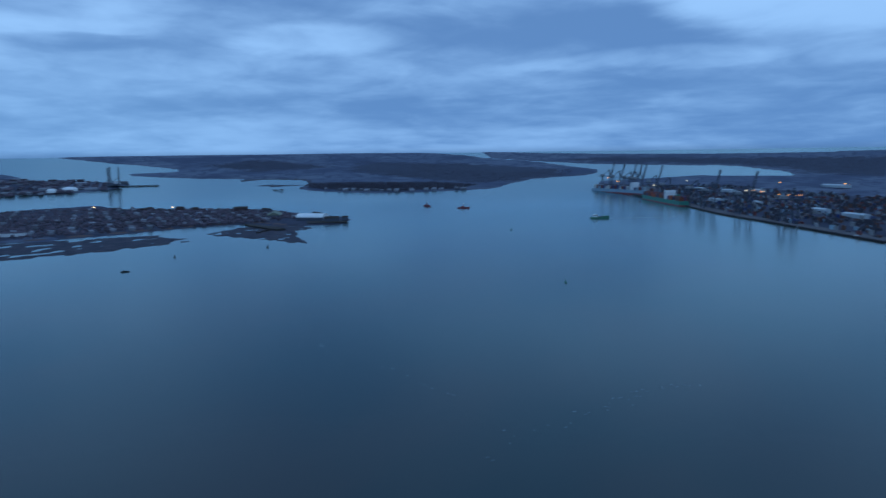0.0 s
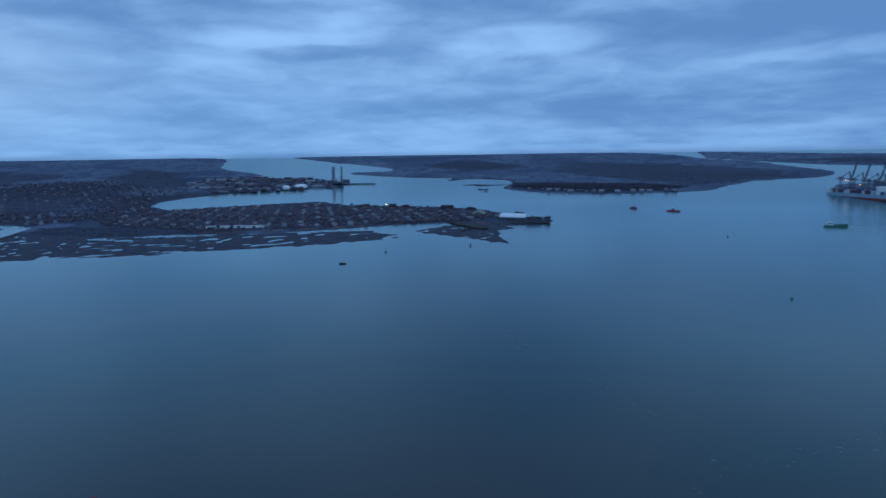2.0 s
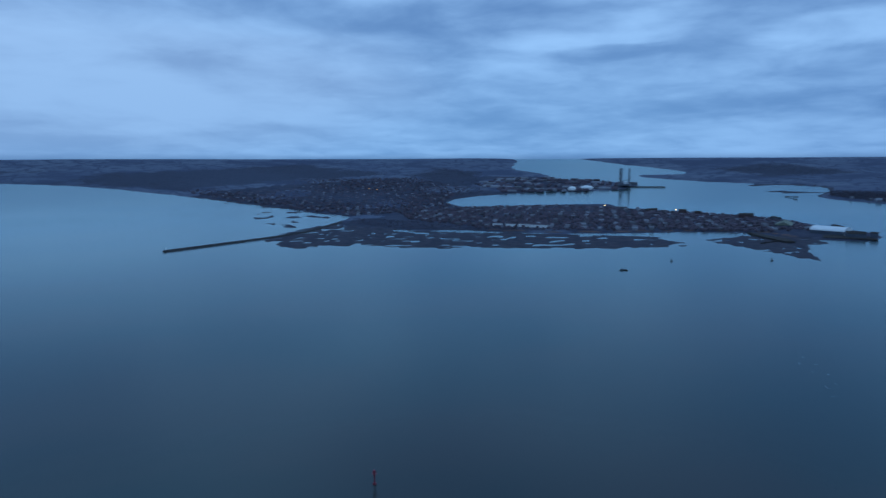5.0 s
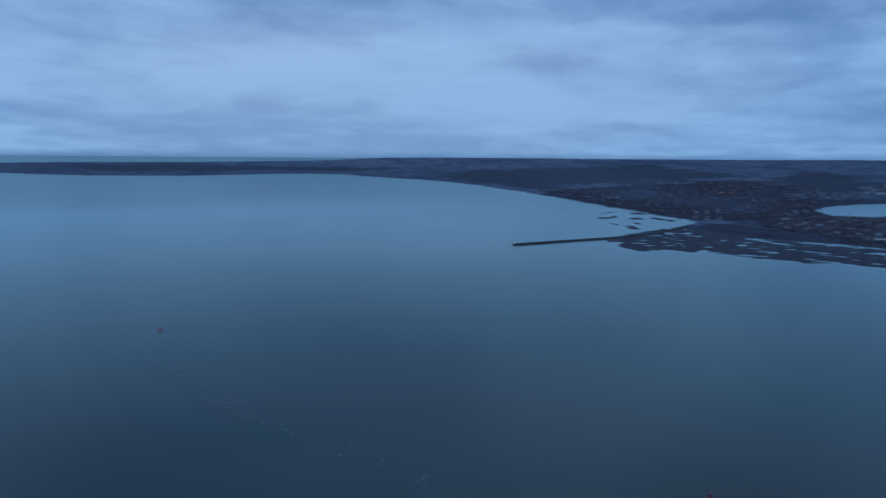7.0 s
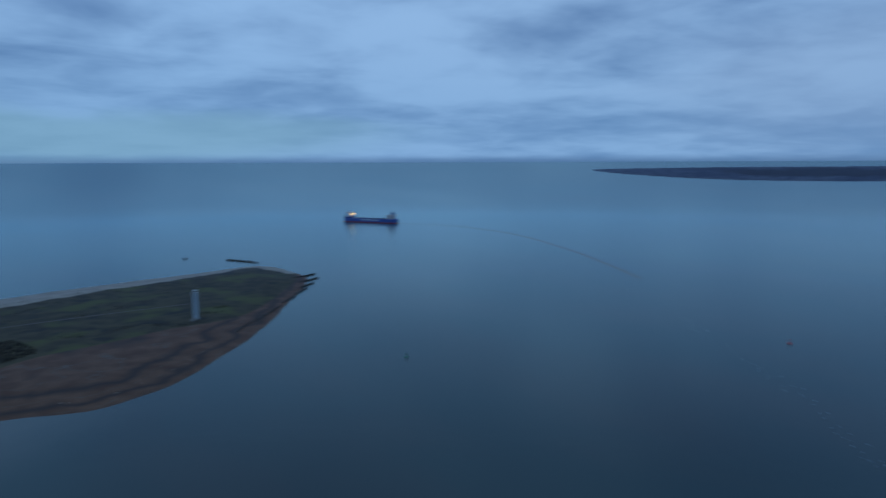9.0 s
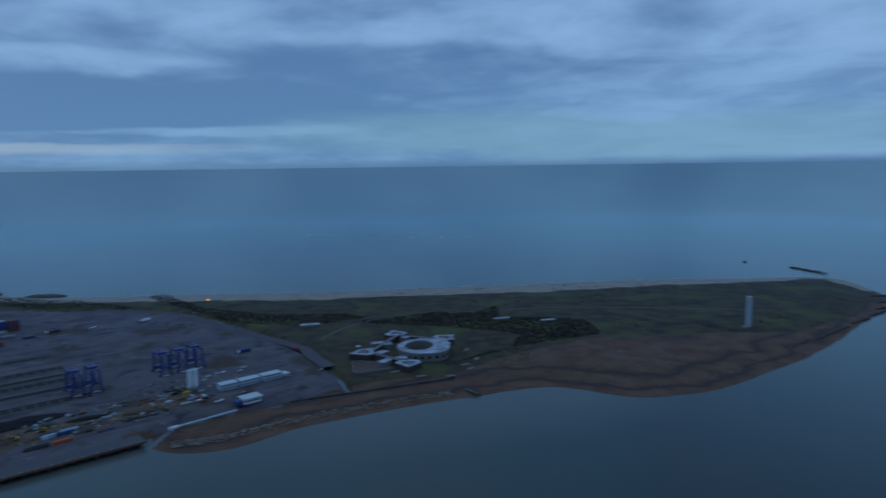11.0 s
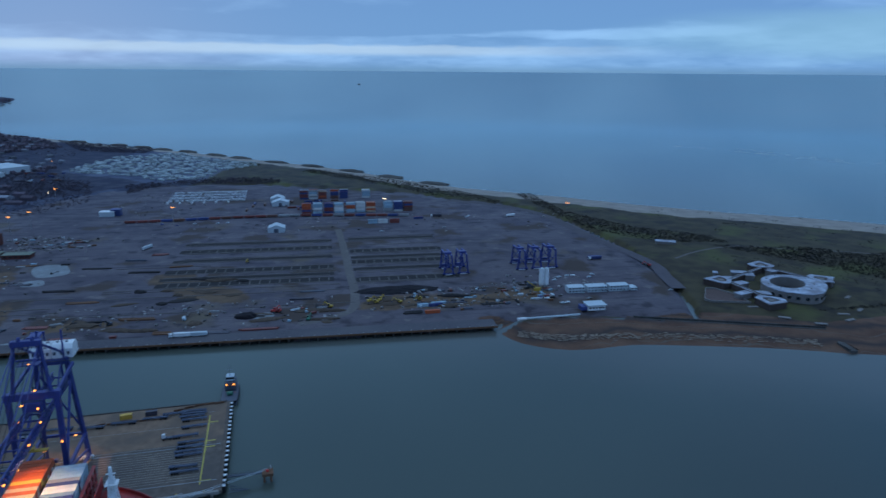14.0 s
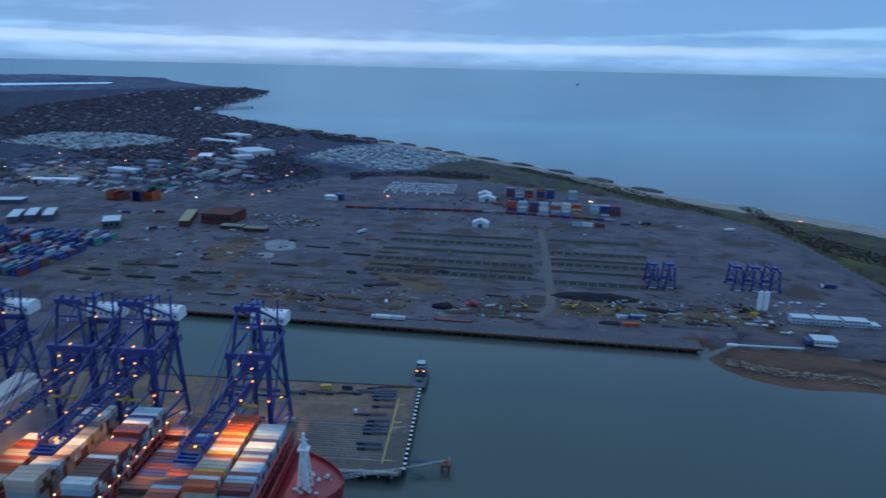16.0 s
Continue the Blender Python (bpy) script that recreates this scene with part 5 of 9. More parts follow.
def build_tug():
    ob = thing("tug_boat", on_berth(1.5, -108, 0, -92) @ Matrix.Diagonal((1.35, 1.35, 1.35, 1)), "small grey workboat moored off the jetty's corner, lights on", "boat")
    hull = [(-11, -3.2), (-8, -3.6), (4, -3.5), (9, -2.2), (12, 0), (9, 2.2), (4, 3.5), (-8, 3.6), (-11, 3.2)]
    part("hull", prism(bmesh.new(), hull, -1, 2.2), STEEL_DARK, ob)
    part("rubbing_strake", prism(bmesh.new(), [(x * 1.03, y * 1.05) for x, y in hull], 1.5, 2.0), BLACK, ob)
    house = part("wheelhouse", box(bmesh.new(), 2.5, 0, 4.2, 6.5, 4.8, 4.0, 0.3), STEEL_DARK, ob)
    part("upper_house", box(bmesh.new(), 2.5, 0, 7.4, 3.8, 3.6, 2.4, 0.3), PALE_SHEET, house)
    part("window", box(bmesh.new(), 2.5, 0, 7.7, 3.9, 3.7, 0.9), GLASS, house)
    mast = bmesh.new()
    tube(mast, (1.5, 0, 8), (1.5, 0, 14), 0.16, 0.08)
    beam(mast, (1.5, -1.6, 11.5), (1.5, 1.6, 11.5), 0.12)
    part("mast", mast, STEEL, ob)
    part("winch", tube(bmesh.new(), (-5, -1.2, 3.0), (-5, 1.2, 3.0), 0.9, n=12), GREEN, ob)
    for y in (-1.6, 1.6):
        part("deck_lamp", box(bmesh.new(), -1.2, y, 5.4, 0.5, 0.8, 0.5, 0.1), ORANGE_LAMP, ob, "lit deck lamp")
    return ob


build_tug()

# ---------------------------------------------------------------- container terminal across the basin
YARD = pose(226, -420, 3.9, 0, 0, 45.6)      # x along its quay, y out over the water


def on_yard(x, y, z=0.0, turn=0.0):
    return YARD @ pose(x, y, z, 0, 0, turn)


DARK_BED = surface("dark_ballast", (0.030, 0.027, 0.028), 0.95, vary=0.3, grain=0.4, patch=0.04)
TRACK = surface("pale_track", (0.128, 0.112, 0.108), 0.9, vary=0.2, grain=0.3, patch=0.05)
COAL = surface("black_spoil", (0.014, 0.012, 0.016), 0.95, vary=0.3, grain=0.1)
BRICK_RED = surface("dark_red_brick", (0.110, 0.040, 0.034), 0.9, vary=0.25, grain=0.5, patch=0.1)
GREEN_ROOF = surface("grey_green_roof", (0.17, 0.19, 0.15), 0.8, vary=0.15)


def quay_wall(name, a, b, top, deep, label):
    """An open-piled quay: a deck edge, piles and a dark back wall."""
    a, b = Vector((*a, 0)), Vector((*b, 0))
    d = b - a
    ob = thing(name, Matrix.Translation(a) @ Matrix.Rotation(math.atan2(d.y, d.x), 4, "Z"), label, "quay", kind="structure")
    n = d.length
    part("deck", box(bmesh.new(), n / 2, -deep / 2, top - 0.6, n, deep, 1.2), TARMAC, ob)
    part("fascia", box(bmesh.new(), n / 2, 0.25, top - 0.5, n, 0.5, 1.4), RUST, ob)
    part("back_wall", box(bmesh.new(), n / 2, -deep + 1.0, top / 2 - 2.5, n, 1.0, top + 3.6), DARK_STONE, ob)
    pile = mesh_of(tube(bmesh.new(), (0, 0, -3), (0, 0, top - 1.2), 0.5), DARK_STONE, "pile")
    for k in range(int(n / 7)):
        hang("pile", pile, ob, pose(3.5 + k * 7, -0.6, 0))
        hang("pile", pile, ob, pose(3.5 + k * 7, -5.0, 0))
    edge = mesh_of(box(bmesh.new(), 0, 0, 0.35, 1.2, 0.6, 0.7, 0.1), CONCRETE, "edge_block")
    for k in range(int(n / 9)):
        hang("edge_block", edge, ob, pose(4 + k * 9, -0.8, top))
    return ob


quay_wall("quay_wall", (226, -421), (504, -140), 4.1, 16, "long open-piled concrete quay along the basin")
quay_wall("basin_end_wall", (504, -140), (389, -98), 4.1, 14, "concrete quay across the head of the basin")
far_quay = [(414, 1494), (358, 1631), (246, 1892), (166, 2071), (68, 2421), (-48, 2719), (-145, 2958), (-299, 3097)]
for p0, p1 in zip(far_quay, far_quay[1:]):
    a, b = Vector((*p1, 0)), Vector((*p0, 0))
    d = b - a
    lift = (level(*p0) + level(*p1)) / 2
    ob = thing("far_quay", Matrix.Translation(a + Vector((0, 0, lift))) @ Matrix.Rotation(math.atan2(d.y, d.x), 4, "Z"), "dark long container quay beyond the harbour", "quay", kind="structure")
    part("deck", box(bmesh.new(), d.length / 2, 12, 3.6, d.length + 6, 40, 1.6), TARMAC, ob)
    part("back_wall", box(bmesh.new(), d.length / 2, -6, 0.5, d.length + 4, 1.5, 8), DARK_STONE, ob)


def build_rows():
    for name, x0, x1, ys in (("crane_runway", 121, 281, (-292, -262, -224, -185, -161, -143)), ("crane_runway", 2, 102, (-296, -242, -216, -198, -172, -137))):
        for k, y in enumerate(ys):
            ob = thing(name, on_yard(0, y), "disused crane runway, dark bed between concrete beams", "runway", "runways across the yard", kind="structure")
            wide = 13.0 if k % 2 else 9.0
            part("bed", box(bmesh.new(), (x0 + x1) / 2, 0, 0.03, x1 - x0, wide, 0.1), DARK_BED, ob)
            for s in (-1, 1):
                part("beam", box(bmesh.new(), (x0 + x1) / 2, s * (wide / 2 + 0.7), 0.2, x1 - x0 - k % 3 * 6, 1.3, 0.4), TRACK, ob)
            if k % 2:
                slab = mesh_of(box(bmesh.new(), 0, 0, 0.16, 0.9, wide - 2.4, 0.2), TRACK, "cross_slab")
                for i in range(int((x1 - x0) / 9)):
                    hang("cross_slab", slab, ob, pose(x0 + 5 + i * 9, 0, 0))
    track = thing("service_track", YARD, "pale worn service track through the yard", "track", kind="structure")
    line = smooth_line([(112, -350), (108, -248), (106, -162), (104, -92), (112, -50), (150, -28)], 6, closed=False)
    verts, faces = [], []
    for i, p in enumerate(line):
        q = line[min(i + 1, len(line) - 1)] - line[max(i - 1, 0)]
        q = np.array([-q[1], q[0]]) / np.hypot(*q) * 4.0
        verts += [(p[0] + q[0], p[1] + q[1], 0.13), (p[0] - q[0], p[1] - q[1], 0.13)]
        if i:
            faces.append((2 * i - 2, 2 * i - 1, 2 * i + 1, 2 * i))
    sheet("track_surface", verts, faces, TRACK, track)
    bm = bmesh.new()
    bmesh.ops.create_uvsphere(bm, u_segments=32, v_segments=10, radius=1.0, matrix=Matrix.Diagonal((38, 12, 1.6, 1)))
    for v in bm.verts:
        v.co += Vector((noise.noise(v.co * 0.15) * 3, noise.noise(v.co * 0.2 + Vector((9, 0, 0))) * 3, noise.noise(v.co * 0.3) * 0.4))
    pool = part("spoil_bank", bm, COAL)
    pool.matrix_basis = on_yard(66, -101)
    tagged(pool, "long low bank of black spoil in the yard", "spoil bank")


build_rows()


def build_heaps():
    """Low banks of brown spoil where the old paving is dug up."""
    earth = surface("brown_spoil", (0.085, 0.060, 0.046), 0.95, vary=0.35, grain=0.4, patch=0.08)
    rng = random.Random(11)
    for k in range(46):
        zone = k % 4
        x, y = ((rng.uniform(180, 300), rng.uniform(-160, -90)), (rng.uniform(120, 330), rng.uniform(-60, -30)), (rng.uniform(380, 540), rng.uniform(-200, -60)), (rng.uniform(-20, 100), rng.uniform(-90, -45)))[zone]
        sx, sy, h = rng.uniform(4, 16), rng.uniform(2, 5), rng.uniform(0.8, 2.4)
        bm = bmesh.new()
        bmesh.ops.create_icosphere(bm, subdivisions=3, radius=1.0, matrix=Matrix.Diagonal((sx, sy, h, 1)))
        for v in bm.verts:
            v.co *= 1 + 0.35 * noise.noise(v.co * 0.35 + Vector((k * 7.1, 0, 0)))
        ob = part("spoil_mound", bm, earth if rng.random() < 0.75 else DARK_BED)
        ob.matrix_basis = on_yard(x, y, 0.0, rng.uniform(-15, 15))
        tagged(ob, "low mound of brown spoil on the torn-up yard", "heap", "spoil heaps")


build_heaps()


def build_yard_crane(m, first=[]):
    """Rubber-tyred yard gantry."""
    if first:
        return copy_thing(first[0], m)
    ob = thing("yard_gantry_crane", m @ Matrix.Diagonal((1.2, 1.0, 0.8, 1)), "dark blue rubber-tyred gantry crane parked in the yard", "crane", "yard gantry cranes")
    for sx in (-1, 1):
        for sy in (-1, 1):
            part("leg", beam(bmesh.new(), (sx * 3.6, sy * 11.5, 1.5), (sx * 2.2, sy * 11.5, 24), 1.2), CRANE_BLUE, ob)
        part("girder", beam(bmesh.new(), (sx * 2.2, -12.5, 24), (sx * 2.2, 12.5, 24), 1.3, 2.0), CRANE_BLUE, ob)
    for sy in (-1, 1):
        part("sill_beam", beam(bmesh.new(), (-5, sy * 11.5, 2.0), (5, sy * 11.5, 2.0), 1.1, 1.4), CRANE_BLUE, ob)
        part("cross_brace", beam(bmesh.new(), (-3.2, sy * 11.5, 6), (2.6, sy * 11.5, 18), 0.6), CRANE_BLUE, ob)
        part("cross_brace", beam(bmesh.new(), (3.2, sy * 11.5, 6), (-2.6, sy * 11.5, 18), 0.6), CRANE_BLUE, ob)
        for sx in (-1, 1):
            part("wheel", tube(bmesh.new(), (sx * 4, sy * 11.5 - 0.5, 0.8), (sx * 4, sy * 11.5 + 0.5, 0.8), 0.8, n=12), BLACK, ob)
        part("wheel_cover", box(bmesh.new(), 0, sy * 11.5, 1.0, 5.0, 1.2, 1.2, 0.1), WHITE_PAINT, ob)
    part("trolley", box(bmesh.new(), 0, 4, 25.8, 5.5, 5.0, 2.2, 0.2), CRANE_BLUE, ob)
    part("cab", box(bmesh.new(), 1.6, 7.5, 21.8, 2.0, 2.2, 2.4, 0.2), PALE_SHEET, ob)
    part("power_box", box(bmesh.new(), 0, -12.8, 4.5, 5.0, 2.0, 2.6, 0.15), CRANE_BLUE, ob)
    first.append(ob)
    return ob


for x, y in ((12, -150), (-3, -152), (-63, -157), (-79, -158), (-95, -159)):
    build_yard_crane(on_yard(x, y, 0.0, 0))


def build_silos():
    ob = thing("batching_plant", on_yard(-68, -86), "pair of tall white cement silos with hoppers", "silo")
    for k in (0, 1):
        x = k * 4.6
        silo = part("silo", tube(bmesh.new(), (x, 0, 4), (x, 0, 19), 2.1, n=20), WHITE_PAINT, ob)
        part("hopper", tube(bmesh.new(), (x, 0, 1.5), (x, 0, 4), 0.4, 2.1, n=20), PALE_SHEET, silo)
        part("cap", tube(bmesh.new(), (x, 0, 19), (x, 0, 20), 2.1, 0.6, n=20), PALE_SHEET, silo)
        legs = bmesh.new()
        for sx in (-1, 1):
            for sy in (-1, 1):
                beam(legs, (x + sx * 1.6, sy * 1.6, 0), (x + sx * 1.6, sy * 1.6, 4.5), 0.25)
        part("leg_frame", legs, STEEL, silo)
    part("conveyor", beam(bmesh.new(), (8, 1, 1), (19, 6, 9), 1.2, 0.8), YELLOW, ob)
    part("hopper_bin", box(bmesh.new(), 12, -5, 2.2, 8, 5, 4.4, 0.3), STEEL_DARK, ob)
    part("control_cabin", box(bmesh.new(), 10, 6, 1.5, 6, 2.5, 2.8, 0.1), YELLOW, ob)


build_silos()


def build_cabin_block(m, n, floors, label):
    """A row of stacked site cabins."""
    ob = thing("site_cabin_block", m, label, "cabins", "site cabins")
    body = mesh_of(box(bmesh.new(), 0, 0, 1.35, 3.0, 9.4, 2.6, 0.08), PALE_SHEET, "cabin")
    pane = mesh_of(box(bmesh.new(), 0, 0, 0, 1.6, 0.06, 1.0), GLASS, "window")
    for f in range(floors):
        for k in range(n):
            c = hang("cabin", body, ob, pose(k * 3.1, 0, f * 2.7))
            hang("window", pane, c, pose(0, 4.72, 1.6))
    return ob


build_cabin_block(on_yard(-139, -73), 6, 2, "white two-storey block of site cabins")
build_cabin_block(on_yard(-118, -73), 6, 2, "white two-storey block of site cabins")
build_cabin_block(on_yard(-97, -73), 5, 2, "white two-storey block of site cabins")
build_cabin_block(on_yard(-147, -73), 2, 1, "low white site cabins beside the block")


def build_gate_house():
    ob = thing("office_building", on_yard(-91, -28), "small white flat-roofed office with a row of windows", "building")
    part("wall", box(bmesh.new(), 0, 0, 2.2, 15, 10, 4.4, 0.05), WHITE_PAINT, ob)
    part("roof", box(bmesh.new(), 0, 0, 4.6, 17, 12, 0.5, 0.1), PALE_SHEET, ob)
    for k in range(5):
        part("window", box(bmesh.new(), -5.6 + k * 2.8, 5.02, 2.3, 1.9, 0.08, 1.4), GLASS, ob)
    part("annex", box(bmesh.new(), 10.4, 0, 1.6, 5, 8, 3.2, 0.1), PAINTS["navy"], ob, "blue annex")


build_gate_house()


def build_tent(m, w, d, label):
    ob = thing("storage_tent", m, label, "tent", "storage tents")
    bm = bmesh.new()
    gable(bm, 0, 0, 0, d, w, 5.5, 9.5)
    part("canopy", bm, PALE_SHEET, ob)
    part("doorway", box(bmesh.new(), d / 2 + 0.05, 0, 2.4, 0.12, 5, 4.8), STEEL_DARK, ob)
    return ob


build_tent(on_yard(186, -350, 0, 90), 20, 17, "pale arched storage tent in the yard")
build_tent(on_yard(190, -516, 0, 90), 24, 18, "pale storage tent beside the container stacks")
build_tent(on_yard(196, -548, 0, 90), 20, 20, "pale storage tent behind another")


def stack_rows():
    rng = random.Random(8)
    rest = []
    mixes = (["rust_red", "orange", "rust_red", "navy"], ["pale_blue", "white", "grey"], ["navy", "navy", "rust_red"], ["pale_blue", "grey", "white"], ["pale_blue", "orange", "grey"],
             ["white", "pale_blue"], ["orange", "beige", "rust_red"], ["grey", "pale_blue"], ["navy", "navy", "white"], ["brown", "rust_red", "navy"])
    for k, x in enumerate((152, 137, 122, 108, 92, 78, 64, 40, 26, 12)):
        for row in range(5):
            for tier in range(rng.choice((4, 5, 5))):
                rest_or = (on_yard(x, -452 - row * 2.7, tier * 2.62, 0), rng.choice(mixes[k]))
                (container(rest_or[0], rest_or[1], "containers in the yard", "stacked in the yard") if row == 0 else rest.append(rest_or))
    for k, x in enumerate((158, 144, 130, 112, 98, 64)):
        for row in range(4):
            for tier in range(rng.choice((4, 5, 5))):
                rest.append((on_yard(x, -560 - row * 2.7, tier * 2.62, 0), rng.choice(mixes[(k * 3 + row // 2) % 10])))
    for k in range(26):
        rest.append((on_yard(165 - k * 0.1 + rng.uniform(-70, 70), -480 - rng.uniform(0, 60), 0, rng.choice((0, 90))), rng.choice(("rust_red", "brown", "navy"))))
    for k, (x, p) in enumerate(((67, "pale_blue"), (54, "white"), (39, "rust_red"))):
        for tier in range(2):
            container(on_yard(x, -378, tier * 2.62, 90 * 0), p, "containers in the yard", "standing before the stacks")
    for x, y, p in ((5, -398, "navy"), (5, -401, "rust_red"), (39, -54, "navy"), (36, -57, "pale_blue"), (48, -54, "pale_blue"), (44, -38, "orange"), (-150, -175, "navy"), (-152, -178, "navy")):
        container(on_yard(x, y, 0, 4), p, "loose containers in the yard", "standing loose in the yard")
    joined_stack("container_stack", rest, "far rows of mixed containers in the yard", "containers")


stack_rows()


def build_train():
    ob = thing("goods_train", YARD, "long line of dark red goods wagons on a siding", "train")
    rng = random.Random(2)
    meshes = [mesh_of(box(bmesh.new(), 0, 0, 2.1, 13.6, 2.6, 2.8, 0.12), p, "wagon") for p in (PAINTS["rust_red"], PAINTS["brown"], PAINTS["navy"], PAINTS["grey"], PAINTS["rust_red"])]
    bogie = mesh_of(box(bmesh.new(), 0, 0, 0.45, 11, 1.8, 0.7, 0.1), BLACK, "bogie")
    line = smooth_line([(375, -419), (316, -423), (244, -431), (170, -433), (94, -426), (10, -414)], 8, closed=False)
    seg = np.cumsum(np.r_[0, np.hypot(*np.diff(line, axis=0).T)])
    for s in np.arange(4, seg[-1], 14.6):
        p = np.array([np.interp(s, seg, line[:, 0]), np.interp(s, seg, line[:, 1])])
        q = np.array([np.interp(s + 1, seg, line[:, 0]), np.interp(s + 1, seg, line[:, 1])]) - p
        w = hang("wagon", rng.choice(meshes), ob, pose(p[0], p[1], 0, 0, 0, math.degrees(math.atan2(q[1], q[0]))))
        hang("bogie", bogie, w)


build_train()


def car_mesh(paint):
    bm = bmesh.new()
    box(bm, 0, 0, 0.62, 4.3, 1.75, 0.7, 0.12)
    box(bm, -0.2, 0, 1.2, 2.3, 1.55, 0.62, 0.2)
    return mesh_of(bm, paint, "body")


def build_cars():
    bodies = [car_mesh(WHITE_PAINT), car_mesh(PAINTS["grey"]), car_mesh(PALE_SHEET), car_mesh(PAINTS["navy"])]
    wheels = bmesh.new()
    for x in (-1.35, 1.35):
        for s in (-1, 1):
            tube(wheels, (x, s * 0.7, 0.32), (x, s * 0.9, 0.32), 0.32, n=8)
    wheel = mesh_of(wheels, BLACK, "wheels")
    rng = random.Random(4)

    def car(x, y, turn, k=None):
        ob = thing("car", on_yard(x, y, 0.05, turn), "small pale car parked in the yard", "car", "cars parked in the yard")
        hang("body", rng.choice(bodies) if k is None else bodies[k], ob)
        hang("wheels", wheel, ob)

    for x, y in ((-64, -59), (-55, -62), (-60, -58), (-69, -44), (-74, -45), (-91, -116), (-87, -114), (-100, -119), (-106, -119), (-84, -108), (-178, -63), (-60, -172),
                 (-120, -112), (-126, -120), (-96, -52), (310, -395), (290, -402), (250, -404), (262, -402), (225, -400), (60, -330), (-20, -340), (-60, -400), (-64, -404), (330, -405)):
        car(x, y, rng.uniform(-20, 20))
    # rows of stored vehicles: too many to count
    verts_bm = bmesh.new()
    for row in range(8):
        for k in range(36):
            if rng.random() < 0.93:
                x, y = 246 + k * 3.05 + row * 0.6, -562 - (row // 2) * 23 - (row % 2) * 5.8 + 0.08 * k
                box(verts_bm, x, y, 1.0, 2.0, 4.6, 1.5)
                box(verts_bm, x, y + 0.2, 1.9, 1.7, 2.6, 0.7)
    ob = part("stored_vehicles", verts_bm, surface("stored_car_paint", (0.42, 0.46, 0.50), 0.4, vary=0.1, island=0.45))
    ob.matrix_basis = YARD
    tagged(ob, "close rows of pale new vehicles in store", "vehicles", kind="stuff")
    for k in range(6):
        ob = part("parked_van", box(box(bmesh.new(), 0, 0, 1.5, 2.3, 6.0, 2.3, 0.15), 0, 2.4, 0.9, 2.2, 1.6, 1.2, 0.1), WHITE_PAINT)
        ob.matrix_basis = on_yard(352 - k * 17, -545, 0.05, 4)
        tagged(ob, "white van parked before the rows of vehicles", "van", "vans in the yard")


build_cars()


def build_digger(m, paint, label):
    ob = thing("excavator", m, label, "excavator", "diggers in the yard")
    for s in (-1, 1):
        part("track", box(bmesh.new(), 0, s * 1.2, 0.5, 4.2, 0.6, 0.95, 0.25), BLACK, ob)
    part("body", box(bmesh.new(), -0.5, 0, 1.75, 3.6, 2.6, 1.4, 0.2), paint, ob)
    cab = part("cab", box(bmesh.new(), 0.8, 0.75, 2.7, 1.5, 1.1, 1.8, 0.15), GLASS, ob)
    part("roof", box(bmesh.new(), 0.8, 0.75, 3.65, 1.5, 1.1, 0.14), paint, cab)
    arm = part("boom", beam(bmesh.new(), (1.2, -0.2, 2.2), (4.6, -0.2, 5.2), 0.6), paint, ob)
    part("dipper", beam(bmesh.new(), (4.6, -0.2, 5.2), (6.4, -0.2, 2.2), 0.45), paint, arm)
    part("bucket", box(bmesh.new(), 6.3, -0.2, 1.5, 1.2, 1.2, 1.1, 0.25), STEEL_DARK, arm)


for x, y, p, w in ((93, -72, YELLOW, "yellow excavator at work on the torn-up yard"), (84, -73, YELLOW, "yellow excavator at work on the torn-up yard"), (88, -68, YELLOW, "yellow excavator at work on the torn-up yard"),
                   (68, -66, YELLOW, "yellow excavator at work on the torn-up yard"), (50, -71, YELLOW, "yellow excavator at work on the torn-up yard"), (167, -58, RED, "red excavator beside the basin quay"),
                   (171, -59, RED, "red excavator beside the basin quay"), (143, -36, GREEN, "green excavator beside the basin quay"), (126, -63, YELLOW, "yellow excavator at work on the torn-up yard"),
                   (207, -212, YELLOW, "yellow excavator between the runways"), (-195, -140, RED, "red excavator beside the yard road"), (293, -48, STEEL_DARK, "dark excavator beside the basin quay")):
    build_digger(on_yard(x, y, 0.0, (x * 37) % 360), p, w)

for x, y, h, w in ((736, -745, 18, ORANGE_LAMP), (840, -640, 18, WHITE_LAMP), (905, -560, 18, ORANGE_LAMP), (960, -470, 18, WHITE_LAMP), (700, -800, 18, ORANGE_LAMP), (1010, -700, 18, WHITE_LAMP), (590, -410, 6, WHITE_LAMP), (640, -930, 18, ORANGE_LAMP), (314, -396, 24, ORANGE_LAMP), (48, -423, 24, WHITE_LAMP), (491, -372, 22, ORANGE_LAMP), (479, -400, 22, ORANGE_LAMP), (514, -583, 20, ORANGE_LAMP)):
    px = on_yard(x, y).translation
    lamp_post(px.x, px.y, 3.9, h, glow=w)
lamp_post(387, -883, 3.0, 9)


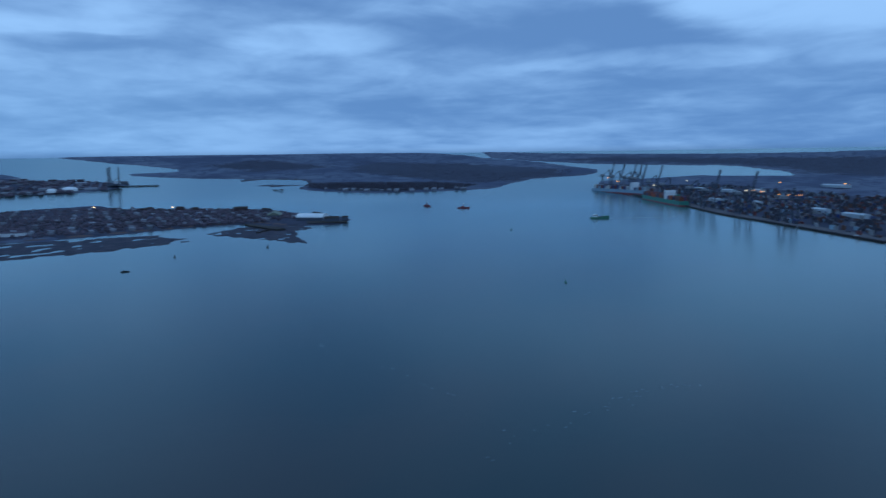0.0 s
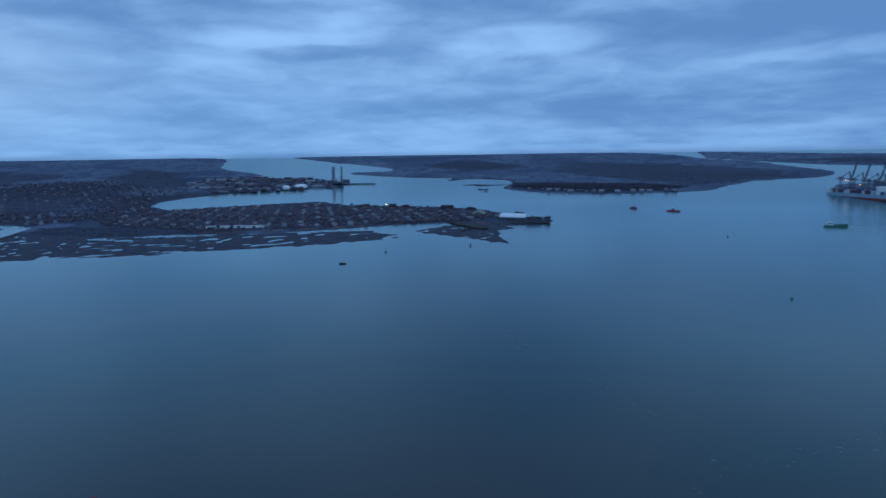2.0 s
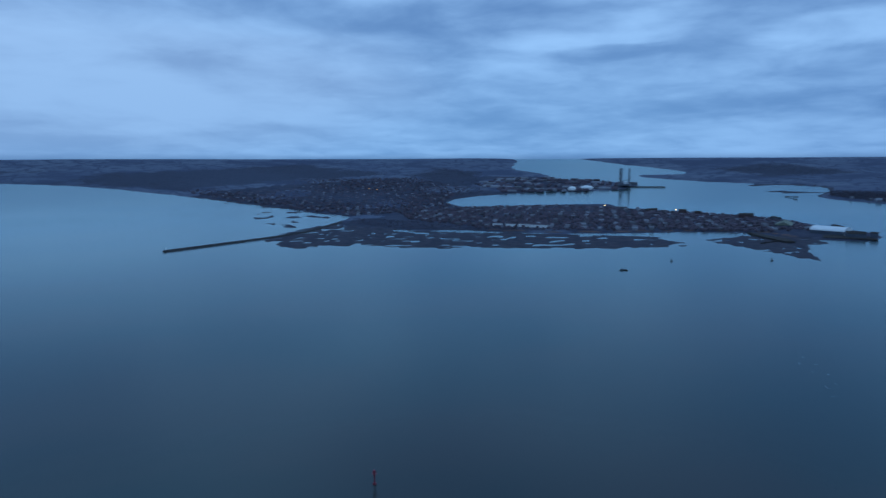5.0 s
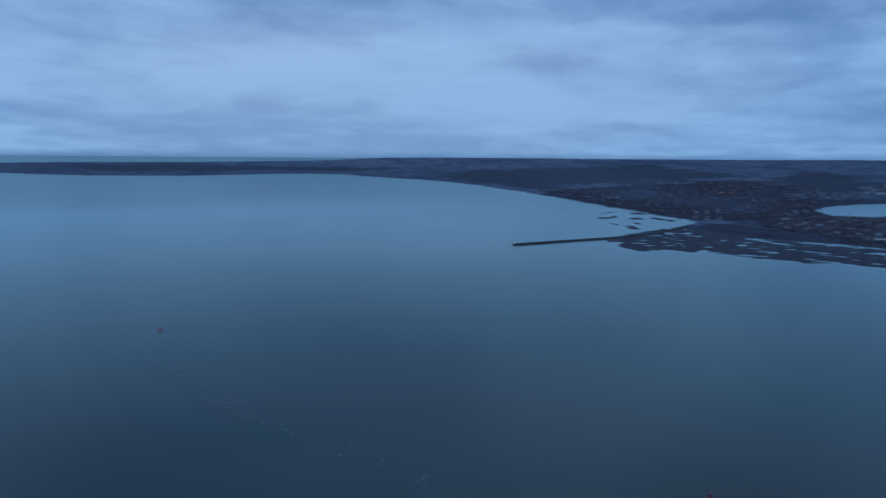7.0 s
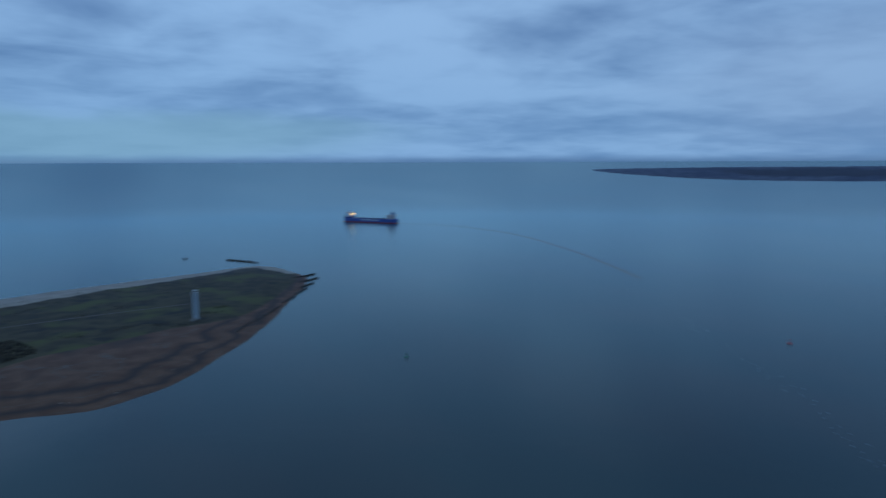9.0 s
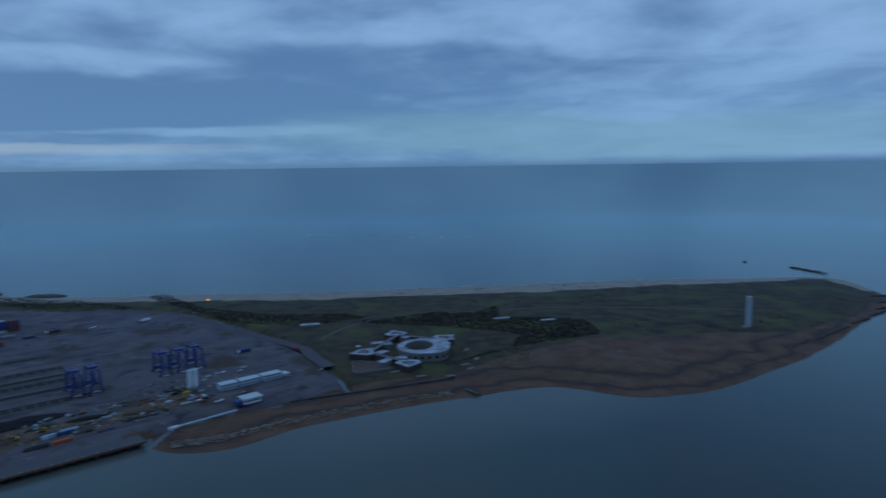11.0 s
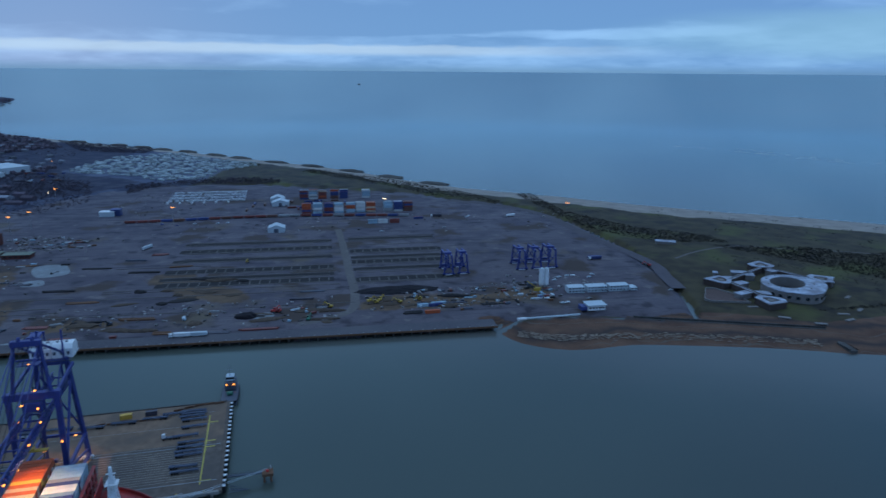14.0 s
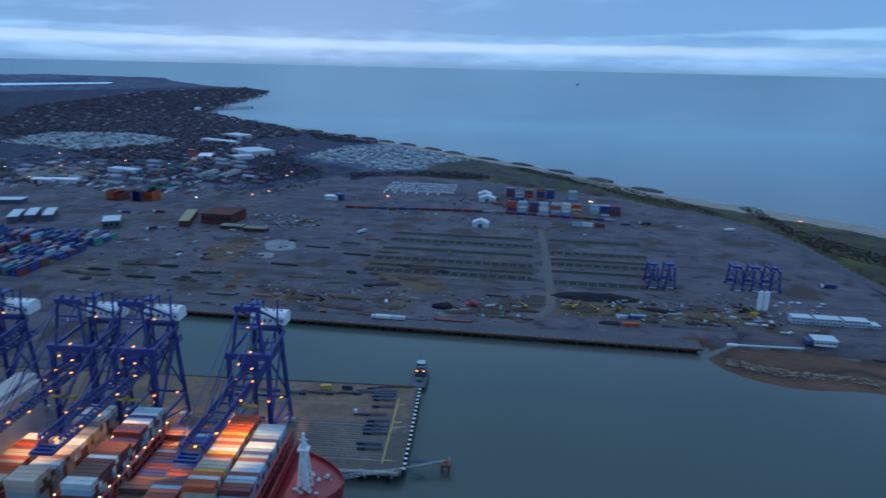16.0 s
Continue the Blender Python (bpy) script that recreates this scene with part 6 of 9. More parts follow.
def clutter():
    """Small site materials in piles: pallets, pipes, skips."""
    rng = random.Random(21)
    paints = [PALE_SHEET, RUST, STEEL_DARK, PAINTS["rust_red"], PAINTS["pale_blue"], TRACK, DARK_BED, PAINTS["grey"]]
    pipes = {}
    for k in range(150):
        zone = k % 5
        x, y = ((rng.uniform(-30, 60), rng.uniform(-95, -40)), (rng.uniform(-75, -20), rng.uniform(-110, -50)), (rng.uniform(120, 520), rng.uniform(-75, -20)),
                (rng.uniform(380, 480), rng.uniform(-350, -300)), (rng.uniform(380, 560), rng.uniform(-330, -150)))[zone]
        kind = rng.choice(("pallet_pile", "skip", "pipe_pile"))
        bm = bmesh.new()
        if kind == "skip":
            prism(bm, [(-2.4, -1), (2.4, -1), (2.4, 1), (-2.4, 1)], 0.1, 1.6)
            box(bm, 0, 0, 1.62, 5.2, 2.2, 0.12)
        paint = rng.choice(paints)
        if kind == "pipe_pile":
            bm.free()
            ob = new(kind)
            if paint.name not in pipes:
                pipes[paint.name] = mesh_of(tube(bmesh.new(), (-4, 0, 0), (4, 0, 0), 0.3), paint, "pipe")
            for i in range(7):
                hang("pipe", pipes[paint.name], ob, pose(0, -0.9 + i * 0.6 if i < 4 else -0.6 + (i - 4) * 0.6, 0.35 if i < 4 else 0.85))
        elif kind == "pallet_pile":
            bm.free()
            ob = new(kind)
            if ("board", paint.name) not in pipes:
                pipes["board", paint.name] = mesh_of(box(bmesh.new(), 0, 0, 0, 2.6, 1.8, 0.45, 0.05), paint, "board_pack")
            for i in range(3):
                hang("board_pack", pipes["board", paint.name], ob, pose(0.08 * i, 0, 0.4 + i * 0.5, 0, 0, 4 * i))
        else:
            ob = part(kind, bm, paint)
        ob.matrix_basis = on_yard(x, y, 0.0, rng.choice((0, 0, 90, 20)))
        what = {"pallet_pile": "pile of pale building boards on the yard", "skip": "steel rubbish skip standing on the yard", "pipe_pile": "pile of long pipes lying on the yard"}[kind]
        tagged(ob, what, kind.replace("_", " "), kind.replace("_", " ") + "s in the yard")


clutter()


def long_piles():
    """Rusty sheet piles and dark beams laid along the quay, and bundles across the dug ground."""
    rng = random.Random(29)
    spots = [(310, -55), (345, -50), (275, -57), (380, -46), (250, -24), (215, -20), (180, -22), (320, -22), (150, -88), (140, -108), (330, -105), (360, -140), (400, -165),
             (300, -190), (270, -205), (20, -60), (-10, -52), (60, -40), (440, -60), (470, -75), (420, -100), (500, -110), (350, -210), (320, -235), (300, -255), (420, -230)]
    for x, y in spots:
        n, w, h = rng.uniform(14, 34), rng.uniform(2.0, 4.0), rng.uniform(0.6, 1.5)
        ob = new("beam_pile")
        paint = rng.choice((RUST, STEEL_DARK, DARK_BED, PAINTS["rust_red"], PAINTS["dark"]))
        for k in range(4):
            tall = h * rng.uniform(0.7, 1.0)
            part("beam", box(bmesh.new(), rng.uniform(-1.5, 1.5), (k - 1.5) * w / 3, tall * 0.5, n * rng.uniform(0.8, 1.0), w / 3.4, tall, 0.05), paint, ob)
        ob.matrix_basis = on_yard(x, y, 0.02, rng.uniform(-5, 5))
        tagged(ob, "long low pile of rusty steel beams on the yard", "beam pile", "beam piles in the yard")


long_piles()


def low_building(x, y, sx, sy, h, wall, roof, label, turn=0.0, pitched=False, windows=0):
    ob = thing("warehouse", on_yard(x, y, 0, turn), label, "building", "port buildings")
    if pitched:
        part("wall", box(bmesh.new(), 0, 0, h / 2, sx, sy, h), wall, ob)
        bm = bmesh.new()
        gable(bm, 0, 0, h, sx + 1, sy + 1, 0.3, 0.16 * sy)
        part("roof", bm, roof, ob)
    else:
        part("wall", box(bmesh.new(), 0, 0, h / 2, sx, sy, h), wall, ob)
        part("roof", box(bmesh.new(), 0, 0, h + 0.3, sx + 0.8, sy + 0.8, 0.6), roof, ob)
    for k in range(windows):
        part("window", box(bmesh.new(), -sx / 2 + (k + 0.5) * sx / windows, sy / 2 + 0.04, h * 0.55, sx / windows * 0.6, 0.1, h * 0.3), GLASS, ob)
    return ob


FORT_GREY = surface("weathered_grey_roof", (0.20, 0.22, 0.23), 0.8, vary=0.25, grain=0.3, patch=0.06)
SALLOW_ROOF = surface("sallow_roof_sheets", (0.30, 0.27, 0.16), 0.8, vary=0.2, grain=0.3, patch=0.08)
low_building(500, -307, 38, 44, 12, BRICK_RED, BRICK_RED, "dark red brick warehouse in the port", 0, windows=7)
low_building(541, -296, 12, 66, 7, BRICK_RED, SALLOW_ROOF, "low brick shed with a yellowish roof", 19)
low_building(472, -270, 26, 12, 4, BRICK_RED, GREEN_ROOF, "low brick building with a grey-green roof", 0, windows=5)
low_building(441, -265, 27, 12, 4, BRICK_RED, GREEN_ROOF, "low brick building with a grey-green roof", 0, windows=5)
low_building(612, -250, 18, 30, 9, STEEL_DARK, PALE_SHEET, "pale lorry-loading shed in the port", 30, windows=3)
for k in range(3):
    low_building(708 + k * 15.6, -272 + k * 9, 11, 44, 8 + k % 2, STEEL_DARK, PALE_SHEET, "long pale flat-roofed shed over the lorry bays", 30)
low_building(866, -494, 70, 14, 7, PALE_SHEET, WHITE_PAINT, "long white shed with low walls", 10, True)
low_building(818, -341, 34, 20, 6, STEEL_DARK, PALE_SHEET, "low white flat-roofed port office", 15)
low_building(685, -637, 10, 80, 5, PALE_SHEET, FORT_GREY, "long narrow grey-roofed shed near the sidings", 0)
low_building(648, -635, 10, 84, 5, PALE_SHEET, FORT_GREY, "long narrow grey-roofed shed near the sidings", 0)
low_building(792, -842, 26, 50, 6, PALE_SHEET, WHITE_PAINT, "white-roofed shed at the end of the sidings", 20)
low_building(412, -470, 18, 12, 6, PALE_SHEET, WHITE_PAINT, "small white workshop beside a blue tank", 0)
low_building(402, -474, 12, 10, 8, PAINTS["navy"], PAINTS["navy"], "dark blue steel workshop", 0)


SIDINGS_WOOD = [(620, -519), (667, -730), (614, -794), (528, -779), (465, -578), (512, -481), (578, -457)]   # in yard measure


def back_yard():
    """Container ground and lorry park north of the dug-up yard."""
    rng = random.Random(31)
    rest = []
    for block in range(9):
        bx, by = 575 + (block % 3) * 66, -196 + (block // 3) * 54
        for row in range(3):
            for k in range(20):
                p = rng.choice(["green", "green", "rust_red", "navy", "navy", "pale_blue", "rust_red", "grey", "brown"])
                for tier in range(rng.choice((0, 1, 2, 2, 3, 3))):
                    rest.append((on_yard(bx + k * 2.7, by + row * 13.4, tier * 2.62, 90), p if rng.random() < 0.6 else "navy"))
    for x0, y0, p, nx, nt in ((705, -392, "orange", 7, 5), (694, -392, "rust_red", 7, 4), (667, -392, "navy", 5, 5), (652, -396, "orange", 8, 5), (690, -470, "green", 22, 2), (670, -468, "pale_blue", 26, 2)):
        for k in range(nx):
            for row in range(3):
                for tier in range(nt if rng.random() < 0.8 else nt - 1):
                    rest.append((on_yard(x0 + row * 1.0, y0 - k * 2.6, tier * 2.62, 0), p if rng.random() < 0.85 else "rust_red"))
    for k in range(160):
        x, y = rng.uniform(620, 1000), rng.uniform(-640, -440)
        if not inside(np.array([x]), np.array([y]), SIDINGS_WOOD)[0]:
            rest.append((on_yard(round(x / 30) * 30 + rng.uniform(-4, 4), y, 0, 90), rng.choice(["dark", "grey", "pale_blue", "brown", "white", "rust_red", "grey"])))
    for k in range(12):
        for j in range(18):
            rest.append((on_yard(900 + k * 12.6 * 0.5, -560 - j * 3.2, 0, 90), rng.choice(["beige", "grey", "brown"])))
    # a long curved line of boxes on the siding, and close rows of long low stacks
    line = smooth_line([(775, -560), (752, -612), (752, -680), (768, -745), (812, -830), (862, -912)], 6, closed=False)
    for k, (a, b) in enumerate(zip(line, line[1:])):
        for q in range(3):
            p = a + (b - a) * q / 3
            for tier in range(rng.choice((2, 3, 4))):
                rest.append((on_yard(p[0], p[1], tier * 2.62, math.degrees(math.atan2(b[1] - a[1], b[0] - a[0])) + 60), rng.choice(["green", "rust_red", "orange", "green", "navy"] if k < 16 else ["rust_red", "orange", "white"])))
    for row in range(9):
        for k in range(9):
            for tier in range(2):
                rest.append((on_yard(850 + k * 13 + row * 4, -520 - row * 13, tier * 2.62), rng.choice(["grey", "beige", "grey", "brown"])))
    for k in range(260):
        x, y = rng.uniform(560, 1150), rng.uniform(-900, -480)
        if not inside(np.array([x]), np.array([y]), SIDINGS_WOOD)[0]:
            rest.append((on_yard(x, y, 0, rng.choice((0, 90, 15, -30))), rng.choice(["dark", "grey", "pale_blue", "brown", "dark", "rust_red", "grey", "navy"])))
    joined_stack("container_stack", rest, "distant rows of mixed containers and trailers", "containers")


back_yard()

PALE_PAVING = surface("pale_wet_paving", (0.155, 0.175, 0.190), 0.6, vary=0.25, grain=0.2, patch=0.06, second=(0.115, 0.125, 0.135))
RUBBLE = surface("mixed_rubble", (0.20, 0.19, 0.19), 0.85, vary=0.3, grain=0.5, patch=0.05, island=0.8)


def build_paving():
    """Pale bare slabs left between the dug ground."""
    for outline in ([(411, -224), (386, -230), (371, -197), (395, -187)], [(403, -173), (387, -178), (381, -161), (398, -160)], [(186, -58), (172, -58), (172, -47), (186, -46)], [(360, -20), (330, -24), (332, -12), (362, -10)]):
        ring = smooth_line(outline, 4)
        bm = prism(bmesh.new(), [tuple(p) for p in ring], -0.1, 0.07)
        ob = part("paving_slab", bm, PALE_PAVING)
        ob.matrix_basis = YARD
        tagged(ob, "pale bare concrete paving left among dug ground", "paving", kind="structure")


build_paving()


def build_beams():
    """Single concrete runway beams, worn and broken into lengths."""
    rng = random.Random(51)
    beams = [(122, 276, -300), (122, 277, -270), (122, 271, -252), (122, 271, -233), (115, 229, -173), (115, 323, -127), (115, 318, -111), (230, 322, -133), (104, 200, -74), (232, 365, -69), (240, 330, -205),
             (0, 103, -306), (0, 103, -286), (0, 103, -268), (0, 103, -230), (0, 103, -207), (4, 103, -186), (20, 103, -160), (26, 103, -127), (340, 470, -118), (350, 470, -94), (340, 460, -82), (400, 520, -60)]
    for x0, x1, y in beams:
        ob = thing("runway_beam", on_yard(0, y), "long pale worn concrete runway beam in the yard", "beam", "single runway beams", kind="structure")
        x = x0
        while x < x1 - 4:
            n = min(rng.uniform(14, 40), x1 - x)
            part("length", box(bmesh.new(), x + n / 2, rng.uniform(-0.15, 0.15), 0.16, n - rng.uniform(0.2, 1.6), rng.uniform(0.8, 1.4), 0.4), TRACK, ob)
            x += n + rng.choice((0, 0, 0, 5))


build_beams()


def build_rubble():
    """Broken pale stuff, crates and small vehicles scattered over the yard, too many to count."""
    rng = random.Random(52)
    spots = [(x, y) for x, y, *_ in scatter_in([(474, -297), (472, -355), (448, -371), (391, -326), (390, -295), (424, -282)], 150, 5)]
    zones = (([(-60, -110), (95, -85), (95, -45), (-60, -45)], 150), ([(120, -90), (350, -90), (350, -25), (120, -25)], 130), ([(380, -330), (560, -250), (560, -60), (380, -60)], 150), ([(-120, -130), (-40, -130), (-40, -60), (-120, -60)], 60),
             ([(-200, -420), (360, -420), (360, -320), (-150, -320)], 90), ([(290, -640), (420, -640), (420, -440), (300, -440)], 90), ([(590, -620), (760, -600), (760, -420), (600, -430)], 160))
    for k, (zone, count) in enumerate(zones):
        spots += [(x, y) for x, y, *_ in scatter_in(zone, count, 60 + k)]
    bm = bmesh.new()
    for x, y in spots:
        a = rng.uniform(0, 3)
        sx, sy, h = rng.uniform(0.8, 3.6), rng.uniform(0.6, 1.8), rng.uniform(0.4, 1.5)
        box(bm, 0, 0, h / 2, sx, sy, h, m=pose(x, y, 0, 0, 0, math.degrees(a)))
    ob = part("yard_rubble", bm, RUBBLE)
    ob.matrix_basis = YARD
    tagged(ob, "scattered pale rubble, crates and scrap on the yard", "rubble", kind="stuff")


def scatter_in(poly, count, seed):
    rng = np.random.RandomState(seed)
    p = np.array(poly)
    out = []
    while len(out) < count:
        q = rng.uniform(p.min(0), p.max(0), (count, 2))
        out += [tuple(v) for v in q[inside(q[:, 0], q[:, 1], poly)]]
    return out[:count]


build_rubble()


def build_lorry(m, paint, label):
    ob = thing("lorry", m, label, "lorry", "lorries in the yard")
    part("trailer_body", box(bmesh.new(), -2.2, 0, 2.3, 11.5, 2.5, 2.6, 0.08), paint, ob)
    part("chassis", box(bmesh.new(), -0.5, 0, 0.85, 15, 1.0, 0.35), BLACK, ob)
    cab = part("cab", box(bmesh.new(), 5.6, 0, 1.9, 2.2, 2.4, 2.6, 0.2), WHITE_PAINT, ob)
    part("windscreen", box(bmesh.new(), 6.7, 0, 2.4, 0.1, 2.0, 1.0), GLASS, cab)
    for x in (-6.6, -5.3, -4.0, 3.6, 5.8):
        for side in (-1, 1):
            part("wheel", tube(bmesh.new(), (x, side * 0.85, 0.5), (x, side * 1.2, 0.5), 0.5, n=10), BLACK, ob)
    return ob


for x, y, turn, paint in ((320, -283, 60, PALE_SHEET), (600, -330, 4, PAINTS["rust_red"]), (640, -318, 6, PAINTS["navy"]), (560, -245, 70, PAINTS["dark"]), (236, -15, 0, WHITE_PAINT), (224, -15, 0, PALE_SHEET), (-150, -172, 5, PAINTS["navy"]), (-120, -395, 20, WHITE_PAINT), (-20, -408, 0, PAINTS["dark"])):
    build_lorry(on_yard(x, y, 0.0, turn), paint, "articulated lorry with a box trailer standing in the yard")
bm = bmesh.new()
bmesh.ops.create_icosphere(bm, subdivisions=3, radius=1.0, matrix=Matrix.Diagonal((9, 7, 3.2, 1)))
for v in bm.verts:
    v.co *= 1 + 0.25 * noise.noise(v.co * 0.3)
mound = part("spoil_mound", bm, COAL)
mound.matrix_basis = on_yard(192, -52)
tagged(mound, "round dark spoil mound beside the basin quay", "heap", "spoil heaps")

# ---------------------------------------------------------------- fort and spit
FORT_BRICK = surface("sooty_brick", (0.075, 0.052, 0.046), 0.9, vary=0.3, grain=0.4, patch=0.08)
FORT_ROOF = surface("pale_grey_roof", (0.34, 0.38, 0.45), 0.75, vary=0.4, grain=0.22, patch=0.09, second=(0.20, 0.20, 0.23))
FORT_STONE = surface("weathered_stone", (0.20, 0.18, 0.17), 0.9, vary=0.2, grain=0.5)


# the shade inside the keep's court is put into this dark colour
SHADED_COURT = surface("shaded_court_paving", (0.060, 0.050, 0.050), 0.9, vary=0.3, grain=0.3, patch=0.08)
OUTWORK = surface("red_brown_earth", (0.120, 0.078, 0.070), 0.9, vary=0.25, grain=0.3, patch=0.06)


def ring_wall(outer, inner, z0, z1):
    """A closed wall between two plan outlines of equal count."""
    bm = bmesh.new()
    seg = len(outer)
    rings = [[bm.verts.new((x, y, z)) for x, y in ring] for ring, z in ((outer, z0), (outer, z1), (inner, z1), (inner, z0))]
    for a, b in ((0, 1), (1, 2), (2, 3), (3, 0)):
        for k in range(seg):
            bm.faces.new((rings[a][k], rings[a][(k + 1) % seg], rings[b][(k + 1) % seg], rings[b][k]))
    bmesh.ops.recalc_face_normals(bm, faces=bm.faces[:])
    return bm


def build_fort():
    ob = thing("fort", at(72, -655, 3.4), "bastioned brick fort with pale flat roofs round a court", "fort")
    tips = [(56, 26), (28, -71), (-42, -53), (-9, 69)]
    necks = []
    for tx, ty in tips:
        r = math.hypot(tx, ty)
        ux, uy = tx / r, ty / r
        vx, vy = -uy, ux
        plan = [(0, 0), (15, 12.5), (21, 10.5), (24, 6), (24, -6), (21, -10.5), (15, -12.5)]
        arrow = [(tx - ux * d + vx * w, ty - uy * d + vy * w) for d, w in plan]
        mid = (tx - ux * 15, ty - uy * 15)
        inner = [((x - mid[0]) * 0.56 + mid[0], (y - mid[1]) * 0.56 + mid[1]) for x, y in arrow]
        b = part("bastion", prism(bmesh.new(), arrow, -1, 5.6), FORT_BRICK, ob)
        part("parapet_walk", ring_wall(arrow, inner, 5.65, 6.3), FORT_ROOF, b, "pale roof walk")
        part("gun_pit", prism(bmesh.new(), [((x - mid[0]) * 0.3 + mid[0], (y - mid[1]) * 0.3 + mid[1]) for x, y in arrow], 5.6, 6.0), FORT_STONE, b)
        necks.append((tx - ux * 20, ty - uy * 20))
    for i, j in ((0, 1), (1, 2), (3, 0), (2, 3)):
        (ax, ay), (bx, by) = necks[i], necks[j]
        if (i, j) == (2, 3):
            ax, ay, bx, by = -34, -36, -38, -18
        c = part("curtain_wall", beam(bmesh.new(), (ax, ay, 2.3), (bx, by, 2.3), 5.0, 5.8), FORT_BRICK, ob)
        part("wall_walk", beam(bmesh.new(), (ax, ay, 5.3), (bx, by, 5.3), 3.2, 0.5), FORT_ROOF, c)
        part("parapet", beam(bmesh.new(), (ax, ay, 5.6), (bx, by, 5.6), 0.7, 1.4), FORT_STONE, c)
    # keep: a horseshoe of casemates round a dark court
    seg = 48
    outer, inner = [], []
    for k in range(seg):
        a = k * math.tau / seg
        c, s = math.cos(a), math.sin(a)
        q = (abs(c) ** 3.0 + abs(s) ** 3.0) ** (-1 / 3.0) if c < 0 else 1.0
        outer.append((c * 26 * q - 16, s * 29 * (0.94 if c < 0 else 1.0) * q + 5))
        inner.append((c * 14.5 - 11, s * 18.5 + 3))
    part("keep_wall", ring_wall(outer, inner, -1, 8.6), FORT_STONE, ob)
    roof = part("keep_roof", ring_wall([((x + 16) * 1.02 - 16, (y - 5) * 1.02 + 5) for x, y in outer], inner, 8.65, 9.3), FORT_ROOF, ob)
    for k in range(9):
        a = k * math.tau / 9
        part("chimney", box(bmesh.new(), 19.5 * math.cos(a) - 13, 23 * math.sin(a) + 3.5, 9.7, 0.7, 0.7, 0.9), FORT_STONE, roof)
    part("court", prism(bmesh.new(), [((x + 11) * 0.98 - 11, (y - 3) * 0.98 + 3) for x, y in inner], -1, 0.4), SHADED_COURT, ob)
    # embrasures are solid blocks; their dark colour is the shade of the openings
    hole_block = mesh_of(box(bmesh.new(), 0, 0, 0, 3.0, 0.9, 2.6, 0.1), GLASS, "embrasure")
    for k in range(9):
        (x0, y0), (x1, y1) = outer[8 + k * 2], outer[9 + k * 2]
        hang("embrasure", hole_block, ob, pose((x0 + x1) / 2, (y0 + y1) / 2, 4.6, 0, 0, math.degrees(math.atan2(y1 - y0, x1 - x0))))
    for x, y, sx, sy, turn in ((34, -20, 16, 8, 20), (25, -17, 8, 10, 20), (26, 18, 15, 8, 62), (17, 46, 14, 7, 62), (3, 36, 12, 9, 30), (-36, -38, 14, 9, 20), (10, -44, 9, 7, 60), (38, 6, 7, 7, 25)):
        m = pose(x, y, 0, 0, 0, turn)
        block = part("barrack", box(bmesh.new(), 0, 0, 2.3, sx, sy, 5.4, m=m), FORT_STONE, ob)
        part("roof", box(bmesh.new(), 0, 0, 5.3, sx + 0.8, sy + 0.8, 0.5, m=m), FORT_ROOF, block)
    # walled outwork on the land front, and slabs along the ditch
    yard_plan = [(50, 40), (43, 36), (27, 41), (8, 58), (36, 74), (42, 72)]
    court = part("outwork", prism(bmesh.new(), yard_plan, -1, 0.9), OUTWORK, ob, "brown earth outwork")
    for (x0, y0), (x1, y1) in zip(yard_plan, yard_plan[1:] + yard_plan[:1]):
        part("outwork_wall", beam(bmesh.new(), (x0, y0, 1.2), (x1, y1, 1.2), 0.8, 1.8), FORT_STONE, court)
    for x, y, turn in ((4, 66, 40), (-22, 78, 20), (-48, 76, 25), (-66, 52, 60), (-70, 20, 80), (-58, -12, 80), (-60, 40, 30)):
        part("slab", box(bmesh.new(), 0, 0, 0.5, 9, 3, 1.0, 0.1, m=pose(x, y, 0, 0, 0, turn)), FORT_STONE, ob)


build_fort()


def build_tower():
    ob = thing("radar_tower", at(-308, -780, 2.6, 35), "tall slender white concrete radar tower on the spit", "tower")
    bm = bmesh.new()
    for sx in (-1, 1):
        for sy in (-1, 1):
            beam(bm, (sx * 1.9, sy * 1.9, 0), (sx * 1.9, sy * 1.9, 33), 0.9)
    box(bm, 0, 0, 16.5, 2.4, 3.2, 33)
    for k in range(9):
        box(bm, 0, 0, 2 + k * 3.8, 4.4, 4.4, 0.5)
    part("shaft", bm, PALE_SHEET, ob)
    part("gallery", box(bmesh.new(), 0, 0, 33, 5.6, 5.6, 0.5, 0.1), CONCRETE, ob)
    cabin = part("cabin", box(bmesh.new(), 0, 0, 34.8, 4.6, 4.6, 3.2, 0.2), WHITE_PAINT, ob)
    part("window_band", box(bmesh.new(), 0, 0, 35.2, 4.7, 4.7, 1.0), GLASS, cabin)
    part("scanner", box(bmesh.new(), 0, 0, 37.4, 4.4, 0.5, 0.6, 0.1), STEEL, ob)
    part("mast", tube(bmesh.new(), (0, 0, 36.4), (0, 0, 41), 0.15, 0.08), STEEL, ob)
    part("base_hut", box(bmesh.new(), 7, 2, 1.6, 8, 5, 3.2, 0.1), CONCRETE, ob)


build_tower()

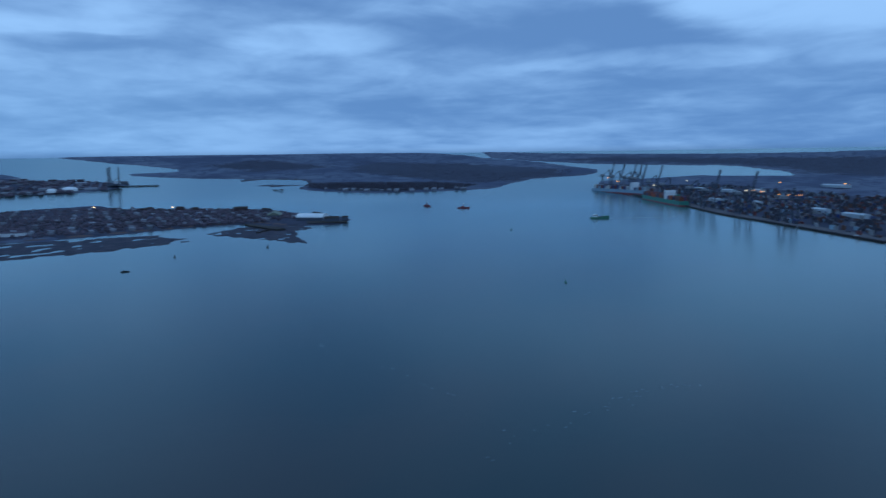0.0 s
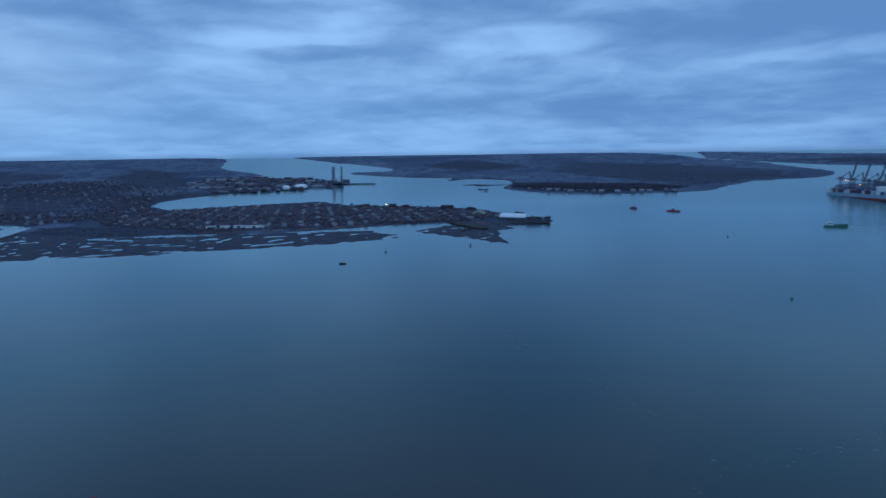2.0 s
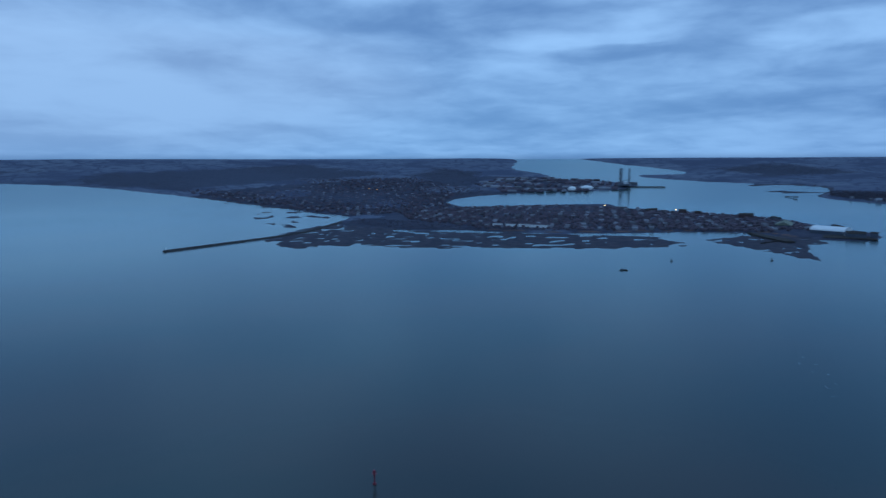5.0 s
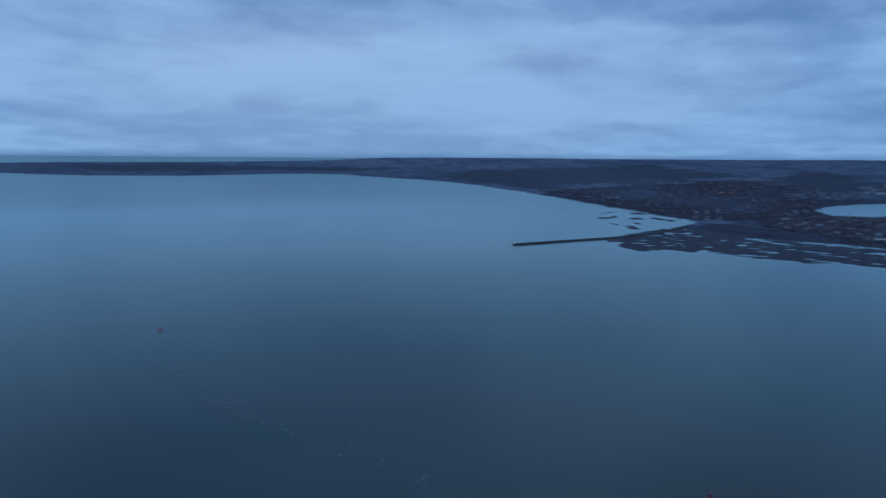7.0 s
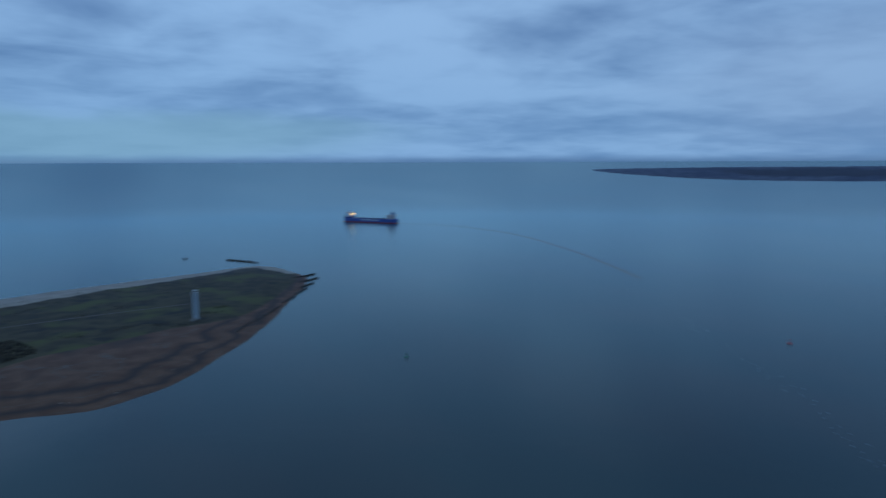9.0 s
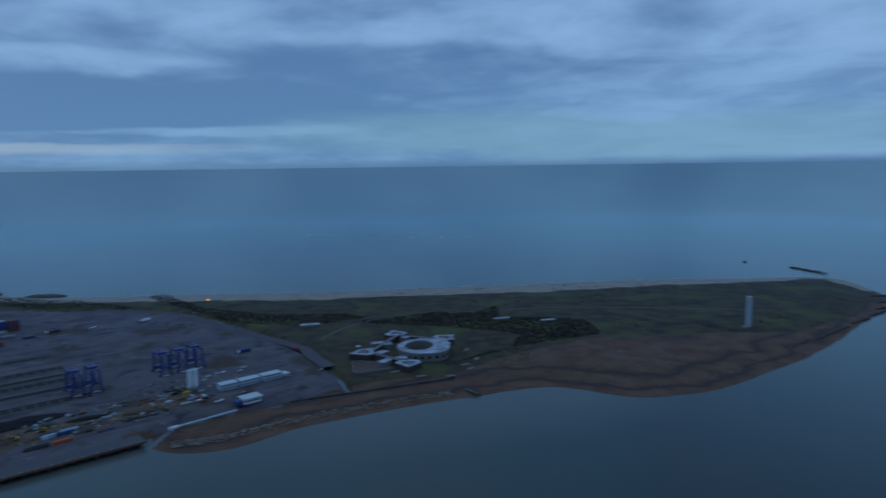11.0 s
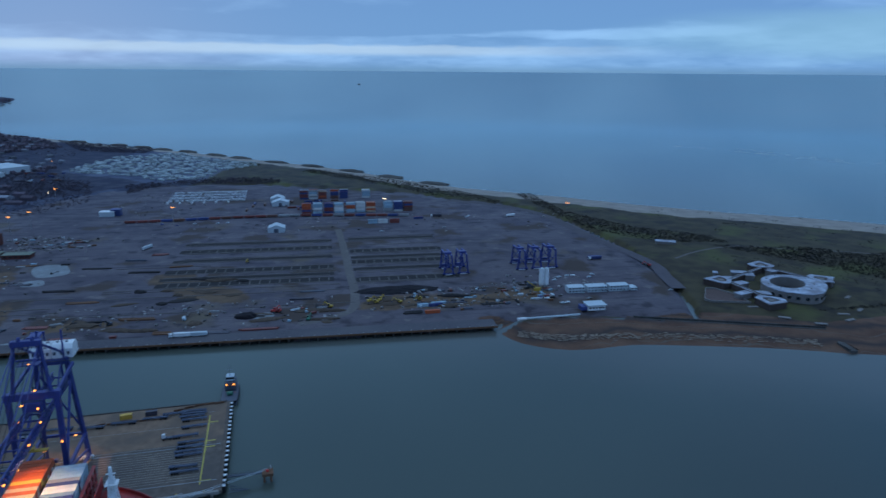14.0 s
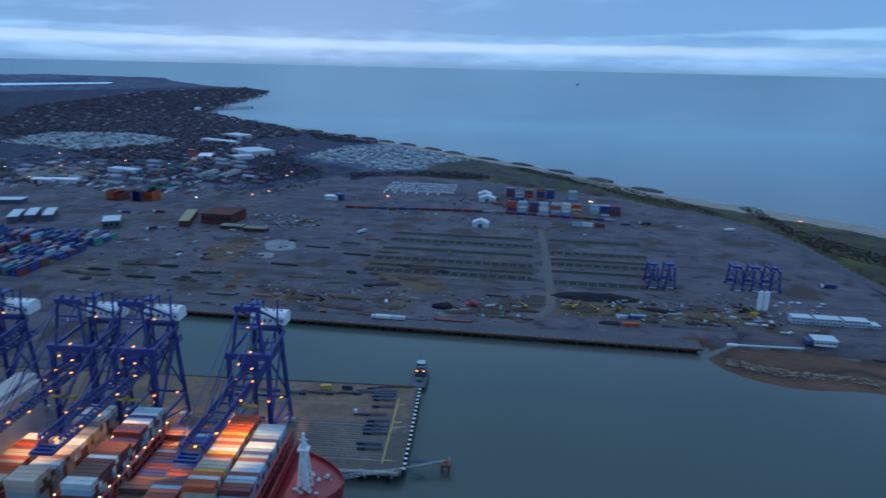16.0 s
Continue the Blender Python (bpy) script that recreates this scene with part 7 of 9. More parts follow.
for x, y, turn in ((-567, -986, 200), (-552, -945, 205), (-526, -905, 215), (-497, -868, 222), (-452, -822, 222), (-404, -772, 225), (-372, -742, 225), (-336, -711, 228)):
    ob = thing("groyne", at(x, y, 0, turn), "low dark timber groyne running down the beach", "groyne", "groynes round the point")
    part("wall", box(bmesh.new(), 6, 0, 0.9, 52, 1.1, 2.4, 0.1), DARK_STONE, ob)
    pile = mesh_of(box(bmesh.new(), 0, 0, 0.9, 0.5, 1.4, 2.8), DARK_STONE, "post")
    for k in range(8):
        hang("post", pile, ob, pose(-18 + k * 5.6, 0, 0))
ob = thing("stone_groyne", at(-568, -1225, 0, 290), "dark rubble groyne at the tip of the spit", "groyne")
rock = bmesh.new()
bmesh.ops.create_icosphere(rock, subdivisions=1, radius=1.0)
rock = mesh_of(rock, DARK_STONE, "rock")
rng = random.Random(3)
for k in range(60):
    hang("rock", rock, ob, pose(rng.uniform(-42, 42), rng.uniform(-3.5, 3.5), 0.6 + rng.random(), rng.uniform(0, 90), rng.uniform(0, 90), 0) @ Matrix.Diagonal((rng.uniform(1, 2.6), rng.uniform(1, 2), rng.uniform(0.8, 1.6), 1)))

# beach clutter and small works
ob = thing("slipway", at(-222, -662, 0.9, 63), "pale concrete slipway crossing the beach", "slipway", kind="structure")
part("ramp", box(bmesh.new(), 0, 0, 0.3, 56, 7, 1.0, 0.2), TRACK, ob)
# a dark rock heap, made in the form of a barge hull with ribs
ob = thing("beach_wreck", at(3, -545, 0.3, -50), "dark rock heap on the beach, built like a hull", "wreck")
part("hull", prism(bmesh.new(), [(-9, -2.6), (6, -3), (10, 0), (6, 3), (-9, 2.6)], -0.6, 1.6), DARK_STONE, ob)
for k in range(9):
    for side in (-1, 1):
        part("rib", beam(bmesh.new(), (-8 + k * 1.8, side * 2.4, 0.8), (-8 + k * 1.8, side * 3.1, 2.6 - 0.1 * k), 0.45), BLACK, ob)
ob = thing("sea_wall", at(85, -541, 0, 27.5), "low weathered concrete sea wall above the beach", "wall", kind="structure")
part("wall", box(bmesh.new(), 0, 0, 3.0, 146, 1.0, 1.9, 0.1), DARK_STONE, ob)
part("apron", box(bmesh.new(), 0, 1.7, 2.2, 146, 2.4, 0.6, 0.1), DARK_STONE, ob)
ob = thing("culvert_pipe", YARD @ pose(-47, -13, 0, 0, 0, 3), "long pale blue pipe along the top of the beach", "pipe")
part("pipe", tube(bmesh.new(), (-26, 0, 0.7), (26, 0, 0.7), 0.8, n=10), PALE_SHEET, ob)
part("collar", tube(bmesh.new(), (20, 0, 0.7), (27, 0, 0.7), 1.2, n=10), WHITE_PAINT, ob)
for x, y, sx, sy, label in ((207, -765, 22, 10, "low white clubhouse among scrub"), (-23, -806, 20, 5, "low white roof half hidden by scrub"), (-79, -799, 17, 5, "low pale bunker roof among scrub"), (127, -668, 4, 6, "small white hut beside the fort")):
    ob = thing("hut", at(x, y, 3.2, 20), label, "hut", "huts on the spit")
    part("wall", box(bmesh.new(), 0, 0, 1.5, sx, sy, 3.0, 0.1), FORT_STONE, ob)
    part("roof", box(bmesh.new(), 0, 0, 3.1, sx + 0.8, sy + 0.8, 0.4, 0.1), FORT_ROOF, ob)


def ribbon(name, line, width, z, material, label, category):
    line = smooth_line(line, 8, closed=False)
    verts, faces = [], []
    for i, p in enumerate(line):
        q = line[min(i + 1, len(line) - 1)] - line[max(i - 1, 0)]
        q = np.array([-q[1], q[0]]) / np.hypot(*q) * width / 2
        for s in (1, -1):
            x, y = p + s * q
            verts.append((x, y, z + level(x, y)))
        if i:
            faces.append((2 * i - 2, 2 * i - 1, 2 * i + 1, 2 * i))
    return tagged(sheet(name, verts, faces, material), label, category, kind="structure")


ROAD = surface("dusty_port_road", (0.074, 0.064, 0.076), 0.85, vary=0.2, grain=0.4, patch=0.03, second=(0.092, 0.080, 0.090))
ribbon("port_road", [(142, -602), (164, -632), (196, -674), (292, -742), (392, -818), (478, -840), (560, -826)], 14, 4.05, ROAD, "grey port road along the edge of the grass", "road")
ribbon("footpath", [(177, -705), (165, -753), (137, -801), (86, -823), (0, -860), (-133, -885), (-342, -875)], 3.0, 3.75, TRACK, "pale sandy footpath across the grass", "path")

# lilac cast and lift in the twig colour stand in for haze
BARE = surface("bare_winter_twigs", (0.070, 0.058, 0.076), 0.95, vary=0.3, grain=0.3, patch=0.05, island=0.35)
SCRUB = surface("dark_scrub_leaves", (0.032, 0.028, 0.024), 0.95, vary=0.3, grain=0.3, patch=0.05, island=0.4)


def thicket(name, spots, material, label, category):
    """Woodland or scrub too dense to count: each plant a stem and a loose crown of small leaf clumps. spots: x, y, z, height."""
    rng = random.Random(len(spots))
    verts, faces = [], []
    for x, y, z, h in spots:
        z += level(x, y)
        i = len(verts)
        w = 0.03 * h
        verts += [(x - w, y, z), (x + w, y - w, z), (x + w, y + w, z), (x, y, z + h * 0.7)]
        faces += [(i, i + 1, i + 3), (i + 1, i + 2, i + 3), (i + 2, i, i + 3)]
        for k in range(11):
            a, e = rng.uniform(0, math.tau), rng.random()
            r = h * 0.42 * math.sqrt(rng.random())
            cx, cy, cz = x + r * math.cos(a), y + r * math.sin(a), z + h * (0.22 + 0.7 * e) * (1 - 0.35 * r / (0.42 * h))
            s = h * rng.uniform(0.13, 0.24)
            i = len(verts)
            for q in range(4):
                verts.append((cx + s * rng.uniform(-1, 1), cy + s * rng.uniform(-1, 1), cz + s * rng.uniform(-0.8, 0.8)))
            faces += [(i, i + 1, i + 2), (i, i + 2, i + 3), (i, i + 3, i + 1), (i + 1, i + 3, i + 2)]
    return tagged(sheet(name, verts, faces, material), label, category, kind="stuff")


def scatter(poly, count, seed, z, h0, h1):
    rng = np.random.RandomState(seed)
    p = np.array(poly)
    lo, hi = p.min(0), p.max(0)
    out = []
    while len(out) < count:
        q = rng.uniform(lo, hi, (count, 2))
        ok = inside(q[:, 0], q[:, 1], poly)
        out += [(x, y, z, rng.uniform(h0, h1)) for x, y in q[ok]]
    return out[:count]


spots = scatter(SPIT_WOOD[0], 5600, 1, 3.0, 1.2, 3.2) + scatter(SPIT_WOOD[1], 2200, 2, 3.0, 1.4, 3.4) + scatter(SPIT_WOOD[2], 2600, 3, 3.0, 1.2, 3.2)
spots += [(x + random.gauss(0, 5), y + random.gauss(0, 5), 3.0, random.uniform(1, 2.5)) for x, y, *_ in scatter([(-300, -900), (-100, -850), (260, -860), (420, -900), (300, -970), (0, -1040), (-400, -1080), (-480, -980)], 90, 9, 3, 1, 2) for _ in range(9)]
spots += [(x + random.gauss(0, 9), y + random.gauss(0, 5), 2.8, random.uniform(1.2, 3.0)) for x, y in ((-230, -790), (-262, -780), (-285, -760), (-180, -790), (-330, -800), (-360, -830)) for _ in range(40)]
rng = random.Random(77)
for k in range(420):
    a, r = rng.uniform(0, math.tau), rng.uniform(84, 118)
    if math.sin(a) < 0.55 and math.cos(a) < 0.75:
        spots.append((66 + r * math.cos(a), -662 + r * math.sin(a) * 0.9, 3.0, rng.uniform(1.2, 2.8)))
thicket("scrub", spots, SCRUB, "dark low scrub and brambles on the grassland", "scrub")
# clumps of rock and scrub along the far beach
for k, (x, y) in enumerate(((1856, -927), (1698, -950), (1600, -958), (1516, -962), (1432, -972), (1323, -972), (1235, -972), (1118, -974), (1012, -980), (901, -978), (790, -968), (680, -958))):
    bm = bmesh.new()
    bmesh.ops.create_icosphere(bm, subdivisions=3, radius=1.0, matrix=Matrix.Diagonal((30, 13, 3.6, 1)))
    for v in bm.verts:
        v.co *= 1 + 0.3 * noise.noise(v.co * 0.12 + Vector((k * 5.0, 0, 0)))
    ob = part("rock_groyne", bm, DARK_STONE)
    ob.matrix_basis = at(x, y, 0.4, 5)
    tagged(ob, "rounded dark rock groyne on the shingle beach", "groyne", "rock groynes along the beach")

# ---------------------------------------------------------------- resort behind the beach
# roof colour leans lilac to carry the haze over the towns
ROOFS = surface("mixed_town_roofs", (0.086, 0.068, 0.088), 0.85, vary=0.2, grain=0.2, patch=0.02, island=0.38)
PALE_ROOFS = surface("pale_town_walls", (0.17, 0.18, 0.21), 0.8, vary=0.2, grain=0.2, patch=0.05, island=0.5)
CARAVAN = surface("caravan_panels", (0.27, 0.32, 0.33), 0.6, vary=0.12, grain=0.3, patch=0.05, island=0.35)


def town(name, spots, material, label, category="houses"):
    """Houses too many to count, each a walled body with a pitched roof. spots: x, y, z, length, width, height, turn."""
    verts, faces = [], []
    for x, y, z, sx, sy, h, turn in spots:
        z += level(x, y)
        c, s = math.cos(turn), math.sin(turn)
        i = len(verts)
        for px in (-sx / 2, sx / 2):
            for py, pz in ((-sy / 2, -1), (sy / 2, -1), (sy / 2, h * 0.65), (0, h), (-sy / 2, h * 0.65)):
                verts.append((x + c * px - s * py, y + s * px + c * py, z + pz))
        faces += [(i, i + 4, i + 3, i + 2, i + 1), (i + 5, i + 6, i + 7, i + 8, i + 9)]
        faces += [(i + k, i + (k + 1) % 5, i + 5 + (k + 1) % 5, i + 5 + k) for k in range(5)]
    return tagged(sheet(name, verts, faces, material), label, category, kind="stuff")


def streets(poly, seed, gap, row, angle, z, size, keep=0.85):
    """Plots along parallel streets inside an outline."""
    rng = random.Random(seed)
    p = np.array(poly, float)
    c0 = p.mean(0)
    c, s = math.cos(angle), math.sin(angle)
    span = np.abs(p - c0).max() * 1.5
    xs, ys = np.arange(-span, span, gap), np.arange(-span, span, row)
    gx, gy = np.meshgrid(xs, ys)
    wx, wy = c0[0] + c * gx - s * gy, c0[1] + s * gx + c * gy
    ok = inside(wx.ravel(), wy.ravel(), poly)
    out = []
    for x, y in zip(wx.ravel()[ok], wy.ravel()[ok]):
        if rng.random() < keep:
            k = rng.uniform(0.75, 1.3)
            out.append((x + rng.uniform(-2, 2), y + rng.uniform(-3, 3), z, size[0] * k, size[1] * rng.uniform(0.85, 1.1), size[2] * rng.uniform(0.8, 1.3),
                        angle + rng.choice((0, 0, 0, math.pi / 2)) + rng.uniform(-0.15, 0.15)))
    return out


park = [(1293, -608), (1370, -700), (1430, -800), (1395, -929), (1240, -905), (1130, -925), (1072, -900), (1090, -820), (1020, -735), (1049, -663), (1180, -660)]
town("caravan_park", streets(park, 5, 12.5, 10.5, 0.35, 3.4, (9.5, 3.6, 3.0), 0.68), CARAVAN, "close rows of pale static caravans near the beach", "caravans")
park2 = [(1750, -500), (1950, -420), (2050, -250), (1850, -120), (1600, -250), (1650, -420)]
town("caravan_park", streets(park2, 6, 13, 12, 0.5, 3.4, (10.5, 4.2, 3.2), 0.8), CARAVAN, "close rows of pale static caravans inland", "caravans")
near_town = [(1320, -600), (1560, -780), (1972, -880), (2304, -860), (2300, -500), (1900, -150), (1450, -250), (1330, -450)]
far_town = [(2304, -860), (2650, -860), (2900, -1010), (3300, -1370), (3520, -1340), (3450, -800), (3000, -300), (2300, -100), (1950, -150), (2300, -500)]
plots = [p for p in streets(near_town, 7, 14, 21, 0.2, 4.0, (9, 6, 5.2), 0.8)
         if not inside(np.array([p[0]]), np.array([p[1]]), park)[0] and not inside(np.array([p[0]]), np.array([p[1]]), park2)[0] and not (1380 < p[0] < 1700 and -860 < p[1] < -600)]
town("resort_houses", plots, ROOFS, "crowded dark-roofed houses of the resort")
town("resort_houses", streets(near_town, 8, 46, 52, 0.3, 4.0, (13, 7, 5.5), 0.5), PALE_ROOFS, "pale blocks scattered among the resort's houses")
town("resort_houses", streets(far_town, 9, 16, 24, 0.25, 5.0, (9.5, 6, 5.0), 0.8), ROOFS, "far dark-roofed houses on the headland")
town("resort_houses", streets(far_town, 10, 62, 70, 0.3, 5.0, (15, 8, 7), 0.45), PALE_ROOFS, "far pale blocks on the headland")
industry = [(1010, -480), (1300, -470), (1420, -240), (1400, 60), (1250, -60), (1080, -240)]
town("works_sheds", streets(industry, 12, 44, 40, 0.5, 4.0, (28, 16, 7), 0.5), PALE_ROOFS, "low pale works sheds and trailers beside the port", "sheds")
town("works_sheds", streets(industry, 13, 36, 30, 0.5, 4.0, (20, 12, 6), 0.5), ROOFS, "low dark works sheds beside the port", "sheds")


def flat_shed(x, y, sx, sy, h, turn, wall, roof, label):
    ob = thing("warehouse", at(x, y, 3.8, turn), label, "building", "large sheds")
    part("wall", box(bmesh.new(), 0, 0, h / 2, sx, sy, h), wall, ob)
    bays = max(2, int(sx / 18))
    for k in range(bays):
        part("roof_bay", box(bmesh.new(), -sx / 2 + (k + 0.5) * sx / bays, 0, h + 0.4, sx / bays - 0.8, sy + 0.8, 0.8, 0.15), roof, ob)
    for k in range(4):
        part("door", box(bmesh.new(), -sx / 2 + (k + 0.5) * sx / 4, sy / 2 + 0.05, 2.2, 5, 0.12, 4.4), STEEL_DARK, ob)
    return ob


flat_shed(1385, -545, 78, 60, 11, 5, PALE_SHEET, PALE_SHEET, "large pale flat-roofed supermarket shed")
flat_shed(1330, -500, 30, 40, 7, 5, PALE_SHEET, PALE_SHEET, "pale low shed joined to a larger one")
flat_shed(1250, -260, 60, 20, 7, 30, PALE_SHEET, PALE_SHEET, "white industrial shed beside the port")
flat_shed(1740, -640, 70, 40, 8, 15, PALE_SHEET, PALE_SHEET, "pale blue leisure hall near the beach")
flat_shed(1640, -560, 120, 24, 6, 20, PALE_SHEET, PALE_SHEET, "long pale blue shed near the beach")
flat_shed(2720, -840, 60, 20, 9, -20, WHITE_PAINT, WHITE_PAINT, "white hall at the landward end of the pier")

wood = scatter([(985, -560), (1060, -600), (1040, -650), (1005, -735), (960, -790), (900, -800), (880, -770), (980, -690), (1000, -620)], 700, 21, 3.4, 3, 6.5)
wood += scatter([(1080, -560), (1300, -590), (1330, -480), (1200, -420), (1060, -480)], 700, 22, 3.6, 3, 6)
wood += scatter([(1450, -870), (1600, -800), (1760, -850), (1900, -890), (1700, -915), (1500, -945)], 900, 23, 3.4, 3, 7)
wood += scatter(near_town, 2000, 24, 4.0, 2.2, 4.6) + scatter(far_town, 2400, 25, 5.0, 2.2, 4.8) + scatter(park, 260, 27, 3.4, 2.5, 5) + scatter(park2, 200, 28, 3.4, 2.5, 5)
wood += scatter([(2000, -300), (2900, -300), (3400, 0), (3200, 500), (2000, 500), (1500, 150)], 4600, 26, 4.0, 4, 8)
wood += scatter([(1031, -340), (1214, -454), (1223, -537), (1152, -588), (964, -492), (928, -391), (957, -327)], 1500, 29, 3.6, 1.5, 4.2)
thicket("winter_trees", wood, BARE, "bare brown winter trees and hedges in the town", "trees")

ob = thing("pier", at(2785, -1000, 0, -86), "long low seaside pier on thin piles", "pier")
part("deck", box(bmesh.new(), 0, 0, 6.0, 190, 9, 1.2), STEEL_DARK, ob)
for k in range(14):
    part("trestle", box(bmesh.new(), -91 + k * 14, 0, 2.0, 1.0, 7, 8), STEEL_DARK, ob)
for x, y in ((1010, -455), (1230, -330), (1320, -215), (1420, -340), (1500, -420), (1180, -110), (1560, -560), (1120, -40), (1480, -60), (1660, -640), (1310, -90)):
    lamp_post(x, y, 4.0, 14, arm=2.0, glow=WHITE_LAMP, size=0.8, label="street lamp among the town's roofs, lit warm white")
# the river beyond the headland
river = [(3720, -100), (3751, -268), (3781, -501), (3795, -740), (3850, -770), (3848, -500), (3835, -275), (3800, -100)]
bm = bmesh.new()
f = bm.faces.new([bm.verts.new((x, y, level(x, y) + 5.0)) for x, y in river])
bmesh.ops.triangulate(bm, faces=bm.faces[:])
bmesh.ops.recalc_face_normals(bm, faces=bm.faces[:])
tagged(part("river", bm, WATER), "pale strip of river beyond the town", "water", kind="structure")

# ---------------------------------------------------------------- old town across the harbour
WET_STONE = surface("wet_dark_stone", (0.042, 0.040, 0.044), 0.9, vary=0.35, grain=0.4, patch=0.06)


def build_breakwater():
    line = smooth_line([(-1494, 234), (-1560, 363), (-1644, 523), (-1736, 640), (-1850, 735), (-1920, 800)], 4, closed=False)
    ob = thing("breakwater", Matrix(), "long dark stone breakwater running out from the shore", "breakwater", kind="structure")
    for k in range(len(line) - 1):
        a, b = line[k], line[k + 1]
        d = b - a
        m = pose((a[0] + b[0]) / 2, (a[1] + b[1]) / 2, 0, 0, 0, math.degrees(math.atan2(d[1], d[0])))
        n = math.hypot(*d) + 1.5
        bm = bmesh.new()
        w0, w1 = 7.0 + k * 0.35, 3.2
        vs = [bm.verts.new(m @ Vector(p)) for p in ((-n / 2, -w0, -2), (n / 2, -w0, -2), (n / 2, w0, -2), (-n / 2, w0, -2), (-n / 2, -w1, 3.4), (n / 2, -w1, 3.4), (n / 2, w1, 3.4), (-n / 2, w1, 3.4))]
        for q in ((0, 1, 5, 4), (1, 2, 6, 5), (2, 3, 7, 6), (3, 0, 4, 7), (4, 5, 6, 7), (3, 2, 1, 0)):
            bm.faces.new([vs[i] for i in q])
        part("stone_bank", bm, WET_STONE, ob)
    part("beacon", tube(bmesh.new(), (-1496, 238, 3), (-1496, 238, 9), 0.4, 0.3), WHITE_PAINT, ob)


build_breakwater()

west_town = [(-1868, 1008), (-1526, 1044), (-1362, 1204), (-1241, 1380), (-1160, 1500), (-1040, 1620), (-1000, 1760), (-1200, 1940), (-1380, 2000), (-1620, 1950),
             (-1900, 1940), (-2100, 1800), (-2190, 1600), (-2240, 1460), (-2100, 1100)]
upland = [(-2100, 930), (-2600, 850), (-3000, 720), (-3400, 600), (-3700, 1200), (-3500, 1900), (-2900, 1900), (-2640, 1650), (-2480, 1500), (-2260, 1440), (-2120, 1100)]
works = [(-2600, 1950), (-2560, 2150), (-2450, 2300), (-2420, 2500), (-2520, 2680), (-2740, 2660), (-3000, 2560), (-3200, 2300), (-3000, 2000)]
town("old_town_houses", streets(west_town, 41, 13, 18, 0.9, 3.6, (8.5, 6, 5.0), 0.62), ROOFS, "crowded dark-roofed houses of the old town")
town("old_town_houses", streets(west_town, 42, 44, 46, 0.8, 3.6, (12, 5, 7), 0.5), PALE_ROOFS, "pale houses scattered through the old town")
town("hill_town_houses", streets(upland, 43, 18, 28, 0.5, 4.5, (9, 6, 5.0), 0.62), ROOFS, "far dark-roofed houses on the rising ground")
town("hill_town_houses", streets(upland, 44, 52, 54, 0.4, 4.5, (11, 6, 5.5), 0.5), PALE_ROOFS, "far pale houses on the rising ground")
town("port_sheds", streets(works, 45, 60, 70, 0.7, 4.0, (44, 20, 10), 0.55), PALE_ROOFS, "pale sheds and tanks of the far ferry port", "sheds")
town("port_sheds", streets(works, 46, 42, 44, 0.7, 4.0, (30, 16, 9), 0.6), ROOFS, "dark sheds of the far ferry port", "sheds")
trees = scatter(west_town, 2000, 51, 3.6, 2.5, 5) + scatter(upland, 5200, 52, 5.0, 3, 6)
trees += scatter(POINT_WOOD, 1300, 53, 3.6, 2.0, 4.5)
trees += scatter([(-3400, 600), (-3900, 100), (-4300, 300), (-4500, 1600), (-3700, 1900), (-3600, 1200)], 4000, 54, 5.0, 3, 6)
trees += scatter([(-2640, 1650), (-2700, 1900), (-3000, 2000), (-3500, 2400), (-3900, 2300), (-3600, 1900), (-2900, 1850)], 2600, 55, 4.5, 3, 6)
thicket("winter_trees", trees, BARE, "bare winter trees among the old town's roofs", "trees")


def build_curved_shed():
    ob = thing("warehouse", at(-940, 1690, 3.2, 6), "large pale barrel-roofed warehouse at the pier", "building")
    bm = bmesh.new()
    n, half, h, long_ = 16, 22, 19, 80
    rings = []
    for x in (-long_ / 2, long_ / 2):
        pts = [(-half, 0)] + [(-half * math.cos(math.pi * k / n), 9 + (h - 9) * math.sin(math.pi * k / n)) for k in range(n + 1)] + [(half, 0)]
        rings.append([bm.verts.new((x, y, z)) for y, z in pts])
    for k in range(len(rings[0]) - 1):
        bm.faces.new((rings[0][k], rings[0][k + 1], rings[1][k + 1], rings[1][k]))
    bm.faces.new(rings[0][::-1])
    bm.faces.new(rings[1])
    bmesh.ops.recalc_face_normals(bm, faces=bm.faces[:])
    part("roof", bm, WHITE_PAINT, ob, "pale curved metal roof")
    part("gable_wall", box(bmesh.new(), long_ / 2 + 0.3, 0, 5, 0.6, half * 2 - 2, 10), STEEL_DARK, ob)
    part("gable_wall", box(bmesh.new(), -long_ / 2 - 0.3, 0, 5, 0.6, half * 2 - 2, 10), STEEL_DARK, ob)
    for s in (-1, 1):
        part("side_wall", box(bmesh.new(), 0, s * (half + 0.3), 4.5, long_, 0.6, 9), STEEL_DARK, ob)


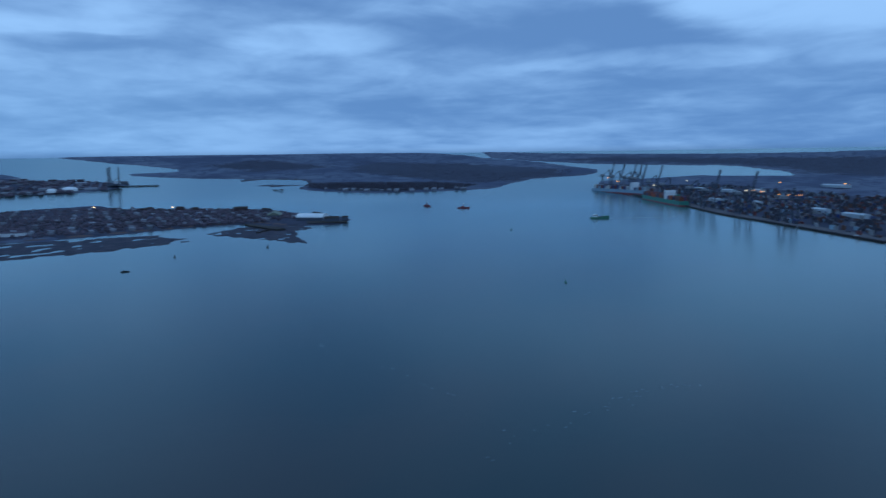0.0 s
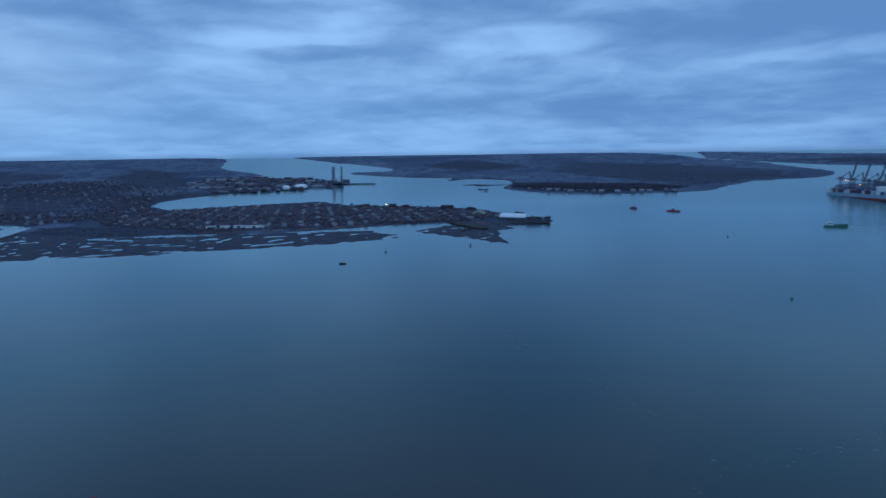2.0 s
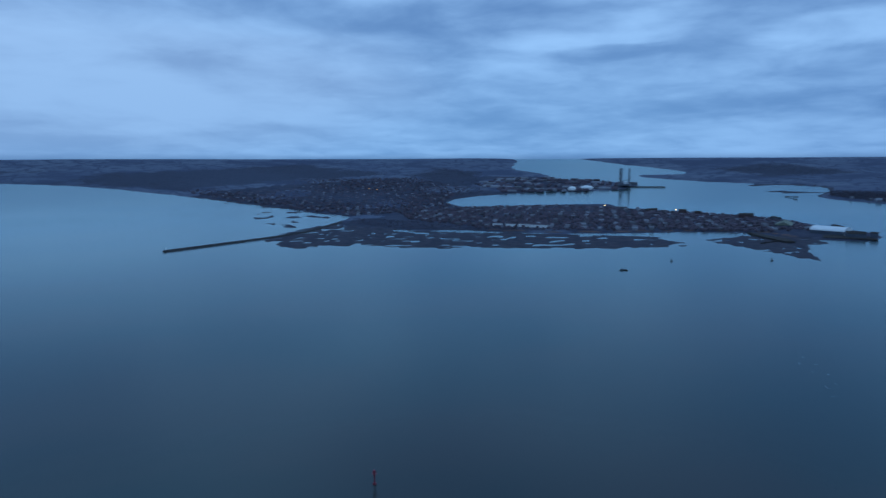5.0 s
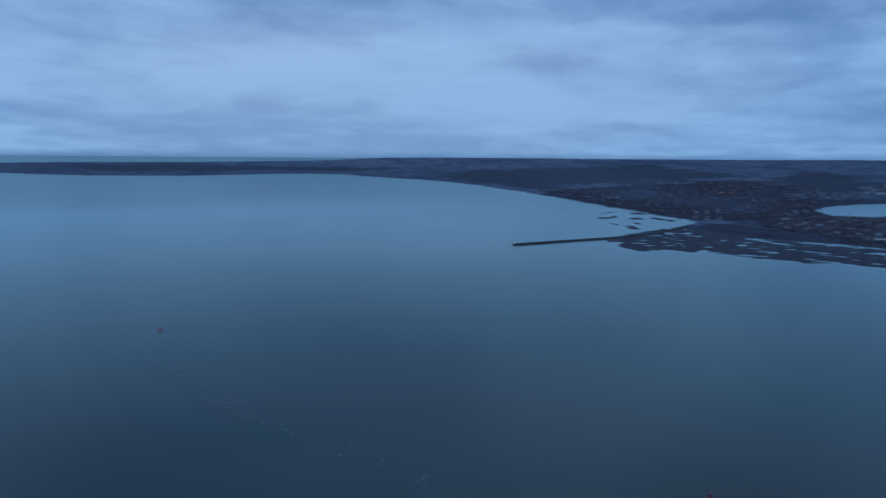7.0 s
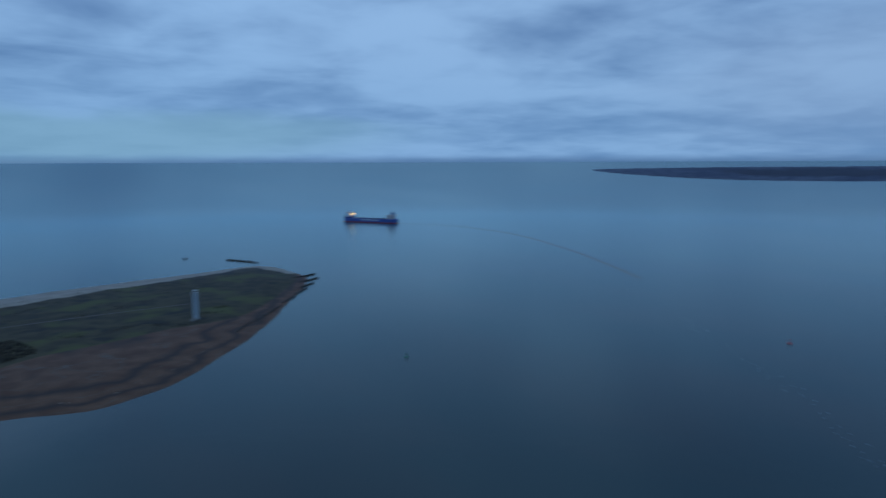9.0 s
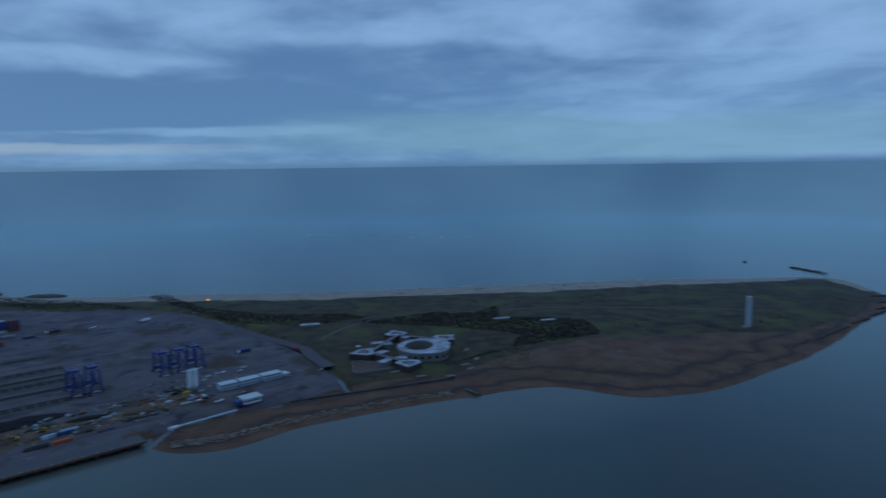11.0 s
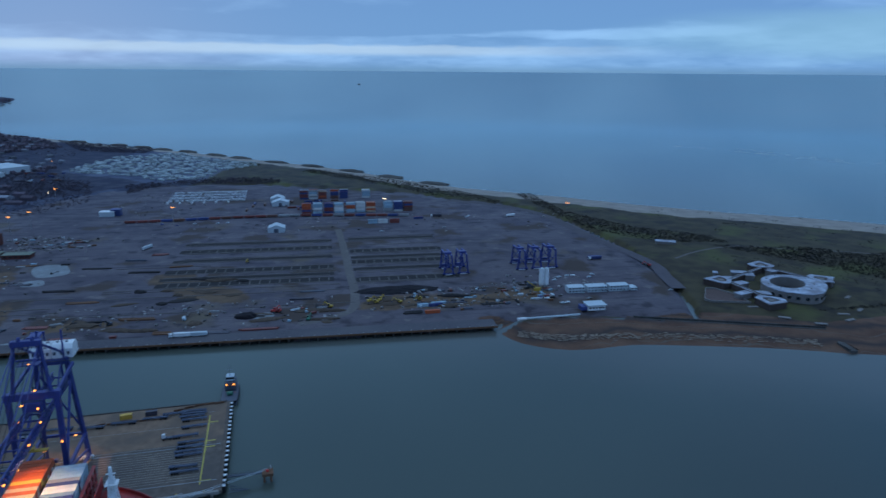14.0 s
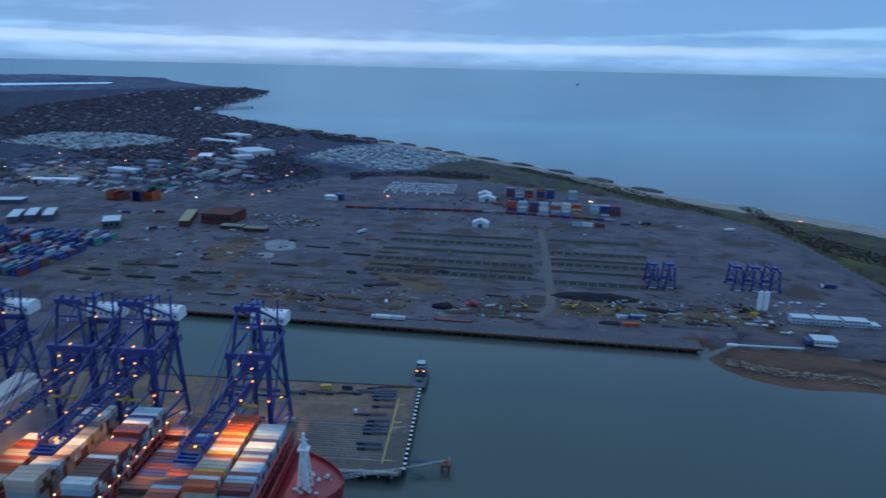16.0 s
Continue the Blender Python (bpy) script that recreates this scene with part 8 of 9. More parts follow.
build_curved_shed()
OLD_BRICK = surface("sooty_town_brick", (0.085, 0.056, 0.060), 0.9, vary=0.3, grain=0.4, patch=0.05)
TIMBER = surface("dark_wet_timber", (0.040, 0.034, 0.032), 0.9, vary=0.3, grain=0.3)
for x, y, sx, sy, h, turn, wall, roof, label in (
        (-1112, 1770, 84, 40, 7, 118, STEEL_DARK, GREEN_ROOF, "long shed with a grey-green roof near the pier"),
        (-868, 1668, 40, 24, 9, 30, STEEL_DARK, TIMBER, "dark pier building with a pitched roof"),
        (-838, 1690, 16, 14, 11, 30, STEEL_DARK, TIMBER, "dark tower-like building at the pier's end"),
        (-1545, 1880, 26, 16, 15, 40, OLD_BRICK, TIMBER, "tall dark brick hotel above the quay"),
        (-1500, 1900, 22, 14, 12, 40, OLD_BRICK, TIMBER, "tall dark brick block above the quay"),
        (-1345, 1935, 44, 22, 11, 40, OLD_BRICK, TIMBER, "broad dark building on the town quay"),
        (-1010, 1850, 60, 12, 6, 140, STEEL_DARK, TIMBER, "low dark shed along the quay"),
        (-1240, 1930, 50, 14, 9, 145, STEEL_DARK, TIMBER, "low dark shed along the quay"),
        (-1700, 1900, 60, 16, 8, 100, OLD_BRICK, TIMBER, "long dark building on the town quay")):
    ob = thing("building", at(x, y, 3.2, turn), label, "building", "buildings on the town quay")
    part("wall", box(bmesh.new(), 0, 0, h / 2, sx, sy, h), wall, ob)
    part("roof", gable(bmesh.new(), 0, 0, h, sx + 1, sy + 1, 0.3, 0.22 * sy), roof, ob)
    for k in range(max(3, int(sx / 9))):
        n = max(3, int(sx / 9))
        part("window", box(bmesh.new(), -sx / 2 + (k + 0.5) * sx / n, sy / 2 + 0.05, h * 0.55, 2.4, 0.12, 2.6), GLASS, ob)
for k, (x, y) in enumerate(((-1543, 1114), (-1515, 1138), (-1489, 1161), (-1462, 1176), (-1440, 1190))):
    ob = thing("terrace_house", at(x, y, 4.0, 40), "white seafront terrace block with a pitched roof", "house", "white terraces on the sea front")
    part("wall", box(bmesh.new(), 0, 0, 4, 26, 10, 8), WHITE_PAINT, ob)
    part("roof", gable(bmesh.new(), 0, 0, 8, 27, 11, 0.2, 3.2), ROOFS, ob)
ob = thing("timber_jetty", at(-985, 1500, 0, -28), "dark timber wharf standing in the mud", "jetty")
part("wall", prism(bmesh.new(), [(-105, 8), (-40, -8), (95, -10), (100, 12), (60, 22), (-60, 18)], -1, 4.2), TIMBER, ob)
for k in range(7):
    part("dolphin", box(bmesh.new(), 70 + k * 6, -14 - k * 9, 1.2, 6, 3, 3.2), TIMBER, ob)
ob = thing("pier_deck", at(-875, 1655, 0, 30), "dark piled pier deck at the town's end", "pier", kind="structure")
part("deck", box(bmesh.new(), 0, 0, 3.0, 110, 64, 1.4), TIMBER, ob)
part("piles", box(bmesh.new(), 0, 0, 0.5, 104, 58, 4.4), TIMBER, ob)
for x, y, h in ((-1893, 1861, 12), (-1564, 1868, 16)):
    lamp_post(x, y, 3.4, h, arm=1.5, size=1.8, glow=WHITE_LAMP, label="white quay lamp on the old town's shore")
for x, y in ((-2919, 1353), (-2905, 1390)):
    lamp_post(x, y, 14.0, 16, arm=5, size=1.3, glow=FAR_LAMP, label="orange floodlight over the far roofs")


def build_tank(x, y, r):
    ob = thing("storage_dome", at(x, y, 4), "white domed storage tank at the far port", "tank", "white domes")
    part("wall", tube(bmesh.new(), (0, 0, 0), (0, 0, 8), r, n=32), WHITE_PAINT, ob)
    bm = bmesh.new()
    bmesh.ops.create_uvsphere(bm, u_segments=32, v_segments=12, radius=1.0, matrix=Matrix.Translation((0, 0, 8)) @ Matrix.Diagonal((r, r, 11, 1)))
    bmesh.ops.delete(bm, geom=[v for v in bm.verts if v.co.z < 7.4], context="VERTS")
    part("dome", bm, WHITE_PAINT, ob)


build_tank(-2528, 2264, 20)
build_tank(-2516, 2348, 32)


def build_jackup():
    ob = thing("jack_up_rig", at(-2470, 2560, 0, 30), "grey jack-up rig with tall lattice legs", "rig")
    part("hull", box(bmesh.new(), 0, 0, 14, 60, 44, 8, 0.5), STEEL_DARK, ob)
    for x, y, h in ((-20, -16, 96), (-20, 16, 96), (22, 0, 96)):
        bm = bmesh.new()
        for k in range(3):
            a = k * math.tau / 3
            tube(bm, (x + 4 * math.cos(a), y + 4 * math.sin(a), -2), (x + 4 * math.cos(a), y + 4 * math.sin(a), h), 1.0, n=6)
            b = (k + 1) * math.tau / 3
            for i in range(9):
                beam(bm, (x + 4 * math.cos(a), y + 4 * math.sin(a), i * h / 9), (x + 4 * math.cos(b), y + 4 * math.sin(b), (i + 1) * h / 9), 0.8)
        part("leg", bm, STEEL_DARK, ob)
    part("deck_house", box(bmesh.new(), 8, 12, 24, 22, 16, 12, 0.4), WHITE_PAINT, ob)
    part("crane_post", tube(bmesh.new(), (-4, -8, 18), (-4, -8, 34), 2), STEEL_DARK, ob)
    part("crane_jib", beam(bmesh.new(), (-4, -8, 34), (34, -20, 46), 1.6), STEEL_DARK, ob)
    ob = thing("ferry_berth", at(-2420, 2640, 0, 40), "long dark berth at the end of the far port", "jetty", kind="structure")
    part("deck", box(bmesh.new(), 0, 0, 3.4, 210, 16, 3.0), TIMBER, ob)


build_jackup()

# ---- peninsula
woods = []
for k, (zone, count, z, h0, h1) in enumerate(zip(FAR_WOODS[1:6], (6500, 4500, 2000, 6000, 3500), (4, 5, 5, 4, 4), (4, 3, 3, 3, 3), (7, 6, 6, 6, 5))):
    woods += scatter(zone, count, 61 + k, z, h0, h1)
thicket("far_woods", woods, BARE, "dark bare woods on the far shores", "woods")
shore = [(-1560, 2850), (-1404, 2800), (-1143, 2838), (-860, 3000), (-840, 3050), (-1150, 2880), (-1400, 2845)]
town("shore_houses", streets(shore, 47, 34, 22, 0.3, 4.0, (20, 10, 9), 0.7), PALE_ROOFS, "pale buildings along the peninsula's shore")
ob = thing("marina_jetty", at(-1707, 2752, 0, -20), "short dark jetty off the peninsula", "jetty")
part("deck", box(bmesh.new(), 0, 0, 3.0, 66, 5, 2.4), TIMBER, ob)
part("head", box(bmesh.new(), 30, 0, 4.0, 16, 12, 4.5, 0.3), TIMBER, ob)

# ---------------------------------------------------------------- far container port
def build_far_crane(m, raised, first={}):
    if raised in first:
        return copy_thing(first[raised], m)
    ob = thing("port_crane", m @ Matrix.Diagonal((1.15, 1.15, 1.15, 1)), "far dark ship-to-shore crane " + ("with its boom raised" if raised else "with its boom lowered"), "crane", "far port cranes")
    for sx in (-1, 1):
        for y in (0, 30):
            part("leg", beam(bmesh.new(), (sx * 9, y, 0), (sx * 8, y, 46), 2.2), STEEL_DARK, ob)
        part("sill", beam(bmesh.new(), (sx * 9, 0, 16), (sx * 9, 30, 16), 1.6), STEEL_DARK, ob)
        part("a_frame", beam(bmesh.new(), (sx * 6, 0, 46), (sx * 2, 4, 72), 1.6), STEEL_DARK, ob)
        part("backstay", beam(bmesh.new(), (sx * 2, 4, 72), (sx * 5, 32, 48), 1.0), STEEL_DARK, ob)
        if raised:
            part("boom", beam(bmesh.new(), (sx * 4, -3, 47), (sx * 4, -18, 104), 1.6, 2.2), STEEL_DARK, ob)
        else:
            part("boom", beam(bmesh.new(), (sx * 4, -3, 47), (sx * 4, -58, 47), 1.4, 2.0), STEEL_DARK, ob)
        part("girder", beam(bmesh.new(), (sx * 4, 0, 47), (sx * 4, 46, 47), 1.4, 2.0), STEEL_DARK, ob)
    part("portal_beam", beam(bmesh.new(), (-10, 0, 46), (10, 0, 46), 2.4), STEEL_DARK, ob)
    part("portal_beam", beam(bmesh.new(), (-10, 30, 46), (10, 30, 46), 2.0), STEEL_DARK, ob)
    part("machinery_house", box(bmesh.new(), 0, 30, 52, 12, 12, 7, 0.4), STEEL, ob)
    first[raised] = ob
    return ob


def turn_of(a, b):
    return math.degrees(math.atan2(b[1] - a[1], b[0] - a[0]))


for x, y, raised in ((-225, 3100, True), (-178, 3055, True), (-128, 3010, True), (-104, 2985, True), (-84, 2950, True), (-22, 2790, True), (28, 2620, False), (112, 2380, False),
                     (150, 2250, True), (232, 2060, True), (318, 1880, False)):
    build_far_crane(at(x, y, 4.0, 115), raised)


def build_far_ship(a, b, hull_paint, load, label):
    n = math.dist(a, b)
    mx, my = (a[0] + b[0]) / 2, (a[1] + b[1]) / 2
    ob = thing("container_ship", at(mx, my, 0, turn_of(a, b)), label, "ship", "ships at the far port")
    h = n / 2
    part("hull", prism(bmesh.new(), [(-h, -18), (h - 40, -20), (h - 12, -11), (h, 0), (h - 12, 11), (h - 40, 20), (-h, 18)], -2, 17), hull_paint, ob)
    part("boot_topping", prism(bmesh.new(), [(-h - 0.4, -18.4), (h - 40, -20.4), (h - 12, -11.4), (h - 0.5, 0), (h - 12, 11.4), (h - 40, 20.4), (-h - 0.4, 18.4)], -2, 4), HULL_RED, ob)
    tower = part("superstructure", box(bmesh.new(), -h * 0.35, 0, 30, 14, 36, 28, 0.4), WHITE_PAINT, ob)
    part("bridge_wing", box(bmesh.new(), -h * 0.35, 0, 45, 8, 42, 3, 0.3), WHITE_PAINT, tower)
    part("funnel", box(bmesh.new(), -h * 0.72, 0, 26, 10, 12, 20, 0.6), hull_paint, ob)
    rng = random.Random(int(n))
    items = []
    for k in range(int(n / 14.5)):
        x = -h + 8 + k * 14.5
        if abs(x + h * 0.35) < 14 or abs(x + h * 0.72) < 11 or x > h - 32:
            continue
        top = rng.choice((4, 5, 5, 6))
        for row in range(13):
            t = top - (rng.random() < 0.25)
            p = rng.choice(load)
            for tier in range(max(0, t - 2), t):
                items.append((ob.matrix_basis @ pose(x, -16.4 + row * 2.7, 17 + tier * 2.62), p))
            items.append((ob.matrix_basis @ pose(x, -16.4 + row * 2.7, 17) @ Matrix.Diagonal((1, 1, max(0.3, t - 2), 1)), p))
    joined_stack("container_stack", items, "mixed containers on a far ship", "containers")


build_far_ship((-20, 2800), (-300, 3080), HULL_GREY, ["pale_blue", "white", "navy", "rust_red"], "far pale blue container ship at its berth")
build_far_ship((70, 2370), (-70, 2760), PAINTS["green"], ["rust_red", "navy", "brown", "orange"], "far green-hulled container ship at its berth")
apron = [(420, 1520), (360, 1660), (250, 1910), (190, 2090), (100, 2430), (-10, 2740), (-110, 2990), (-200, 3150), (200, 3250), (800, 2700), (1300, 1700), (700, 1350)]


def far_stacks():
    rng = random.Random(17)
    items = []
    for x, y, *_ in scatter(apron, 2300, 71, 0, 1, 2):
        p = rng.choice(["brown", "dark", "navy", "dark", "brown", "dark", "brown", "dark", "grey", "dark", "dark", "dark", "dark", "pale_blue", "grey", "rust_red"])
        for t in range(rng.choice((1, 2, 3, 4))):
            items.append((at(x, y, 3.9 + t * 2.62, -65), p))
    joined_stack("container_stack", items, "crowded container ground of the far port", "containers")


far_stacks()
for x, y, sx, sy, label in ((150, 3031, 50, 26, "far pale warehouse in the port"), (254, 2954, 60, 30, "far pale warehouse in the port"), (359, 2963, 70, 26, "far pale warehouse in the port"), (672, 3117, 120, 40, "far long white warehouse"),
                            (300, 2440, 24, 18, "far white port office block"), (180, 2560, 60, 22, "far pale shed in the port"), (430, 2150, 50, 24, "far pale shed in the port"), (480, 1990, 70, 26, "far pale shed in the port")):
    ob = thing("warehouse", at(x, y, 4, -60), label, "building", "far port sheds")
    part("wall", box(bmesh.new(), 0, 0, 5, sx, sy, 10), PALE_SHEET, ob)
    part("roof", gable(bmesh.new(), 0, 0, 10, sx + 1, sy + 1, 0.2, 2.4), PALE_SHEET, ob)
for k, (x, y, h) in enumerate(((-242, 3180, 40), (-33, 2870, 36), (30, 2700, 30), (300, 2780, 24), (327, 2790, 24), (347, 2720, 24), (385, 2610, 24), (409, 2560, 24), (431, 2560, 24), (446, 2560, 24), (461, 3100, 24), (688, 3030, 24), (96, 3200, 24), (-191, 3110, 30))):
    lamp_post(x, y, 4.0, h, arm=3.5, size=1.9, glow=WHITE_LAMP if k in (1, 3, 12) else FAR_LAMP, label="tall floodlight mast in the far port, lit")

# ---------------------------------------------------------------- boats, buoys, foam
LIGHT_RED = surface("faded_red_hull", (0.20, 0.030, 0.045), 0.5, vary=0.15, grain=0.2)


def build_lightship(x, y, turn, n):
    ob = thing("lightship", at(x, y, 0, turn), "moored red light vessel with a short lantern mast", "boat", "light vessels at anchor")
    h = n / 2
    part("hull", prism(bmesh.new(), [(-h, -3), (-h + 4, -4), (h - 8, -4), (h, 0), (h - 8, 4), (-h + 4, 4), (-h, 3)], -1, 4.5), LIGHT_RED, ob)
    part("bulwark", box(bmesh.new(), h - 6, 0, 5.2, 9, 5.0, 1.6, 0.4), LIGHT_RED, ob)
    part("deck_house", box(bmesh.new(), -2, 0, 6, 12, 5, 3.4, 0.3), LIGHT_RED, ob)
    mast = bmesh.new()
    for sx in (-1, 1):
        for sy in (-1, 1):
            beam(mast, (sx * 2 - 1, sy * 2, 7), (sx * 0.7 - 1, sy * 0.7, 15), 0.4)
    part("lantern_tower", mast, LIGHT_RED, ob)
    part("lantern", tube(bmesh.new(), (-1, 0, 15), (-1, 0, 18), 1.4, n=12), WHITE_PAINT, ob)


build_lightship(-793, 2253, -30, 34)
build_lightship(-640, 2188, -15, 46)


def build_workboat(x, y, turn, n, paint, label):
    ob = thing("work_boat", at(x, y, 0, turn), label, "boat", "boats under way")
    h = n / 2
    w = n * 0.13
    part("hull", prism(bmesh.new(), [(-h, -w), (h * 0.5, -w), (h, 0), (h * 0.5, w), (-h, w)], -1, n * 0.09), paint, ob)
    part("bow_rail", prism(bmesh.new(), [(h * 0.35, -w * 0.9), (h * 0.95, 0), (h * 0.35, w * 0.9)], n * 0.09, n * 0.15), paint, ob)
    house = part("wheelhouse", box(bmesh.new(), -h * 0.55, 0, n * 0.15, n * 0.22, w * 1.5, n * 0.14, 0.3), WHITE_PAINT, ob)
    part("window", box(bmesh.new(), -h * 0.55, 0, n * 0.18, n * 0.225, w * 1.52, n * 0.035), GLASS, house)
    part("mast", tube(bmesh.new(), (-h * 0.5, 0, n * 0.2), (-h * 0.5, 0, n * 0.42), 0.25, 0.12), STEEL, ob)
    part("crane", beam(bmesh.new(), (h * 0.1, 0, n * 0.1), (h * 0.35, 0, n * 0.26), 0.7), STEEL_DARK, ob)
    part("hold", box(bmesh.new(), h * 0.1, 0, n * 0.1, n * 0.36, w * 1.2, n * 0.05, 0.2), STEEL_DARK, ob)


build_workboat(-163, 1902, 22, 52, GREEN, "green-hulled dredger crossing the harbour")
build_workboat(306, 1744, 10, 16, STEEL_DARK, "small white launch near the far quay")
build_workboat(387, 1572, 15, 22, WHITE_PAINT, "small white launch near the far quay")


COASTER_BLUE = surface("bright_blue_hull_paint", (0.030, 0.085, 0.300), 0.5, vary=0.2, grain=0.1, patch=0.03)


def build_coaster():
    a, b = (-1298, -1695), (-1214, -1872)
    n = math.dist(a, b)
    ob = thing("cargo_ship", at((a[0] + b[0]) / 2, (a[1] + b[1]) / 2, 0, turn_of(a, b)), "dark blue cargo ship heading out to sea, lit forward", "ship")
    h = n / 2
    hull = [(-h, -10), (-h + 6, -13), (h - 26, -13), (h - 8, -7), (h, 0), (h - 8, 7), (h - 26, 13), (-h + 6, 13), (-h, 10)]
    part("hull", prism(bmesh.new(), hull, -2, 13), COASTER_BLUE, ob, "dark blue hull")
    part("boot_topping", prism(bmesh.new(), [(x * 1.002, y * 1.03) for x, y in hull], -2, 2.5), HULL_RED, ob)
    part("hull_stripe", prism(bmesh.new(), [(-40, -13.12), (25, -13.12), (25, 13.12), (-40, 13.12)], 7.5, 10.5), PALE_SHEET, ob)
    part("forecastle", prism(bmesh.new(), [(h - 34, -12), (h - 8, -6.6), (h - 0.5, 0), (h - 8, 6.6), (h - 34, 12)], 13, 18), HULL_BLUE, ob)
    tower = part("superstructure", box(bmesh.new(), h - 24, 0, 23, 14, 22, 12, 0.4), WHITE_PAINT, ob)
    part("bridge", box(bmesh.new(), h - 24, 0, 31, 10, 27, 4, 0.3), WHITE_PAINT, tower)
    part("bridge_window", box(bmesh.new(), h - 24, 0, 31.4, 10.1, 27.1, 1.4), GLASS, tower)
    for y in (-9, 0, 9):
        part("deck_lamp", box(bmesh.new(), h - 33, y, 25, 5.5, 6, 2.2, 0.2), lamp_glow("deck_light", (1.0, 0.62, 0.22), 2.0) if y == -9 else bpy.data.materials["deck_light"], ob, "lit deck lamp")
    after = part("after_house", box(bmesh.new(), -h + 20, 0, 20, 22, 20, 14, 0.5), HOUSE_CREAM, ob)
    part("funnel", box(bmesh.new(), -h + 14, 0, 31, 8, 9, 9, 0.6), HULL_BLUE, after)
    part("mast", tube(bmesh.new(), (h - 22, 0, 33), (h - 22, 0, 46), 0.5, 0.2), STEEL, ob)
    part("hatch", box(bmesh.new(), -4, 0, 13.6, n * 0.55, 18, 1.6, 0.2), STEEL_DARK, ob)


build_coaster()


def build_buoy(x, y, paint, size, label, tall=False):
    ob = thing("buoy", at(x, y, 0, 0), label, "buoy", "channel buoys")
    part("float", tube(bmesh.new(), (0, 0, -0.6), (0, 0, 0.8 * size), 1.3 * size, 1.1 * size, n=16), paint, ob)
    if tall:
        part("pile", tube(bmesh.new(), (0, 0, -3), (0, 0, 6.5), 0.4, n=12), paint, ob)
        part("platform", tube(bmesh.new(), (0, 0, 6.2), (0, 0, 6.5), 1.4, n=12), paint, ob)
        part("top_mark", box(bmesh.new(), 0, 0, 7.6, 1.5, 1.5, 2.0, 0.2), paint, ob)
    else:
        bm = bmesh.new()
        for k in range(3):
            a = k * math.tau / 3
            beam(bm, (0.9 * size * math.cos(a), 0.9 * size * math.sin(a), 0.8 * size), (0.2 * math.cos(a), 0.2 * math.sin(a), 2.8 * size), 0.2 * size)
        part("cage", bm, paint, ob)
        part("lantern", box(bmesh.new(), 0, 0, 3.0 * size, 0.6 * size, 0.6 * size, 0.7 * size, 0.1), paint, ob)


build_buoy(-349, 174, LIGHT_RED, 1.0, "tall red channel beacon with a square topmark", True)
build_buoy(-126, 938, GREEN, 1.5, "dark green channel buoy")
build_buoy(-742, -266, RED, 1.5, "dull red channel buoy")
build_buoy(-408, -494, GREEN, 1.4, "dark green channel buoy")
build_buoy(-342, 1574, GREEN, 1.6, "dark green channel buoy")
build_buoy(-852, 1013, BLACK, 1.6, "dark round mooring buoy")
build_buoy(-756, 1171, BLACK, 1.8, "dark round mooring buoy")


def build_dinghy(x, y, turn, n, label):
    ob = thing("moored_barge", at(x, y, 0, turn), label, "boat", "moored barges")
    part("hull", prism(bmesh.new(), [(-n / 2, -n * 0.16), (n * 0.35, -n * 0.16), (n / 2, 0), (n * 0.35, n * 0.16), (-n / 2, n * 0.16)], -0.5, 1.5), BLACK, ob)
    part("cabin", box(bmesh.new(), -n * 0.15, 0, 2.1, n * 0.3, n * 0.2, 1.4, 0.2), STEEL_DARK, ob)


build_dinghy(-822, 860, 40, 13, "dark moored barge off the mud flats")
build_dinghy(-496, -1334, 80, 15, "dark moored barge off the spit")
build_dinghy(2877, -3171, 120, 46, "far dark ship low on the sea horizon")
SURF = surface("beach_surf", (0.42, 0.46, 0.48), 0.6, vary=0.3, grain=0.2)
FOAM = surface("thin_foam", (0.13, 0.18, 0.21), 0.6, vary=0.3, grain=0.2, patch=0.05)


def foam_line(points, seed, long_, wide, label, material=FOAM):
    """A broken tide line: short irregular flecks."""
    rng = random.Random(seed)
    line = smooth_line(points, 10, closed=False)
    bm = bmesh.new()
    for p in line:
        for _ in range(2):
            if rng.random() < 0.35:
                continue
            x, y, a = p[0] + rng.gauss(0, 5), p[1] + rng.gauss(0, 5), rng.uniform(0.3, 1.1)
            n = rng.uniform(0.3, 1.0)
            ring = []
            for k in range(9):
                t = k * math.tau / 9
                r = rng.uniform(0.5, 1.1)
                u, v = long_ * n * r * math.cos(t), wide * r * math.sin(t)
                ring.append(bm.verts.new((x + u * math.cos(a) - v * math.sin(a), y + u * math.sin(a) + v * math.cos(a), 0.05 + level(x, y))))
            bm.faces.new(ring)
    return tagged(part("foam_flecks", bm, material), label, "foam", kind="stuff")


foam_line([(-770, -400), (-714, -351), (-642, -257), (-564, -172), (-494, -114), (-458, -70), (-383, 23)], 1, 3.6, 0.5, "thin broken tide line of foam flecks")
foam_line([(20, 540), (0, 522), (-29, 482), (-98, 377)], 2, 2.4, 0.45, "thin broken tide line of foam flecks")
foam_line([(400, -1957), (219, -1848), (55, -1823)], 3, 16, 1.3, "pale streak of surf out at sea", SURF)
foam_line([(542, -1895), (362, -1867), (275, -1832), (100, -1780)], 4, 16, 1.3, "pale streak of surf out at sea", SURF)
foam_line([(-380, 640), (-300, 560), (-150, 470)], 5, 2.0, 0.4, "thin broken tide line of foam flecks")
WAKE = surface("wake_water", (0.008, 0.028, 0.034), 0.25, vary=0.3, grain=0.05, patch=0.01)
wake = ribbon("ship_wake", [(-1304, -1690), (-1372, -1513), (-1335, -1227), (-1196, -934), (-1094, -767), (-980, -600)], 9, 0.06, WAKE, "faint curved wake behind a ship", "wake")
